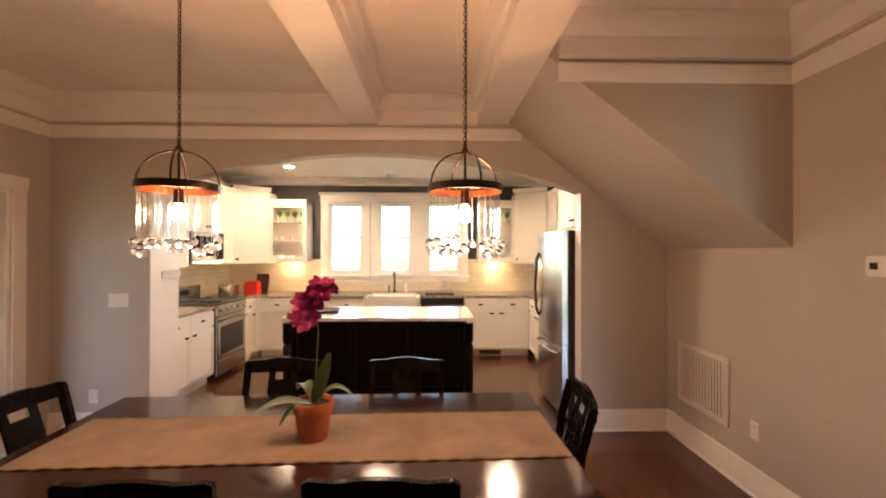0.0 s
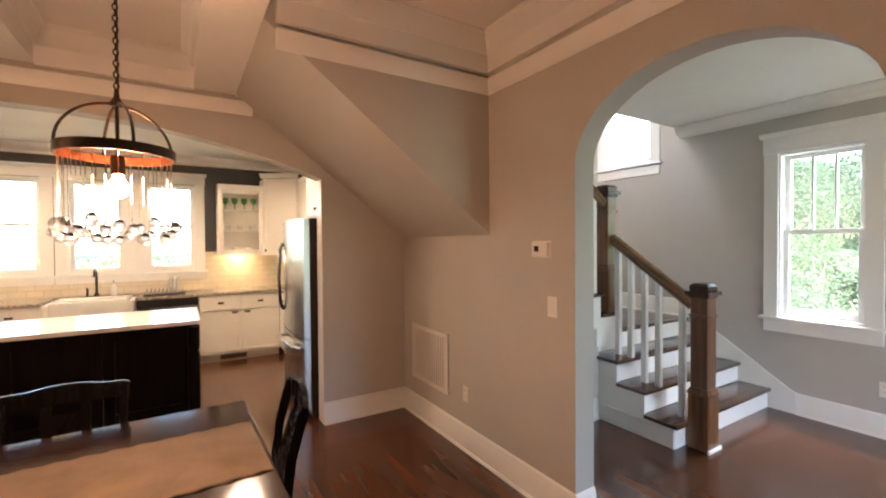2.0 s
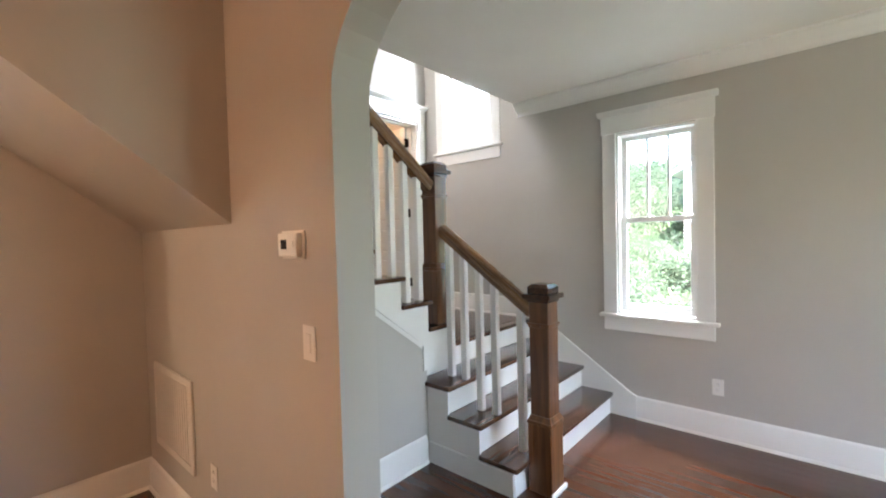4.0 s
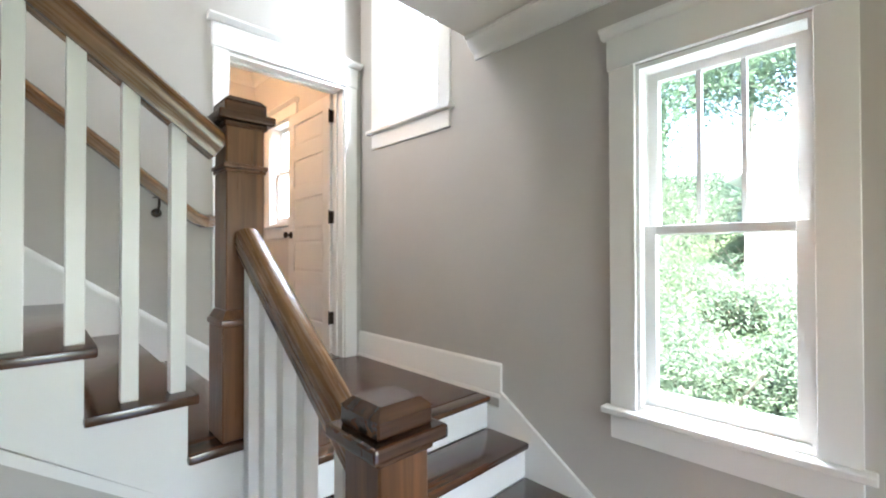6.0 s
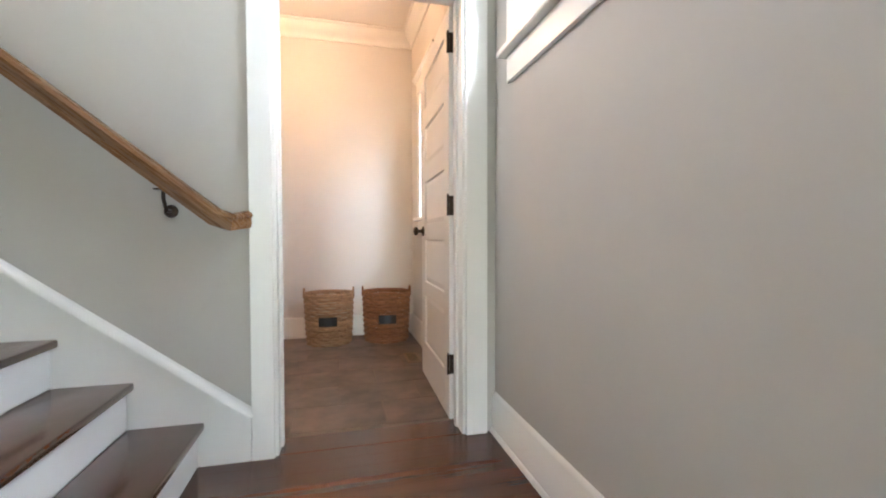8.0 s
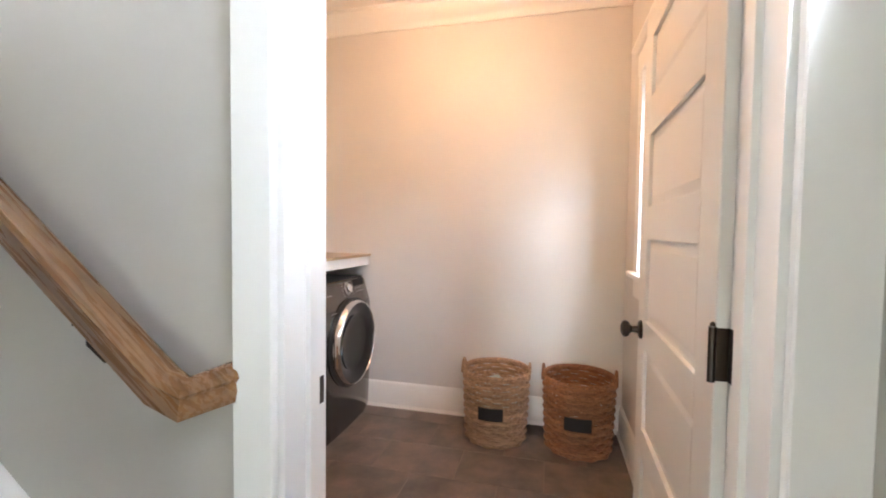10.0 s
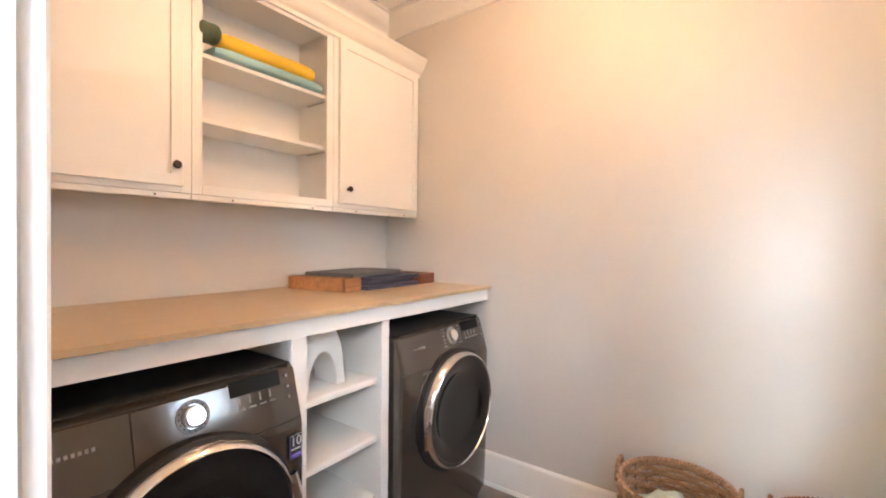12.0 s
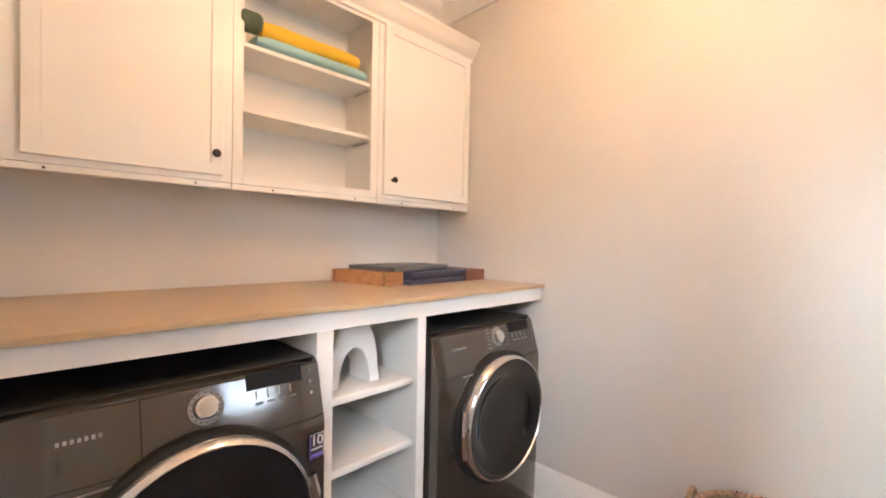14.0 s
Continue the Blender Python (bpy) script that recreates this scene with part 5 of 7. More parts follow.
def dining_chair():
    """Black chair; its back is at +y and it faces -y."""
    c = thing("dining_chair", pose(0, 0, 0), "black lacquered wooden dining chair with a slotted back", "chair", "chairs round the table")
    part("seat", box(-0.22, 0.22, -0.21, 0.20, 0.435, 0.462, 0.010, seg=2), BLACKWOOD, c, "", True)
    for s in (-1, 1):
        part("front_leg", box(s * 0.195 - 0.019, s * 0.195 + 0.019, -0.195, -0.157, 0, 0.4345, 0.003), BLACKWOOD, c)
        part("back_post", sweep([(s * 0.200, 0.225, 0.0), (s * 0.200, 0.195, 0.30), (s * 0.200, 0.185, 0.46), (s * 0.203, 0.215, 0.70), (s * 0.205, 0.265, 0.885)], [(-0.019, -0.014), (0.019, -0.014), (0.019, 0.014), (-0.019, 0.014)], up=(1, 0, 0)), BLACKWOOD, c)
        part("side_stretcher", box(s * 0.195 - 0.009, s * 0.195 + 0.009, -0.156, 0.185, 0.17, 0.20, 0.002), BLACKWOOD, c)
    part("front_rail", box(-0.176, 0.176, -0.187, -0.167, 0.375, 0.4345, 0.002), BLACKWOOD, c)
    # crest rail, dished and raised in the middle, with a hand slot
    own = bmesh.new()
    nn = 24
    rows_ = []
    for i in range(nn + 1):
        t = i / nn * 2 - 1
        y = 0.262 + 0.022 * (1 - t * t)
        top = 0.905 + 0.014 * max(0, 1 - (t / 0.55) ** 2) - (0.01 if abs(t) > 0.93 else 0)
        rows_.append([own.verts.new((0.225 * t, y + dy, z)) for dy, z in ((-0.011, 0.835), (0.011, 0.835), (0.017, top), (-0.005, top))])
    for a, b2 in zip(rows_, rows_[1:]):
        for j in range(4):
            own.faces.new((a[j], b2[j], b2[(j + 1) % 4], a[(j + 1) % 4]))
    own.faces.new(rows_[0])
    own.faces.new(rows_[-1][::-1])
    part("crest_rail", own, BLACKWOOD, c, "", True)
    part("lower_rail", box(-0.184, 0.184, 0.186, 0.206, 0.545, 0.590, 0.003), BLACKWOOD, c)
    # splat in two leaves, leaving the slot under the crest
    sp = bmesh.new()
    for x0, x1 in ((-0.085, -0.050), (0.050, 0.085)):
        sweep([((x0 + x1) / 2, 0.200, 0.589), ((x0 + x1) / 2, 0.238, 0.72), ((x0 + x1) / 2, 0.276, 0.836)], [(-0.007, -0.0175), (0.007, -0.0175), (0.007, 0.0175), (-0.007, 0.0175)], sp, up=(1, 0, 0))
    sweep([(0, 0.200, 0.589), (0, 0.238, 0.72), (0, 0.263, 0.795)], [(-0.007, -0.0505), (0.007, -0.0505), (0.007, 0.0505), (-0.007, 0.0505)], sp, up=(1, 0, 0))
    part("splat", sp, BLACKWOOD, c)
    return c


ch = dining_chair()
ch.matrix_basis = pose(0.02, 2.99, 0)
for m in (pose(0.745, 2.99, 0, 0, 0, 0), pose(0.06, 2.205, 0, 0, 0, 180), pose(0.76, 2.205, 0, 0, 0, 178.5), pose(1.33, 2.73, 0, 0, 0, -95), pose(-0.68, 2.66, 0, 0, 0, 88)):
    copy_thing(ch, m)


def pendant(x, y):
    p = thing("pendant_lamp", pose(x, y, 0), "bronze hoop pendant lamp hung with glass drops over the table", "pendant lamp", "pendants over the table")
    zr, R = 1.80, 0.142
    part("ring", lathe([(R, zr - 0.016), (R + 0.004, zr - 0.016), (R + 0.004, zr + 0.012), (R, zr + 0.012)], 48, closed=True), BRONZE, p, "dark flat ring", True)
    part("ring_lining", lathe([(R - 0.004, zr - 0.016), (R - 0.0005, zr - 0.016), (R - 0.0005, zr + 0.010), (R - 0.004, zr + 0.010)], 48, closed=True), COPPER, p, "copper lining of the ring", True)
    for k in range(2):
        a = math.pi / 2 * k + 0.35
        pts = [(R * math.cos(t) * math.cos(a), R * math.cos(t) * math.sin(a), zr + 0.010 + 0.130 * math.sin(t)) for t in [math.pi * i / 20 for i in range(21)]]
        part("hoop", sweep(pts, disc(0.0042, 7), up=(-math.sin(a), math.cos(a), 0)), BRONZE, p, "", True)
    part("hub", lathe([(0, zr + 0.135), (0.016, zr + 0.135), (0.018, zr + 0.145), (0.008, zr + 0.160), (0.005, zr + 0.185), (0, zr + 0.187)], 16), BRONZE, p, "", True)
    part("stem", rod((0, 0, zr - 0.02), (0, 0, zr + 0.136), 0.005, 8), BRONZE, p)
    part("socket", lathe([(0, zr - 0.01), (0.016, zr - 0.01), (0.018, zr - 0.02), (0.018, zr - 0.065), (0.0, zr - 0.066)], 20), BRONZE, p, "", True)
    part("bulb", lathe([(0.0, zr - 0.135), (0.012, zr - 0.133), (0.024, zr - 0.122), (0.0275, zr - 0.108), (0.024, zr - 0.092), (0.014, zr - 0.076), (0.012, zr - 0.067)], 20), BULB, p, "lit clear bulb", True)
    ch_ = bmesh.new()
    z = zr + 0.185
    k = 0
    while z < CEIL_D - 0.07:
        ln = torus(0.0095, 0.0022, 12, 5, 0.62)
        ln.transform(Matrix.Translation((0, 0, z + 0.010)) @ Matrix.Rotation(math.pi / 2 * (k % 2), 4, "Z") @ Matrix.Rotation(math.pi / 2, 4, "X") @ Matrix.Rotation(math.pi / 2, 4, "Z"))
        add(ch_, ln)
        z += 0.0165
        k += 1
    part("chain", ch_, BRONZE, p)
    part("cord", rod((0.004, 0, zr + 0.18), (0.004, 0, CEIL_D - 0.04), 0.0022, 6), BRONZE, p)
    part("canopy", lathe([(0, CEIL_D - 0.06), (0.012, CEIL_D - 0.055), (0.04, CEIL_D - 0.035), (0.062, CEIL_D - 0.012), (0.064, CEIL_D - 0.001), (0, CEIL_D - 0.001)], 24), BRONZE, p, "", True)
    # glass strands with drops below the ring
    rnd = random.Random(int((x + 5) * 100))
    for i in range(30):
        a = 2 * math.pi * i / 30
        zl = zr - 0.195 - rnd.random() * 0.065
        px, py = (R - 0.008) * math.cos(a), (R - 0.008) * math.sin(a)
        part("glass_strand", rod((px, py, zr - 0.008), (px, py, zl + 0.01), 0.0013, 5), GLASS, p, "thin glass strand")
        for i2 in range(1):
            r = 0.0145 + 0.003 * rnd.random()
            ball = bmesh.new()
            bmesh.ops.create_uvsphere(ball, u_segments=14, v_segments=9, radius=r)
            part("glass_drop", ball, GLASS, p, "clear glass drop", True, Matrix.Translation((px * (1 + 0.1 * rnd.random()), py * (1 + 0.1 * rnd.random()), zl)))
    return p


pendant(-0.09, 2.40)
pendant(1.025, 2.40)


# orchid in a clay pot
orchid = thing("orchid", pose(0.395, 2.535, 0.7640), "magenta orchid in a terracotta pot on the runner", "plant")
part("pot", lathe([(0, 0.0), (0.058, 0.0), (0.061, 0.004), (0.074, 0.118), (0.081, 0.119), (0.085, 0.156), (0.083, 0.160), (0.076, 0.159), (0.072, 0.128), (0.0, 0.120)], 32), TERRACOTTA, orchid, "terracotta pot", True)
part("soil", lathe([(0, 0.146), (0.04, 0.147), (0.0745, 0.140)], 20), SOIL, orchid, "bark in the pot", True)


def blade(path, width, mat, parent, name="leaf", cup=0.25):
    own = bmesh.new()
    pts = [Vector(p) for p in path]
    n = len(pts)
    rows_ = []
    for i, p in enumerate(pts):
        d = (pts[min(i + 1, n - 1)] - pts[max(i - 1, 0)]).normalized()
        s = d.cross(Vector((0, 0, 1)))
        s = s.normalized() if s.length > 1e-4 else Vector((1, 0, 0))
        u = s.cross(d)
        w = width * math.sin(math.pi * (0.06 + 0.90 * i / (n - 1))) ** 0.7
        rows_.append([own.verts.new(p + s * w * k + u * (cup * w * k * k)) for k in (-1, -0.5, 0, 0.5, 1)])
    for a, b2 in zip(rows_, rows_[1:]):
        for j in range(4):
            own.faces.new((a[j], a[j + 1], b2[j + 1], b2[j]))
    r = bmesh.ops.extrude_face_region(own, geom=own.faces[:])
    for v in r["geom"]:
        if isinstance(v, bmesh.types.BMVert):
            v.co.z += 0.0022
    return part(name, own, mat, parent, "", True)


def arc(a, b2, lift, n=10):
    a, b2 = Vector(a), Vector(b2)
    return [a.lerp(b2, i / n) + Vector((0, 0, lift * math.sin(math.pi * i / n))) for i in range(n + 1)]


blade(arc((-0.01, -0.01, 0.145), (-0.235, -0.06, 0.115), 0.035), 0.042, LEAF, orchid, cup=0.1)
blade(arc((0.01, 0, 0.145), (0.165, 0.03, 0.155), 0.055), 0.030, LEAF, orchid)
blade(arc((0.005, 0, 0.145), (0.075, -0.045, 0.365), -0.012), 0.042, LEAF, orchid, cup=0.1)
blade(arc((0.0, 0.01, 0.145), (-0.10, 0.11, 0.17), 0.05), 0.030, LEAF, orchid)
blade(arc((-0.02, -0.02, 0.145), (-0.11, -0.09, 0.085), 0.03), 0.022, LEAF, orchid)
stem_pts = [(0.0, 0.0, 0.14), (0.012, 0.0, 0.30), (0.020, 0.0, 0.45), (0.006, 0.0, 0.56), (0.008, -0.005, 0.615), (0.05, -0.01, 0.655), (0.095, -0.015, 0.635)]
part("stem", sweep(stem_pts, disc(0.0032, 7), up=(0, 1, 0)), STEM, orchid, "thin brown flower stem", True)
rnd = random.Random(4)
for i, (fx, fy, fz, s) in enumerate(((-0.035, -0.03, 0.492, 1.0), (-0.062, -0.01, 0.512, 1.0), (-0.008, -0.02, 0.512, 0.95), (-0.036, 0.02, 0.530, 1.0), (-0.058, -0.02, 0.575, 0.9), (-0.022, -0.03, 0.585, 1.0),
                                   (0.015, -0.02, 0.575, 0.95), (0.0, 0.02, 0.615, 1.0), (0.035, -0.03, 0.612, 1.0), (0.02, -0.02, 0.645, 0.95), (0.055, 0.0, 0.640, 0.9), (0.088, -0.01, 0.630, 0.6))):
    fl = bmesh.new()
    for k in range(5):
        a = 2 * math.pi * k / 5 + 0.3
        w = 0.022 if k in (1, 4) else 0.017
        rows_ = []
        for q in range(7):
            t = q / 6
            wd = w * math.sin(math.pi * (0.08 + 0.86 * t)) ** 0.7
            cx, cz = 0.043 * t * math.cos(a), 0.043 * t * math.sin(a)
            tx, tz = -math.sin(a), math.cos(a)
            rows_.append([fl.verts.new((cx + tx * wd * e, -0.012 * t * t + 0.005 * e * e, cz + tz * wd * e)) for e in (-1, 0, 1)])
        for r1, r2 in zip(rows_, rows_[1:]):
            for e in range(2):
                fl.faces.new((r1[e], r1[e + 1], r2[e + 1], r2[e]))
    ico = bmesh.new()
    bmesh.ops.create_icosphere(ico, subdivisions=1, radius=0.009)
    add(fl, ico, Matrix.Translation((0, -0.010, -0.004)))
    part("flower", fl, PETAL, orchid, "magenta orchid flower", True, pose(fx, fy, fz, rnd.uniform(-20, 20), rnd.uniform(-25, 25), rnd.uniform(-50, 50)) @ Matrix.Scale(s * 1.08, 4))

# return-air grille, thermostat, switches and outlets
PLATE = paint("white_plastic_plate", (0.78, 0.76, 0.72), 0.35, 0.02)
gr = thing("air_grille", pose(EX - 0.0005, 3.912, 0.574, 0, 0, -90), "white return-air grille with upright slats in the wall", "vent")
GRILLE = paint("pale_grille_enamel", (0.70, 0.67, 0.62), 0.45, 0.03)
# no duct behind: a dark-painted sheet gives the shade between the slats
part("backing", box(-0.26, 0.26, -0.004, -0.001, -0.205, 0.205), paint("grille_shade_paint", (0.10, 0.085, 0.075), 0.8), gr, "dark sheet standing for the shade behind the slats")
b = box(-0.298, -0.258, -0.014, -0.0005, -0.24, 0.24, 0.003)
box(0.258, 0.298, -0.014, -0.0005, -0.24, 0.24, 0.003, bm=b)
box(-0.258, 0.258, -0.014, -0.0005, 0.20, 0.24, 0.003, bm=b)
box(-0.258, 0.258, -0.014, -0.0005, -0.24, -0.20, 0.003, bm=b)
part("frame", b, GRILLE, gr)
for i in range(15):
    x = -0.238 + 0.034 * i
    part("slat", box(x - 0.0105, x + 0.0105, -0.011, -0.0045, -0.1998, 0.1998, 0.001), GRILLE, gr)
th = thing("thermostat", pose(EX, 2.605, 1.485, 0, 0, -90), "white thermostat with a small dark display on the wall", "thermostat")
part("base_plate", box(-0.072, 0.072, -0.006, -0.0005, -0.048, 0.048, 0.002), PLATE, th)
part("body", box(-0.062, 0.062, -0.026, -0.0062, -0.040, 0.040, 0.005, seg=2), PLATE, th)
part("display", box(-0.040, -0.004, -0.0275, -0.0262, -0.014, 0.018), LCD, th, "dark display")
part("button", box(0.02, 0.042, -0.0285, -0.0262, -0.008, 0.012, 0.001), PLATE, th)


def wall_plate(name, m, label, rockers=1, outlet=False):
    w = 0.036 + 0.023 * (rockers - 1) * 2
    p = thing(name, m, label, "outlet" if outlet else "light switch")
    part("plate", box(-w, w, -0.006, -0.0005, -0.058, 0.058, 0.002), PLATE, p)
    for i in range(rockers):
        x = (i - (rockers - 1) / 2) * 0.046
        if outlet:
            for z in (-0.022, 0.022):
                rc = part("receptacle", box(x - 0.016, x + 0.016, -0.008, -0.0062, z - 0.014, z + 0.014, 0.001), PLATE, p)
                for sx in (-0.006, 0.006):
                    part("slot", box(x + sx - 0.0012, x + sx + 0.0012, -0.0086, -0.0081, z - 0.002, z + 0.007), RUBBER, rc)
        else:
            part("rocker", box(x - 0.015, x + 0.015, -0.0095, -0.0062, -0.032, 0.032, 0.002), PLATE, p)
    return p


wall_plate("light_switch", pose(EX, 2.525, 1.163, 0, 0, -90), "white rocker light switch beside the round-topped doorway")
wall_plate("wall_outlet", pose(EX, 3.38, 0.415, 0, 0, -90), "white wall outlet above the dining baseboard", 1, True)
wall_plate("wall_outlet", pose(SX, 1.805, 0.372, 0, 0, -90), "white wall outlet under the hall window", 1, True)
wall_plate("light_switch", pose(-1.76, NY, 1.13), "white double light switch on the dining wall", 2)
wall_plate("wall_outlet", pose(-1.965, NY, 0.32), "white wall outlet low on the dining wall", 1, True)


# ---- kitchen ----
STONE, st_, sb = node_mat("speckled_granite")
sv = coords(st_)
sr = ramp_of(st_, noise_of(st_, sv, 45.0, 6, 0.7).outputs[0], [(0.34, (0.06, 0.05, 0.042)), (0.5, (0.28, 0.24, 0.19)), (0.66, (0.50, 0.45, 0.38))])
st_.links.new(sr.outputs[0], sb.inputs["Base Color"])
sb.inputs["Roughness"].default_value = 0.16
QUARTZ = paint("pale_polished_stone", (0.80, 0.79, 0.765), 0.16, 0.03, 30.0, 0.0)
TILE, tt, tb = node_mat("cream_subway_tile")
tv = coords(tt)
sw = tt.nodes.new("ShaderNodeVectorMath")
sep = tt.nodes.new("ShaderNodeSeparateXYZ")
cmb = tt.nodes.new("ShaderNodeCombineXYZ")
sm = tt.nodes.new("ShaderNodeMath")
tt.links.new(tv.outputs[0], sep.inputs[0])
tt.links.new(sep.outputs[0], sm.inputs[0])
tt.links.new(sep.outputs[1], sm.inputs[1])
tt.links.new(sm.outputs[0], cmb.inputs[0])
tt.links.new(sep.outputs[2], cmb.inputs[1])
bk = tt.nodes.new("ShaderNodeTexBrick")
bk.inputs["Scale"].default_value = 1.0
bk.inputs["Brick Width"].default_value, bk.inputs["Row Height"].default_value, bk.inputs["Mortar Size"].default_value = 0.152, 0.076, 0.0025
bk.inputs["Color1"].default_value, bk.inputs["Color2"].default_value, bk.inputs["Mortar"].default_value = (0.66, 0.58, 0.44, 1), (0.72, 0.65, 0.51, 1), (0.50, 0.44, 0.34, 1)
tt.links.new(cmb.outputs[0], bk.inputs["Vector"])
tt.links.new(bk.outputs["Color"], tb.inputs["Base Color"])
tb.inputs["Roughness"].default_value = 0.2
bump_of(tt, tb, bk.outputs["Fac"], -0.4, 0.002)
tt.nodes.remove(sw)
CUP = metal("dark_cup_pull", (0.05, 0.04, 0.035), 0.35)
GREEN_GLASS = paint("green_glassware", (0.10, 0.32, 0.07), 0.15, 0.1, 20.0, 0.0)
CHINA = paint("white_china", (0.75, 0.74, 0.70), 0.2, 0.03)
RED = paint("red_enamel", (0.45, 0.025, 0.012), 0.25, 0.08)
BROWNBOX = wood("dark_board", (0.05, 0.02, 0.01), (0.14, 0.06, 0.03), 0.4, 2, 1.2)

structure("backsplash", box(KW + 0.001, KE - 0.001, KN - 0.012, KN - 0.001, 0.90, 1.16), TILE, "cream subway tile along the kitchen wall", "backsplash")
structure("backsplash", box(KW + 0.001, -0.90, KN - 0.012, KN - 0.001, 1.16, 1.42), TILE, "cream subway tile under the wall cabinets", "backsplash")
structure("backsplash", box(1.46, KE - 0.001, KN - 0.012, KN - 0.001, 1.16, 1.42), TILE, "cream subway tile under the wall cabinets", "backsplash")
structure("backsplash", box(KW + 0.001, KW + 0.012, NY + 0.15, KN - 0.013, 0.90, 1.42), TILE, "cream subway tile behind the range", "backsplash")


def pull(parent, m):
    own = bmesh.new()
    prof = [(0.0, 0.0), (0.006, 0.018), (0.018, 0.026), (0.030, 0.022), (0.034, 0.0)]
    rows_ = []
    for i in range(9):
        t = i / 8 * 2 - 1
        k = math.sqrt(max(0.02, 1 - t * t))
        rows_.append([own.verts.new((0.034 * t, -y * k * 0.8, (z - 0.017) * 0.75)) for z, y in prof])
    for a, b2 in zip(rows_, rows_[1:]):
        for j in range(len(prof) - 1):
            own.faces.new((a[j], a[j + 1], b2[j + 1], b2[j]))
    own.faces.new(rows_[0])
    own.faces.new(rows_[-1][::-1])
    part("pull", own, CUP, parent, "dark cup pull", True, m)


def base_cabinet(m, w, label, drawers=True, doors=2, depth=0.58, h=0.865, mat=None):
    """Front at local y = 0 facing -y; x from 0 to w."""
    mat = mat or CABINET
    c = thing("base_cabinet", m, label, "cabinet", "kitchen base cabinets")
    part("carcass", box(0, w, 0.0, depth, 0.10, h), mat, c)
    part("toe_kick", box(0.0, w, 0.06, 0.078, 0.0, 0.0995), mat, c)
    n = doors
    for i in range(n):
        x0, x1 = w * i / n + 0.004, w * (i + 1) / n - 0.004
        zt = h - 0.20 if drawers else h - 0.02
        d = shaker_door(x1 - x0, zt - 0.115, c, Matrix.Translation((x0, -0.001, 0.115)), mat, None)
        pull(d, Matrix.Translation((x1 - x0 - 0.07 if i % 2 == 0 else 0.07, -0.02, zt - 0.115 - 0.03)))
        if drawers:
            dr = part("drawer_front", box(0, x1 - x0, -0.02, 0, 0, 0.165, 0.002), mat, c, at=Matrix.Translation((x0, -0.001, h - 0.185)))
            pull(dr, Matrix.Translation(((x1 - x0) / 2, -0.02, 0.085)))
    return c


base_cabinet(pose(1.365, 6.975, 0), 0.95, "cream shaker base cabinet with dark cup pulls")
base_cabinet(pose(-0.10, 6.975, 0), 0.80, "cream sink base cabinet under the apron sink", False)
base_cabinet(pose(-1.62, 6.975, 0), 1.51, "cream shaker base cabinet with three doors", True, 3)
base_cabinet(pose(-1.685, 4.81, 0, 0, 0, 90), 0.96, "white shaker base cabinet beside the range", True, 2, 0.66)
base_cabinet(pose(-1.685, 6.55, 0, 0, 0, 90), 0.40, "cream base cabinet in the corner", True, 1, 0.66)
base_cabinet(pose(2.335, 6.95, 0, 0, 0, -90), 1.44, "cream shaker base cabinet beside the refrigerator", True, 3, 0.59)

cf = thing("corner_cabinet", pose(0, 0, 0), "cream blind corner cabinet between the two counter runs", "cabinet")
part("body", box(-2.30, -1.622, 6.953, 7.55, 0.09, 0.865, 0.002), CABINET, cf)
part("kick_board", box(-2.28, -1.69, 7.02, 7.54, 0.0, 0.089), CABINET, cf)
ct = thing("countertop", pose(0, 0, 0), "polished granite countertop along the kitchen walls", "countertop")
part("back_run", box(-1.72, -0.11, 6.945, KN - 0.013, 0.866, 0.90, 0.004), STONE, ct)
part("back_run", box(0.71, KE - 0.002, 6.945, KN - 0.013, 0.866, 0.90, 0.004), STONE, ct)
part("sink_bridge", box(-0.1095, 0.7095, 7.44, KN - 0.013, 0.866, 0.90, 0.003), STONE, ct)
part("side_run", box(KW + 0.013, -1.66, 4.806, 5.772, 0.866, 0.90, 0.004), STONE, ct)
part("corner_run", box(KW + 0.013, -1.7205, 6.55, KN - 0.013, 0.866, 0.90, 0.004), STONE, ct)
part("east_run", box(2.305, KE - 0.002, 5.50, 6.9445, 0.866, 0.90, 0.004), STONE, ct)

# apron sink and tap
sink = thing("apron_sink", pose(-0.05, 6.93, 0.66), "white farmhouse apron sink under the windows", "sink")
b = box(0, 0.70, 0, 0.03, 0, 0.235, 0.01, seg=2)
box(0, 0.03, 0.03, 0.50, 0, 0.235, 0.004, bm=b)
box(0.67, 0.70, 0.03, 0.50, 0, 0.235, 0.004, bm=b)
box(0.03, 0.67, 0.47, 0.50, 0, 0.235, 0.004, bm=b)
box(0.03, 0.67, 0.03, 0.47, 0, 0.025, bm=b)
part("basin", b, CHINA, sink)
tap = thing("tap", pose(0.29, 7.49, 0.9005), "dark bronze gooseneck kitchen tap", "tap")
part("spout", sweep([(0, 0, 0), (0, 0, 0.22), (0, -0.02, 0.29), (0, -0.08, 0.33), (0, -0.14, 0.30), (0, -0.155, 0.24)], disc(0.014, 10), up=(1, 0, 0)), BRONZE, tap, "", True)
part("base", lathe([(0, 0), (0.03, 0), (0.026, 0.02), (0.016, 0.04), (0, 0.04)], 16), BRONZE, tap, "", True)
part("lever", rod((-0.09, 0, 0.0), (-0.09, 0, 0.10), 0.012, 8), BRONZE, tap)
soap = thing("soap_bottle", pose(0.46, 7.46, 0.9005), "clear soap bottle standing behind the sink", "bottle")
part("bottle", lathe([(0, 0), (0.032, 0), (0.034, 0.02), (0.033, 0.11), (0.014, 0.135), (0.012, 0.15), (0, 0.15)], 18), CHINA, soap, "", True)
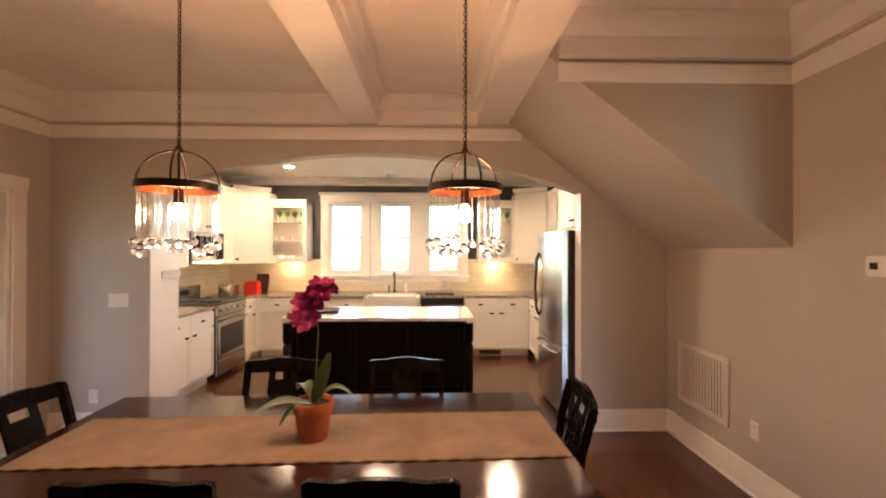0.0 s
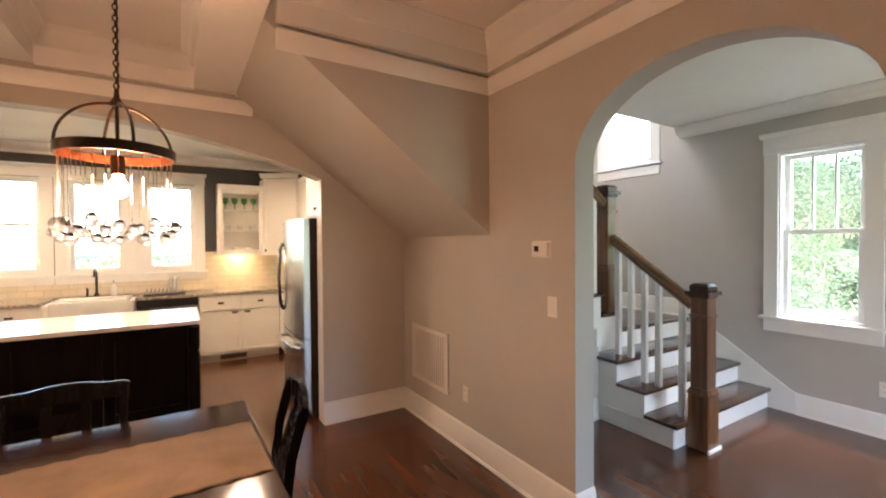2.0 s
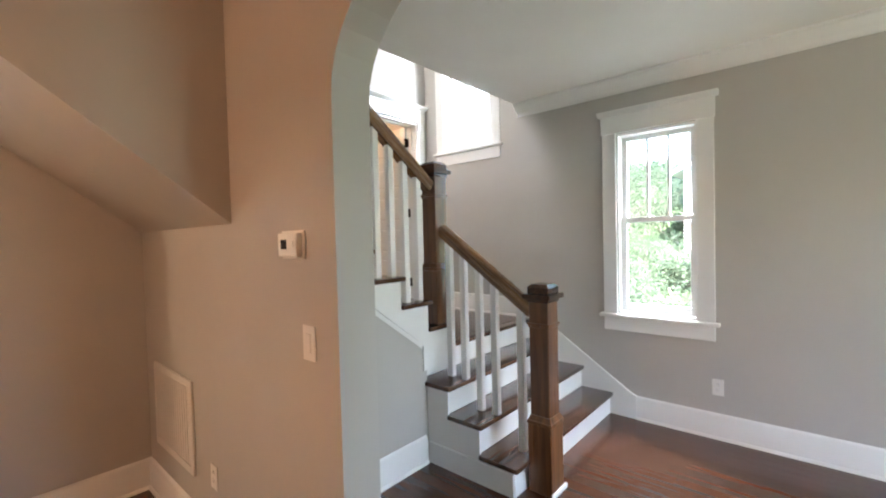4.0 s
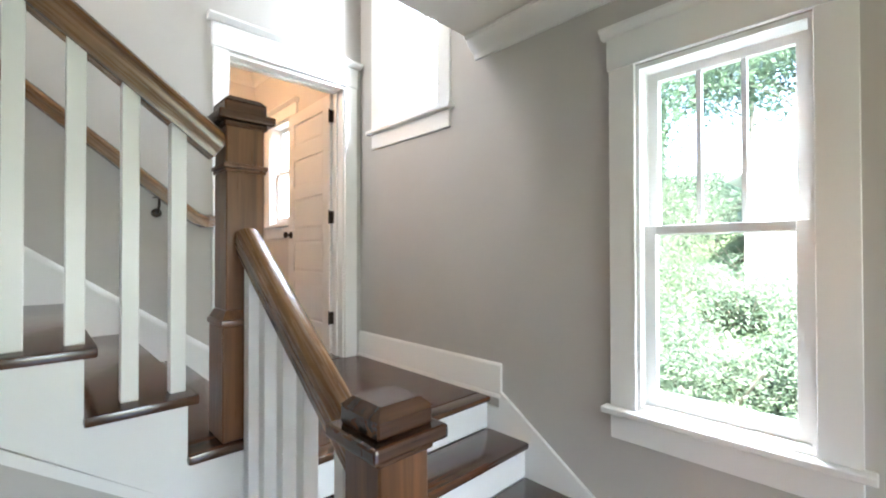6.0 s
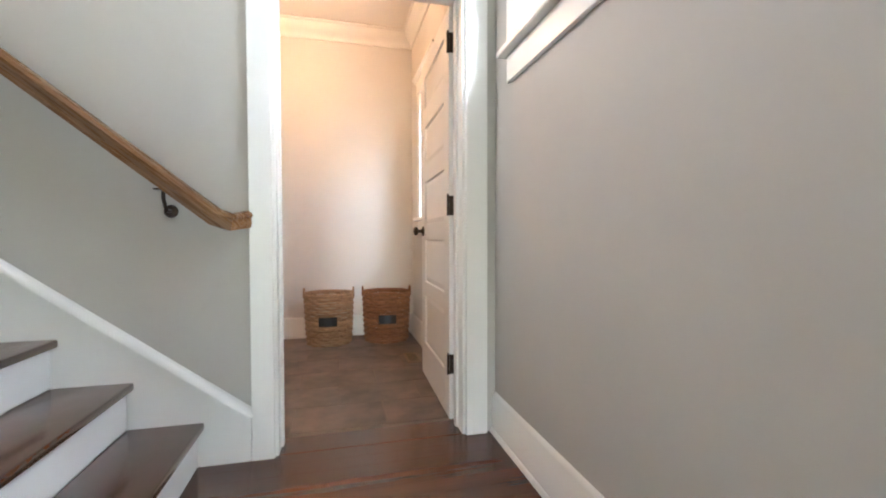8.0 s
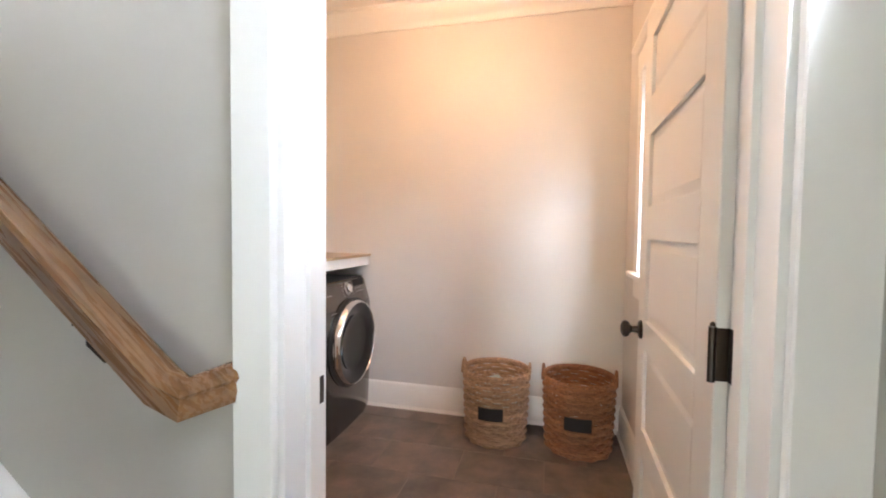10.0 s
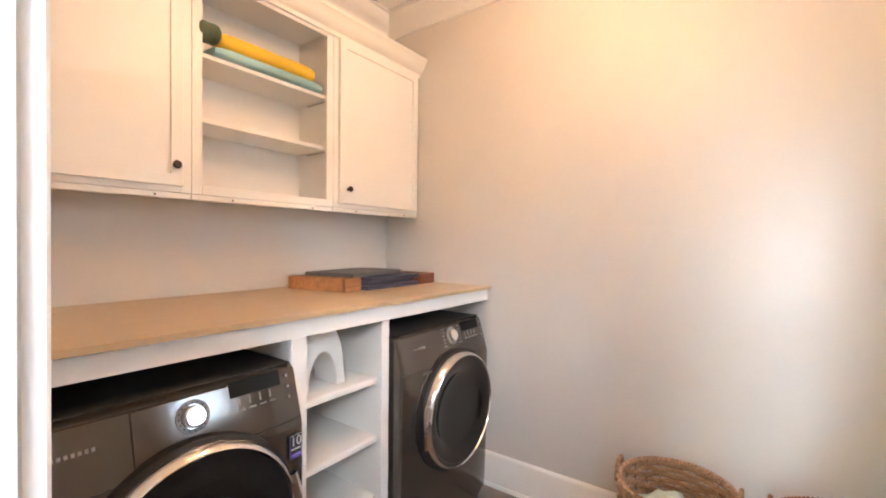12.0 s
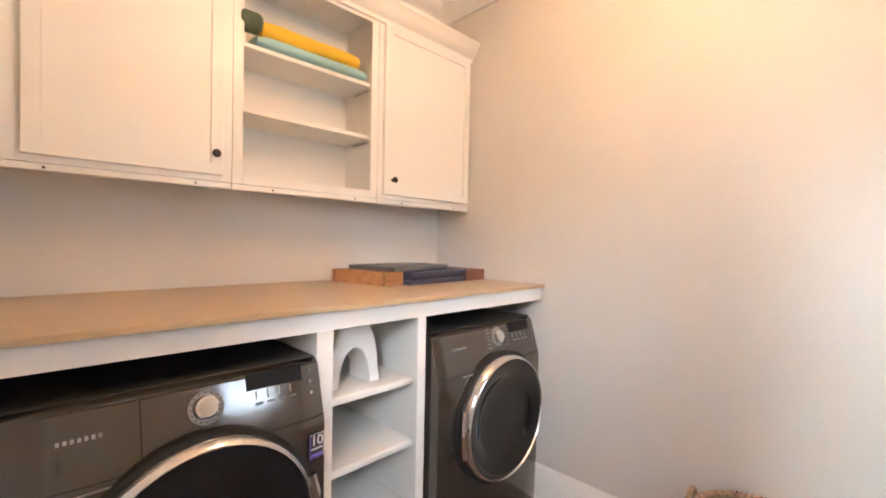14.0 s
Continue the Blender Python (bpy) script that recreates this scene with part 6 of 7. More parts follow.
part("pump", sweep([(0, 0, 0.15), (0, 0, 0.19), (0, -0.04, 0.19)], disc(0.005, 6), up=(1, 0, 0)), CHROME, soap)

# dishwasher
dw = thing("dishwasher", pose(0.72, 6.975, 0), "stainless steel dishwasher with a bar handle", "dishwasher")
part("body", box(0.0, 0.635, 0.0, 0.56, 0.10, 0.864), BLACK, dw)
part("door", box(0.006, 0.630, -0.022, -0.001, 0.105, 0.77, 0.004), STEEL, dw, "brushed steel door")
part("control_strip", box(0.006, 0.630, -0.022, -0.001, 0.775, 0.86, 0.004), BLACK, dw)
b = rod((0.05, -0.055, 0.72), (0.585, -0.055, 0.72), 0.010, 10)
for x in (0.08, 0.555):
    rod((x, -0.055, 0.72), (x, -0.022, 0.72), 0.007, 8, b)
part("handle", b, STEEL, dw, "", True)
part("toe_kick", box(0.0, 0.635, 0.05, 0.065, 0, 0.0995), BLACK, dw)

# dish rack
rack = thing("dish_rack", pose(1.0, 7.22, 0.9005), "black wire dish rack with dishes on the counter", "dish rack")
part("tray", box(-0.22, 0.22, -0.14, 0.14, 0, 0.02, 0.004), BLACK, rack)
for i in range(10):
    x = -0.19 + i * 0.042
    part("wire", sweep([(x, -0.12, 0.02), (x, -0.12, 0.07), (x, 0.12, 0.07), (x, 0.12, 0.02)], disc(0.0025, 5), up=(1, 0, 0)), BLACK, rack)
for i in range(3):
    pl = tagged(part("plate", lathe([(0, 0), (0.06, 0.0), (0.10, 0.014), (0.10, 0.018), (0.058, 0.006), (0, 0.006)], 24), CHINA, None, "", True, pose(1.04 + i * 0.042, 7.22, 1.025, 8, 90, 0)), "white plate standing in the dish rack", "plate")

# island
isl = thing("kitchen_island", pose(0.355, 5.0, 0), "black kitchen island with a panelled back", "kitchen island")
part("body", box(-0.885, 0.885, 0.02, 0.76, 0.09, 0.856, 0.002), ISLAND, isl)
part("plinth", box(-0.86, 0.86, 0.05, 0.73, 0, 0.0895), ISLAND, isl)
for i in range(3):
    x0 = -0.885 + 0.59 * i
    b = box(x0 + 0.002, x0 + 0.075, 0.0, 0.0195, 0.09, 0.85, 0.002)
    box(x0 + 0.515, x0 + 0.588, 0.0, 0.0195, 0.09, 0.85, 0.002, bm=b)
    box(x0 + 0.075, x0 + 0.515, 0.0, 0.0195, 0.09, 0.19, 0.002, bm=b)
    box(x0 + 0.075, x0 + 0.515, 0.0, 0.0195, 0.76, 0.85, 0.002, bm=b)
    part("back_panel", b, ISLAND, isl)
for s in (-1, 1):
    prof = [(0.045, 0), (0.045, 0.10), (0.030, 0.115), (0.045, 0.13), (0.045, 0.60), (0.032, 0.62), (0.046, 0.65), (0.046, 0.83)]
    part("corner_post", lathe([(0, 0)] + prof + [(0, 0.83)], 16), ISLAND, isl, "turned corner post", True, pose(s * 0.905, 0.0, 0.0))
itop = thing("island_top", pose(0.355, 5.0, 0.8565), "pale polished stone island top reflecting the windows", "countertop")
part("slab", box(-0.955, 0.955, -0.075, 0.80, 0, 0.034, 0.006, seg=2), QUARTZ, itop)
tray = tagged(part("serving_tray", lathe([(0, 0), (0.15, 0.0), (0.19, 0.022), (0.193, 0.026), (0.15, 0.008), (0, 0.006)], 36), BLACK, None, "", True, pose(-0.30, 5.36, 0.8915)), "dark round tray lying on the island", "tray")
cup = tagged(part("glass_bowl", lathe([(0, 0), (0.035, 0), (0.012, 0.012), (0.012, 0.07), (0.07, 0.11), (0.085, 0.15), (0.08, 0.15), (0.06, 0.115), (0, 0.085)], 24), GLASS, None, "", True, pose(-0.42, 5.45, 0.8915)), "clear footed glass bowl on the island", "bowl")

# range
rg = thing("range", pose(-1.66, 5.782, 0, 0, 0, 90), "stainless steel range with black oven window", "oven range")
part("body", box(0, 0.755, 0.0, 0.62, 0.06, 0.905), BLACK, rg)
od = part("oven_door", box(0.006, 0.749, -0.03, -0.001, 0.25, 0.76, 0.006), STEEL, rg, "brushed steel oven door")
part("oven_window", box(0.085, 0.67, -0.034, -0.0305, 0.31, 0.64, 0.002), DARKGLASS, od, "dark oven window")
b = rod((0.05, -0.075, 0.70), (0.705, -0.075, 0.70), 0.012, 10)
for x in (0.08, 0.675):
    rod((x, -0.075, 0.70), (x, -0.03, 0.70), 0.009, 8, b)
part("oven_handle", b, STEEL, od, "", True)
part("drawer", box(0.006, 0.749, -0.03, -0.001, 0.065, 0.24, 0.006), STEEL, rg, "brushed steel bottom drawer")
part("control_panel", box(0.0, 0.755, -0.035, -0.001, 0.77, 0.90, 0.006), STEEL, rg)
part("cooktop", box(0.0, 0.755, -0.03, 0.62, 0.9055, 0.918, 0.003), BLACK, rg)
for gx in (0.19, 0.565):
    for gy in (0.15, 0.45):
        g_ = bmesh.new()
        for k in range(4):
            a = math.pi / 4 * k
            rod((gx - 0.13 * math.cos(a), gy - 0.13 * math.sin(a), 0.932), (gx + 0.13 * math.cos(a), gy + 0.13 * math.sin(a), 0.932), 0.006, 6, g_)
        add(g_, lathe([(0, 0.918), (0.045, 0.918), (0.04, 0.928), (0, 0.93)], 16), Matrix.Translation((gx, gy, 0)))
        part("burner", g_, BLACK, rg)
part("backguard", box(0.0, 0.755, 0.575, 0.64, 0.9185, 1.10, 0.008), STEEL, rg, "steel backguard with a clock")
part("clock", box(0.28, 0.48, 0.572, 0.5745, 0.985, 1.05), DARKGLASS, rg)
for i in range(5):
    part("knob", lathe([(0, 0.03), (0.018, 0.028), (0.021, 0.0), (0, 0)], 14), STEEL, rg, "", True, Matrix.Translation((0.09 + i * 0.144, -0.035, 0.835)) @ pose(0, 0, 0, 90))

# microwave and the cabinets on the west wall
mw = thing("microwave", pose(-1.955, 5.79, 1.385, 0, 0, 90), "stainless steel microwave over the range", "microwave")
part("body", box(0, 0.755, 0.0, 0.40, 0, 0.40, 0.004), BLACK, mw)
md = part("door", box(0.004, 0.56, -0.025, -0.001, 0.05, 0.395, 0.004), STEEL, mw)
part("window", box(0.05, 0.48, -0.029, -0.0255, 0.10, 0.345, 0.002), DARKGLASS, md, "dark window")
part("handle", rod((0.525, -0.06, 0.09), (0.525, -0.06, 0.355), 0.010, 8), STEEL, md)
part("keypad", box(0.565, 0.751, -0.025, -0.001, 0.05, 0.395, 0.004), DARKGLASS, mw)
part("vent_strip", box(0.004, 0.751, -0.025, -0.001, 0.004, 0.046, 0.002), STEEL, mw)


def wall_unit(m, w, h, depth, label, doors=1, glazed=False, crown=True):
    c = thing("kitchen_wall_cabinet", m, label, "cabinet", "kitchen wall cabinets")
    if glazed:
        part("side_panel", box(0, 0.018, 0.0, depth, 0, h), CABINET, c)
        part("side_panel", box(w - 0.018, w, 0.0, depth, 0, h), CABINET, c)
        part("back_panel", box(0.018, w - 0.018, depth - 0.012, depth, 0.018, h - 0.018), CABINET, c)
        part("bottom_panel", box(0.018, w - 0.018, 0.0, depth, 0, 0.018), CABINET, c)
        part("top_panel", box(0.018, w - 0.018, 0.0, depth, h - 0.018, h), CABINET, c)
        for z in (h * 0.36, h * 0.68):
            part("shelf", box(0.019, w - 0.019, 0.02, depth - 0.013, z, z + 0.014), CABINET, c)
        r_ = 0.06
        b2 = box(0.003, r_, -0.021, -0.001, 0.003, h - 0.003, 0.0015)
        box(w - r_, w - 0.003, -0.021, -0.001, 0.003, h - 0.003, 0.0015, bm=b2)
        box(r_, w - r_, -0.021, -0.001, 0.003, r_, 0.0015, bm=b2)
        box(r_, w - r_, -0.021, -0.001, h - r_, h - 0.003, 0.0015, bm=b2)
        d = part("cabinet_door", b2, CABINET, c)
        pg = part("pane", box(r_ - 0.004, w - r_ + 0.004, -0.012, -0.009, r_ - 0.004, h - r_ + 0.004), PANE, d)
        pg.visible_shadow = False
    else:
        part("carcass", box(0, w, 0.0, depth, 0, h), CABINET, c)
        for i in range(doors):
            x0, x1 = w * i / doors + 0.003, w * (i + 1) / doors - 0.003
            shaker_door(x1 - x0, h - 0.012, c, Matrix.Translation((x0, -0.001, 0.006)), CABINET, ((x1 - x0) - 0.035 if i % 2 == 0 else 0.035, 0.06))
    if crown:
        prf = [(0, 0), (0.012, 0), (0.018, 0.02), (0.045, 0.05), (0.050, 0.065), (0, 0.065)]
        part("cornice", sweep([(0, depth, h + 0.0005), (0, -0.021, h + 0.0005), (w, -0.021, h + 0.0005), (w, depth, h + 0.0005)], [(-s, z) for s, z in prf]), CABINET, c)
        part("cornice_top", box(0.0, w, -0.02, depth, h + 0.0005, h + 0.06), CABINET, c)
    return c


wall_unit(pose(-1.98, 4.81, 1.36, 0, 0, 90), 0.965, 0.92, 0.365, "white shaker wall cabinet beside the microwave", 2)
pil = thing("end_panel", pose(0, 0, 0), "white panelled end pier beside the kitchen archway", "pier")
part("lower_panel", box(KW + 0.013, -1.503, NY + 0.143, 4.80, 0, 1.30, 0.003), WHITE, pil)
part("ledge", box(KW + 0.013, -1.485, NY + 0.143, 4.804, 1.3005, 1.365, 0.008, seg=2), WHITE, pil)
part("upper_panel", box(KW + 0.013, -1.503, NY + 0.143, 4.80, 1.3655, 2.29, 0.003), WHITE, pil)
wall_unit(pose(-1.98, 5.79, 1.79, 0, 0, 90), 0.755, 0.60, 0.365, "cream wall cabinet over the microwave", 2)
wall_unit(pose(-1.98, 6.565, 1.36, 0, 0, 90), 0.40, 1.02, 0.365, "cream wall cabinet beside the corner")
# diagonal corner cabinets
for sgn, cx in ((-1, KW), (1, KE)):
    c = thing("corner_cabinet", pose(0, 0, 1.36), "tall cream diagonal corner cabinet with a cornice", "cabinet", "kitchen wall cabinets")
    x_in = -1.605 if sgn < 0 else 2.175
    a = [(cx - sgn * 0.002, KN - 0.014), (x_in, KN - 0.014), (x_in, 7.27), (cx - sgn * 0.36, 6.975), (cx - sgn * 0.002, 6.975)]
    if sgn < 0:
        a = a[::-1]
    part("carcass", prism(a[::-1], 1.08), CABINET, c)
    p0, p1 = Vector((x_in, 7.27, 0)), Vector((cx - sgn * 0.36, 6.975, 0))
    if sgn < 0:
        p0, p1 = p1, p0
    ang = math.degrees(math.atan2((p1 - p0).y, (p1 - p0).x))
    L = (p1 - p0).length
    off = Matrix.Translation(p0) @ pose(0, 0, 0, 0, 0, ang)
    shaker_door(L - 0.02, 1.06, c, off @ Matrix.Translation((0.01, -0.001, 0.01)), CABINET, (0.04, 0.06))
    part("cornice", sweep([off @ Vector((-0.02, -0.022, 1.0805)), off @ Vector((L + 0.02, -0.022, 1.0805))], [(0, 0), (0.012, 0), (0.018, 0.02), (0.045, 0.05), (0.050, 0.065), (0, 0.065)]), CABINET, c)
wall_unit(pose(-1.60, 7.275, 1.385), 0.565, 0.885, 0.31, "cream glass-fronted wall cabinet holding green glasses", 1, True)
wall_unit(pose(1.605, 7.275, 1.385), 0.565, 0.885, 0.31, "cream glass-fronted wall cabinet holding green glasses", 1, True)
wall_unit(pose(2.34, 5.46, 1.80, 0, 0, -90), 0.92, 0.42, 0.59, "cream wall cabinet over the refrigerator", 2, False, False)
wall_unit(pose(2.60, 6.96, 1.36, 0, 0, -90), 1.46, 1.00, 0.335, "cream shaker wall cabinet beside the refrigerator", 3)
for x0 in (-1.60, 1.605):
    for i in range(4):
        gx = x0 + 0.10 + i * 0.12
        tagged(part("green_goblet", lathe([(0, 0), (0.030, 0), (0.006, 0.01), (0.006, 0.07), (0.036, 0.10), (0.040, 0.16), (0.037, 0.16), (0, 0.085)], 16), GREEN_GLASS, None, "", True, pose(gx, 7.42, 1.385 + 0.885 * 0.68 + 0.0145)), "green glass goblet in the glass-fronted cabinet", "glass", "goblets")
    for i in range(3):
        tagged(part("plate_stack", lathe([(0, 0), (0.06, 0), (0.095, 0.02), (0.097, 0.07), (0.06, 0.055), (0, 0.05)], 24), CHINA, None, "", True, pose(x0 + 0.13 + i * 0.15, 7.42, 1.4035)), "stack of white plates in the cabinet", "plates", "china")
        tagged(part("white_cup", lathe([(0, 0), (0.026, 0), (0.036, 0.06), (0.033, 0.06), (0, 0.01)], 16), CHINA, None, "", True, pose(x0 + 0.13 + i * 0.15, 7.42, 1.385 + 0.885 * 0.36 + 0.0145)), "white cup on the cabinet shelf", "cup", "china")

# refrigerator
fr = thing("refrigerator", pose(2.13, 5.44, 0, 0, 0, -90), "stainless steel refrigerator with a bottom freezer drawer", "refrigerator")
part("body", box(0, 0.88, 0.0, 0.72, 0.02, 1.745, 0.004), paint("dark_grey_side", (0.035, 0.033, 0.032), 0.5), fr, "dark grey cabinet sides")


def bowed(x0, x1, z0, z1, bow):
    own = bmesh.new()
    n = 10
    f_ = [[own.verts.new((x0 + (x1 - x0) * i / n, -0.055 - bow * (1 - (2 * i / n - 1) ** 2), z)) for z in (z0, z1)] for i in range(n + 1)]
    bk_ = [[own.verts.new((x0 + (x1 - x0) * i / n, -0.003, z)) for z in (z0, z1)] for i in range(n + 1)]
    for i in range(n):
        own.faces.new((f_[i][0], f_[i + 1][0], f_[i + 1][1], f_[i][1]))
        own.faces.new((bk_[i][1], bk_[i + 1][1], bk_[i + 1][0], bk_[i][0]))
        own.faces.new((f_[i][1], f_[i + 1][1], bk_[i + 1][1], bk_[i][1]))
        own.faces.new((bk_[i][0], bk_[i + 1][0], f_[i + 1][0], f_[i][0]))
    own.faces.new((f_[0][0], f_[0][1], bk_[0][1], bk_[0][0]))
    own.faces.new((bk_[-1][0], bk_[-1][1], f_[-1][1], f_[-1][0]))
    return own


ud = part("upper_door", bowed(0.004, 0.876, 0.70, 1.74, 0.03), STEEL, fr, "brushed steel upper door", True)
ld = part("freezer_drawer", bowed(0.004, 0.876, 0.07, 0.69, 0.03), STEEL, fr, "brushed steel freezer drawer", True)
part("handle", sweep([(0.09, -0.07, 0.86), (0.09, -0.10, 0.93), (0.09, -0.115, 1.18), (0.09, -0.10, 1.46), (0.09, -0.07, 1.53)], disc(0.016, 10), up=(1, 0, 0)), DARK_STEEL, ud, "bowed bar handle", True)
part("handle", sweep([(0.10, -0.07, 0.60), (0.15, -0.12, 0.61), (0.44, -0.145, 0.615), (0.73, -0.12, 0.61), (0.78, -0.07, 0.60)], disc(0.014, 10)), CHROME, ld, "bowed bar handle", True)
for x in (0.06, 0.82):
    part("foot", box(x - 0.03, x + 0.03, 0.02, 0.1, 0.0, 0.0195), RUBBER, fr)
    part("foot", box(x - 0.03, x + 0.03, 0.6, 0.68, 0.0, 0.0195), RUBBER, fr)

# small things on the counters
ts = thing("toaster", pose(-1.95, 6.72, 0.9005), "brushed steel toaster on the counter", "toaster")
part("body", box(-0.09, 0.09, -0.13, 0.13, 0.01, 0.19, 0.03, seg=3), STEEL, ts, "", True)
part("lever", box(0.09, 0.11, -0.02, 0.02, 0.10, 0.12, 0.003), BLACK, ts)
part("base", box(-0.085, 0.085, -0.125, 0.125, 0.0, 0.0099), BLACK, ts)
rc = thing("red_mixer", pose(-1.78, 7.10, 0.9005), "red enamel appliance beside a dark board", "appliance")
part("body", box(-0.10, 0.10, -0.09, 0.09, 0.0, 0.17, 0.02, seg=2), RED, rc, "", True)
part("lid", box(-0.09, 0.09, -0.08, 0.08, 0.1705, 0.20, 0.01), RED, rc)
tagged(part("cutting_board", box(-0.14, 0.14, -0.012, 0.012, 0, 0.30, 0.008, seg=2), BROWNBOX, None, "", False, pose(-1.74, 7.33, 0.9005, -8, 0, -30)), "dark wooden board leaning in the counter corner", "cutting board")
cm = thing("coffee_maker", pose(2.66, 7.10, 0.9005), "black coffee maker in the counter corner", "coffee maker")
part("base", box(-0.09, 0.09, -0.13, 0.12, 0, 0.04, 0.006), BLACK, cm)
part("tower", box(-0.09, 0.09, 0.03, 0.12, 0.0405, 0.30, 0.006), BLACK, cm)
part("head", box(-0.09, 0.09, -0.13, 0.12, 0.3005, 0.37, 0.01), BLACK, cm)
part("jug", lathe([(0, 0), (0.06, 0), (0.068, 0.06), (0.05, 0.12), (0.052, 0.13), (0, 0.13)], 18), DARKGLASS, cm, "dark glass jug", True, pose(0, -0.055, 0.041))
# the last two sit unseen behind the arch, added to light the kitchen
for kx, ky in ((-1.10, 6.65), (0.30, 5.45), (1.70, 5.55)):
    rl = thing("recessed_light", pose(kx, ky, CEIL_K), "round recessed ceiling light, lit", "ceiling light", "kitchen ceiling lights")
    part("trim_ring", lathe([(0.06, -0.001), (0.085, -0.001), (0.085, -0.006), (0.06, -0.010)], 28, closed=True), WHITE, rl, "", True)
    part("lens", lathe([(0, -0.003), (0.059, -0.003), (0.059, -0.006), (0, -0.006)], 24), glow("warm_can_lens", (1.0, 0.86, 0.66), 4.0), rl, "glowing lens")
# small ceiling fitting of unknown kind
tagged(part("ceiling_fitting", lathe([(0, -0.035), (0.05, -0.033), (0.062, -0.02), (0.064, -0.001), (0, -0.001)], 24), PLATE, None, "", True, pose(0.25, 7.25, CEIL_K)), "small round white fitting on the kitchen ceiling", "smoke detector")
tk = thing("floor_vent", pose(1.75, 7.033, 0.015), "dark slotted vent in the cabinet toe kick", "vent")
part("frame", box(-0.16, 0.16, -0.004, -0.0005, 0, 0.07), VENT, tk)
for i in range(8):
    part("slot", box(-0.14 + i * 0.036, -0.115 + i * 0.036, -0.0055, -0.0042, 0.015, 0.055), RUBBER, tk)


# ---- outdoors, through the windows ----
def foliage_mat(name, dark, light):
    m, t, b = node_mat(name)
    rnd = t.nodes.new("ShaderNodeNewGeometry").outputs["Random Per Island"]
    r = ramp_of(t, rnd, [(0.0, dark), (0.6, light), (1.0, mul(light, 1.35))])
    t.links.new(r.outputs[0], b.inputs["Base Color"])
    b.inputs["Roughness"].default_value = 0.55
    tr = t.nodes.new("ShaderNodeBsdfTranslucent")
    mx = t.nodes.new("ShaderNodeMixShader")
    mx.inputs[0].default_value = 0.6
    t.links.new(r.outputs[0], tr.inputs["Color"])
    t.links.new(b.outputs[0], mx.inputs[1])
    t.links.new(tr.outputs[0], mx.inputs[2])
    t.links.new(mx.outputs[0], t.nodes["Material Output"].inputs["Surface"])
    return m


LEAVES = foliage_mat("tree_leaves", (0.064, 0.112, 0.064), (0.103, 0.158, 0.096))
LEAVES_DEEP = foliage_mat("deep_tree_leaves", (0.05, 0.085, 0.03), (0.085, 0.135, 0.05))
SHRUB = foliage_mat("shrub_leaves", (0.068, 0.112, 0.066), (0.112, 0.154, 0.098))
BARK = wood("tree_bark", (0.18, 0.15, 0.12), (0.36, 0.31, 0.25), 0.9, 2, 0.5)


def ground_z(x, y):
    d = max(0.0, x - 8.5)
    return -0.35 + min(6.0, 0.30 * d) + 0.25 * max(0, min(6, y - 9.5)) * (1 - min(1, d / 10))


def leaf_cloud(centres, count, spread, size, rnd):
    """Many small bent leaves gathered in loose clumps."""
    verts, faces = [], []
    for cx, cy, cz, r in centres:
        for _ in range(count):
            while True:
                p = Vector((rnd.uniform(-1, 1), rnd.uniform(-1, 1), rnd.uniform(-1, 1)))
                if p.length < 1:
                    break
            p = Vector((cx, cy, cz)) + p * r * spread
            a, b2 = rnd.uniform(0, 6.3), rnd.uniform(-0.9, 0.9)
            d = Vector((math.cos(a) * math.cos(b2), math.sin(a) * math.cos(b2), math.sin(b2)))
            s = d.cross(Vector((rnd.uniform(-1, 1), rnd.uniform(-1, 1), 1))).normalized()
            L = size * rnd.uniform(0.6, 1.3)
            k = len(verts)
            u = d.cross(s) * L * 0.12
            verts += [p - d * L, p + s * L * 0.42 + u, p + d * L, p - s * L * 0.42 + u]
            faces += [(k, k + 1, k + 2), (k, k + 2, k + 3)]
    me = bpy.data.meshes.new("leaves")
    me.from_pydata([tuple(v) for v in verts], [], faces)
    return me


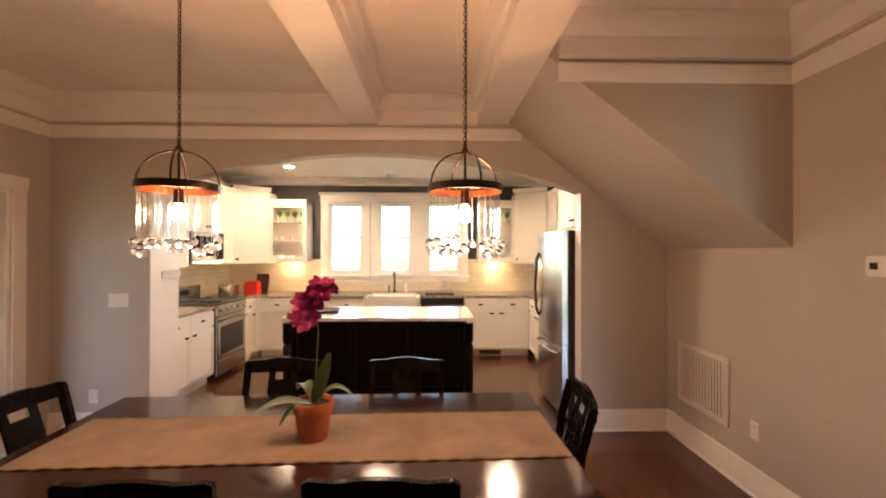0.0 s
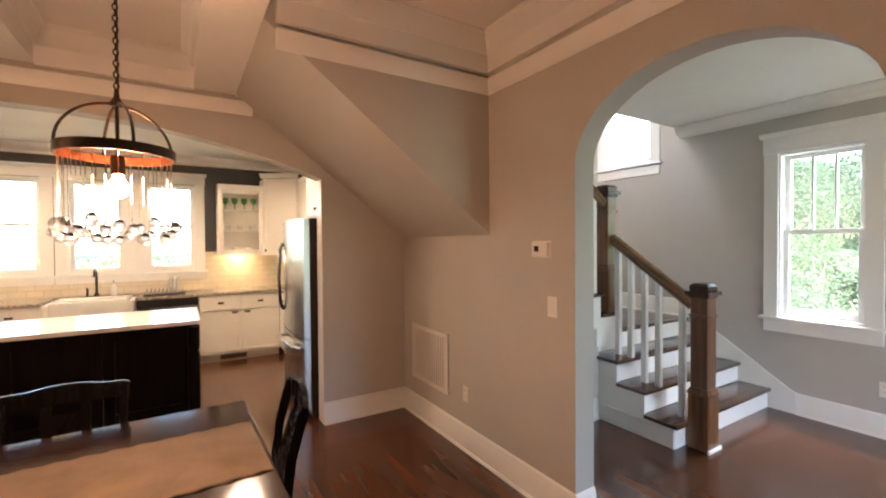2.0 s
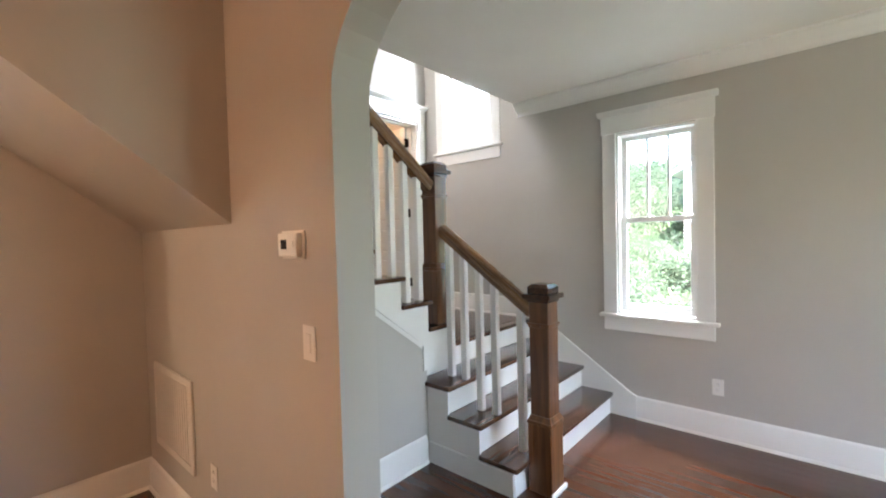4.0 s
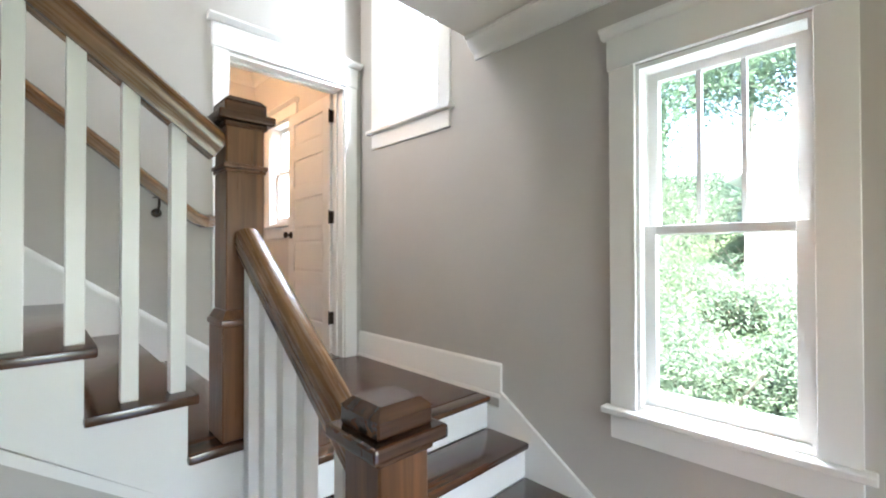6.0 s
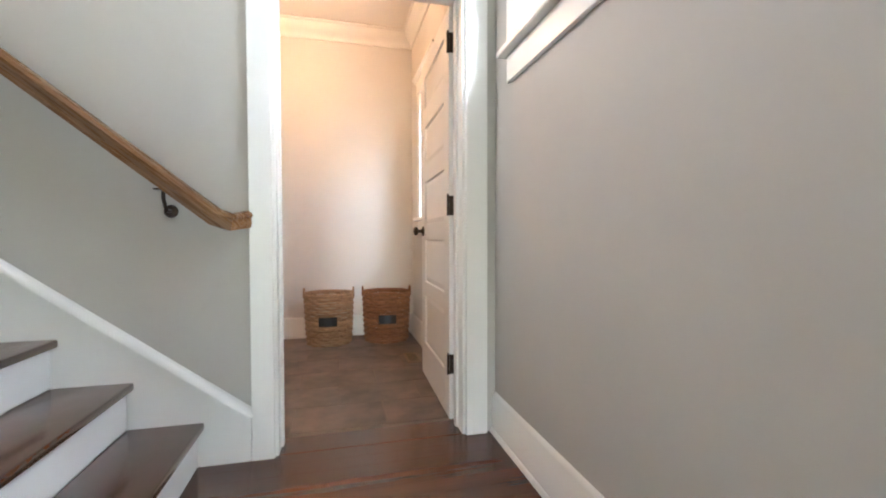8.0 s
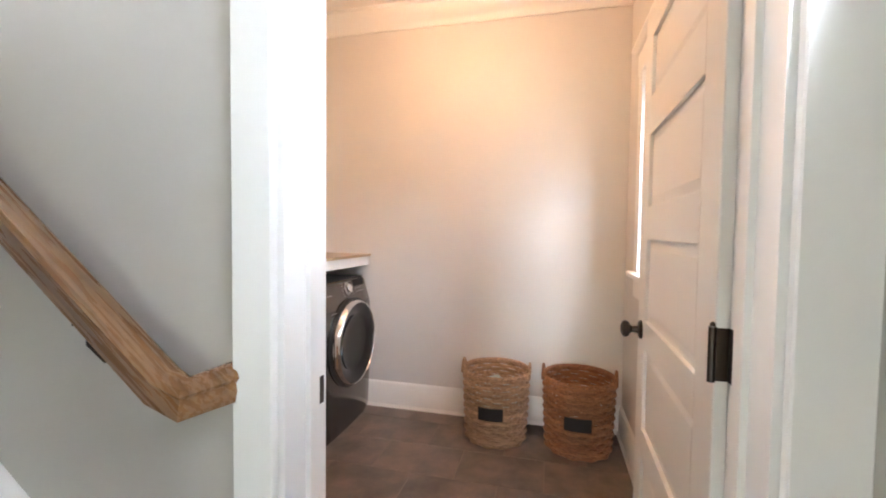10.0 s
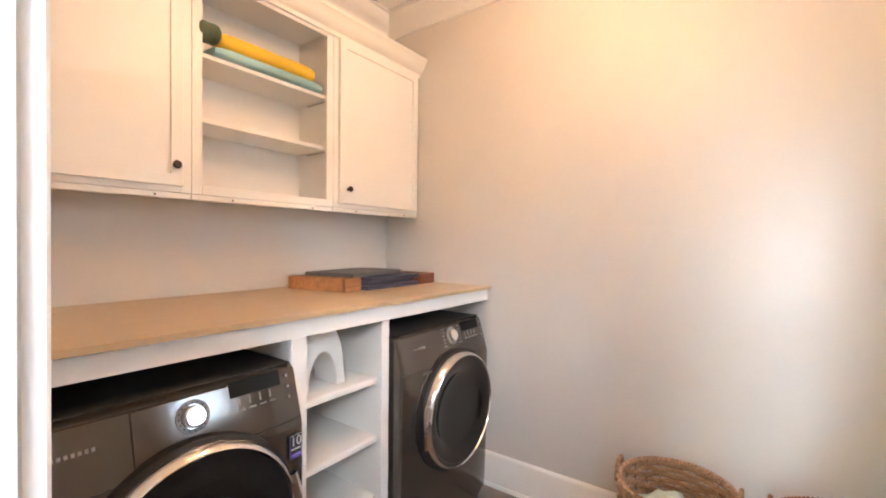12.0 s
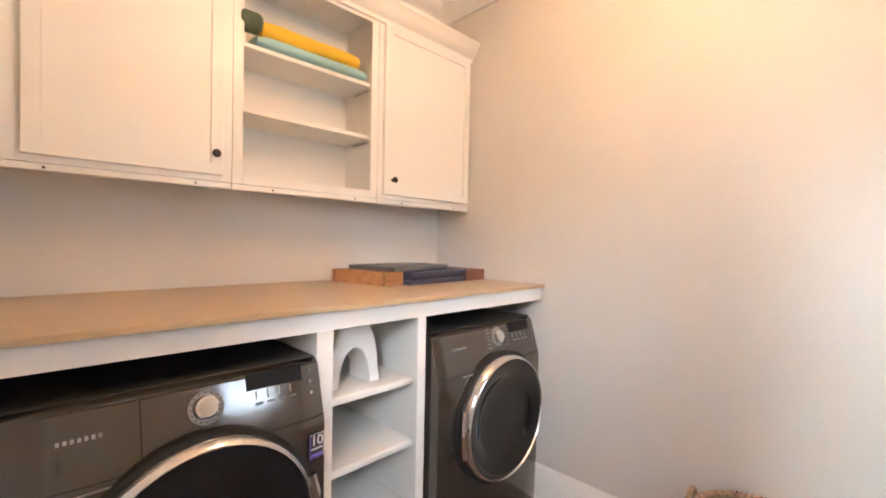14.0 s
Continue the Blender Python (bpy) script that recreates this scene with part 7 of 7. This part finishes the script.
def tree(x, y, h, seed, label):
    rnd = random.Random(seed)
    z0 = ground_z(x, y) - 0.1
    T = thing("tree", pose(x, y, z0), label, "tree", "trees on the bank")
    b = bmesh.new()
    lean = rnd.uniform(-0.4, 0.4)
    trunk = [(0, 0, 0), (0.05 * lean, 0.1 * lean, h * 0.25), (0.3 * lean, 0.2 * lean, h * 0.5), (0.6 * lean, 0.3 * lean, h * 0.85)]
    own = bmesh.new()
    rad = [0.095, 0.07, 0.05, 0.02]
    rings = [[own.verts.new((px + r * math.cos(a), py + r * math.sin(a), pz)) for a in [2 * math.pi * i / 9 for i in range(9)]] for (px, py, pz), r in zip(trunk, rad)]
    for a, c in zip(rings, rings[1:]):
        for i in range(9):
            own.faces.new((a[i], a[(i + 1) % 9], c[(i + 1) % 9], c[i]))
    add(b, own)
    part("trunk", b, BARK, T, "", True)
    centres = []
    for i in range(13):
        t = rnd.uniform(0.28, 0.85)
        a = rnd.uniform(0, 6.3)
        L = h * rnd.uniform(0.18, 0.36) * (1.15 - t * 0.6)
        s = Vector((0.3 * lean * t, 0.2 * lean * t, h * t))
        mid = s + Vector((math.cos(a) * L * 0.5, math.sin(a) * L * 0.5, L * 0.35))
        e = s + Vector((math.cos(a) * L, math.sin(a) * L, L * 0.55))
        lb = bmesh.new()
        r0 = 0.05 * (1.2 - t)
        pts = [s, mid, e]
        rr = [[lb.verts.new(p + Vector((0.0, 0, 0)) + Vector((math.cos(q) * r, math.sin(q) * r, 0))) for q in [2 * math.pi * k / 6 for k in range(6)]] for p, r in zip(pts, (r0, r0 * 0.6, r0 * 0.2))]
        for q, c in zip(rr, rr[1:]):
            for k in range(6):
                lb.faces.new((q[k], q[(k + 1) % 6], c[(k + 1) % 6], c[k]))
        part("limb", lb, BARK, T, "", True)
        centres += [(e.x, e.y, e.z, h * rnd.uniform(0.07, 0.12)), (mid.x, mid.y, mid.z + 0.2, h * 0.07)]
    centres.append((0.6 * lean, 0.3 * lean, h * 0.92, h * 0.11))
    me = leaf_cloud(centres, 420, 1.7, 0.070, rnd)
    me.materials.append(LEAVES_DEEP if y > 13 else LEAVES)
    ob = new("crown", me)
    ob.parent = T
    return T


def shrub(x, y, r, seed, label):
    rnd = random.Random(seed)
    S = thing("shrub", pose(x, y, ground_z(x, y) - 0.05), label, "shrub", "shrubs on the bank")
    centres = [(rnd.uniform(-r, r) * 0.7, rnd.uniform(-r, r) * 0.7, r * rnd.uniform(0.25, 0.95), r * rnd.uniform(0.3, 0.5)) for _ in range(9)]
    me = leaf_cloud(centres, 250, 1.35, 0.022 + 0.012 * r, rnd)
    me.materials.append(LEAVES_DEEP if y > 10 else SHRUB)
    ob = new("leaves", me)
    ob.parent = S
    st = bmesh.new()
    for cx, cy, cz, _ in centres:
        rod((cx * 0.2, cy * 0.2, 0.0), (cx, cy, cz), 0.012, 5, st)
    part("stems", st, BARK, S)
    return S


rnd0 = random.Random(12)
# last three trees are added in the west to cut the glazed door's skylight
for i, (tx, ty, th_) in enumerate(((12.4, 5.4, 6.5), (15.0, 6.8, 8.0), (17.5, 4.2, 9.0), (16.0, -1.5, 8.0), (19.0, 9.0, 9.0), (14.2, 10.5, 7.5), (21.0, 1.0, 9.5), (18.0, 6.5, 8.0), (17.2, 3.0, 7.0), (-0.6, 15.5, 7.0), (1.8, 17.0, 8.0), (3.9, 14.8, 6.5), (-4.0, 17.0, 8.0), (6.5, 17.5, 8.5), (-5.0, 4.3, 5.0), (-4.7, 2.2, 4.6), (-6.2, 3.2, 6.5))):
    tree(tx, ty, th_, 30 + i, "leafy green tree on the bank outside the windows")
for i in range(73):
    if i < 50:
        sx, sy = 8.6 + 5.5 * rnd0.random(), -1.5 + 10.0 * rnd0.random()
    elif i < 70:
        sx, sy = -2.5 + 6.5 * rnd0.random(), 10.6 + 2.8 * rnd0.random()
    else:
        # shrubs added west of the house, also holding back skylight
        sx, sy = -4.0 - 1.0 * rnd0.random(), 2.2 + 2.0 * rnd0.random()
    shrub(sx, sy, 0.45 + 0.5 * rnd0.random(), 80 + i, "low green shrub growing on the bank")

for i in range(66):
    if i < 30:
        sx, sy, sr = 8.2 + 4.2 * rnd0.random(), 1.6 + 5.6 * rnd0.random(), 0.40 + 0.35 * rnd0.random()
    else:
        sx, sy, sr = 12.8 + 8.0 * rnd0.random(), 3.8 + 7.0 * rnd0.random(), 0.8 + 0.9 * rnd0.random()
    shrub(sx, sy, sr, 300 + i, "loose pale green shrub growing on the bank")

# white outbuilding on the bank
shed = thing("outbuilding", pose(13.0, 1.4, 0.75), "white sided outbuilding with a pale gable roof on the bank", "building")
zt = 0.0
while zt < 3.0:
    half = 2.08 if zt < 2.15 else max(0.0, 2.08 - (zt - 2.15) / 0.48)
    if half < 0.08:
        break
    board = box(-0.02, 0.0, -half, half, zt, zt + 0.148)
    for v in board.verts:
        if v.co.z < zt + 0.01 and v.co.x < -0.01:
            v.co.x -= 0.012
    part("siding_board", board, WHITE, shed)
    zt += 0.15
part("wall", yz([(-2.08, 0.0), (2.08, 0.0), (2.08, 2.12), (0.0, 3.10), (-2.08, 2.12)], 0.001, 4.0), WHITE, shed)
ROOFING = paint("pale_metal_roof", (0.62, 0.62, 0.60), 0.4, 0.05)
for sgn in (-1, 1):
    part("roof", yz([(0.0, 3.13), (sgn * 2.32, 2.02), (sgn * 2.32, 2.08), (0.0, 3.20)][::sgn], -0.22, 4.2), ROOFING, shed)


# ---- floorboards and tiles, piece by piece ----
SW = 0.0826


def plank_mesh(w, L, t=0.012):
    return mesh_of(box(0.0002, w - 0.0002, 0.0002, L - 0.0002, -t, 0.0, 0.0004), "board", FLOOR)


def lay_boards(parent, x0, x1, y0, y1, z, near, rnd, cross=False, mats=None):
    """Strips along y (or along x when cross). near(x, y): laid as single boards; the rest is joined."""
    lengths = [0.45, 0.62, 0.80, 1.0, 1.25, 1.55]
    full = {L: plank_mesh(SW, L) for L in lengths}
    verts, faces = [], []
    count = 0
    u0, u1, v0, v1 = (y0, y1, x0, x1) if cross else (x0, x1, y0, y1)
    u = u0
    while u < u1 - 0.005:
        w = min(SW, u1 - u)
        v = v0
        first = True
        while v < v1 - 0.005:
            L = rnd.choice(lengths)
            if first:
                L *= rnd.uniform(0.4, 1.0)
                first = False
            ex = not any(abs(L - q) < 1e-9 for q in lengths) or w < SW - 1e-6
            if v + L > v1 - 0.12:
                L, ex = v1 - v, True
            cu, cv = u + w / 2, v + L / 2
            px, py = (cv, cu) if cross else (cu, cv)
            if near(px, py) and count < 300:
                me = plank_mesh(w, L) if ex else full[L]
                ob = new("board", me)
                ob.parent = parent
                ob.matrix_basis = pose(v, u + w, z, 0, 0, -90) if cross else pose(u, v, z)
                count += 1
            else:
                k = len(verts)
                a, b2, c, d = u + 0.0002, u + w - 0.0002, v + 0.0002, v + L - 0.0002
                q = [(a, c), (b2, c), (b2, d), (a, d)]
                if cross:
                    q = [(yy, xx) for xx, yy in q][::-1]
                verts += [(xx, yy, z - 0.011) for xx, yy in q] + [(xx, yy, z) for xx, yy in q]
                faces += [(k + 4, k + 5, k + 6, k + 7), (k, k + 1, k + 5, k + 4), (k + 1, k + 2, k + 6, k + 5), (k + 2, k + 3, k + 7, k + 6), (k + 3, k, k + 4, k + 7)]
            v += L
        u += w
    if verts:
        me = bpy.data.meshes.new("boards")
        me.from_pydata(verts, [], faces)
        me.materials.append(FLOOR_FAR)
        ob = tagged(new("boards", me), kind="stuff")
        ob.parent = parent


rnd = random.Random(21)
lay_boards(floor, -2.33, SX, -2.2, KN, 0.0, lambda x, y: 1.2 < x < 5.7 and 0.9 < y < 4.4 and not (x > 4.2 and y > 2.7), rnd)
landing = tagged(new("landing_floor", mesh_of(box(TX0 + 0.02, SX - 0.001, Y1[3] + 0.092, LY - 0.001, LAND - 0.0128, LAND - 0.0122), "landing_floor", TREAD)), "dark oak strip floor of the stair landing", "floor", kind="structure")
lay_boards(landing, TX0 + 0.02, SX - 0.001, Y1[3] + 0.091, LY - 0.001, LAND, lambda x, y: True, rnd, True)

# laundry tiles in running bond
SLATE_T, lt, lb_ = node_mat("brown_slate_tile")
lv = coords(lt)
li = lt.nodes.new("ShaderNodeObjectInfo")
la = lt.nodes.new("ShaderNodeVectorMath")
lt.links.new(lv.outputs[0], la.inputs[0])
lc = lt.nodes.new("ShaderNodeCombineXYZ")
lm = lt.nodes.new("ShaderNodeMath")
lm.operation = "MULTIPLY"
lm.inputs[1].default_value = 23.0
lt.links.new(li.outputs["Random"], lm.inputs[0])
for i in range(3):
    lt.links.new(lm.outputs[0], lc.inputs[i])
lt.links.new(lc.outputs[0], la.inputs[1])
ln_ = noise_of(lt, la, 4.5, 6, 0.62)
lr = ramp_of(lt, ln_.outputs[0], [(0.28, (0.074, 0.059, 0.051)), (0.5, (0.150, 0.117, 0.099)), (0.72, (0.240, 0.176, 0.138))])
lt.links.new(lr.outputs[0], lb_.inputs["Base Color"])
lb_.inputs["Roughness"].default_value = 0.42
bump_of(lt, lb_, noise_of(lt, la, 26.0, 4).outputs[0], 0.25, 0.002)
GROUT = paint("pale_brown_grout", (0.22, 0.18, 0.15), 0.85, 0.1)
lfloor = structure("floor_laundry", box(LW, SX, LY + 0.152, 6.795, LAND - 0.16, LAND - 0.003), GROUT, "brown slate-look tile floor in running bond", "floor")
TW, TH = 0.457, 0.303
full_tile = mesh_of(box(0.003, TW - 0.003, 0.003, TH - 0.003, -0.0028, 0.0, 0.0012), "tile", SLATE_T)
ty = 5.71 - TH * 4
row = 0
while ty < 6.79:
    tx = 4.585 - TW * 4 + (TW / 2 if row % 2 else 0)
    while tx < SX - 0.02:
        a, b2 = max(tx, LW), min(tx + TW, SX - 0.014)
        c, d = max(ty, LY + 0.153), min(ty + TH, 6.793)
        if b2 - a > 0.02 and d - c > 0.02:
            whole = b2 - a > TW - 1e-4 and d - c > TH - 1e-4
            me = full_tile if whole else mesh_of(box(0.003, b2 - a - 0.003, 0.003, d - c - 0.003, -0.0028, 0.0, 0.0012), "tile", SLATE_T)
            ob = new("tile", me)
            ob.parent = lfloor
            ob.matrix_basis = pose(a, c, LAND)
        tx += TW
    ty += TH
    row += 1
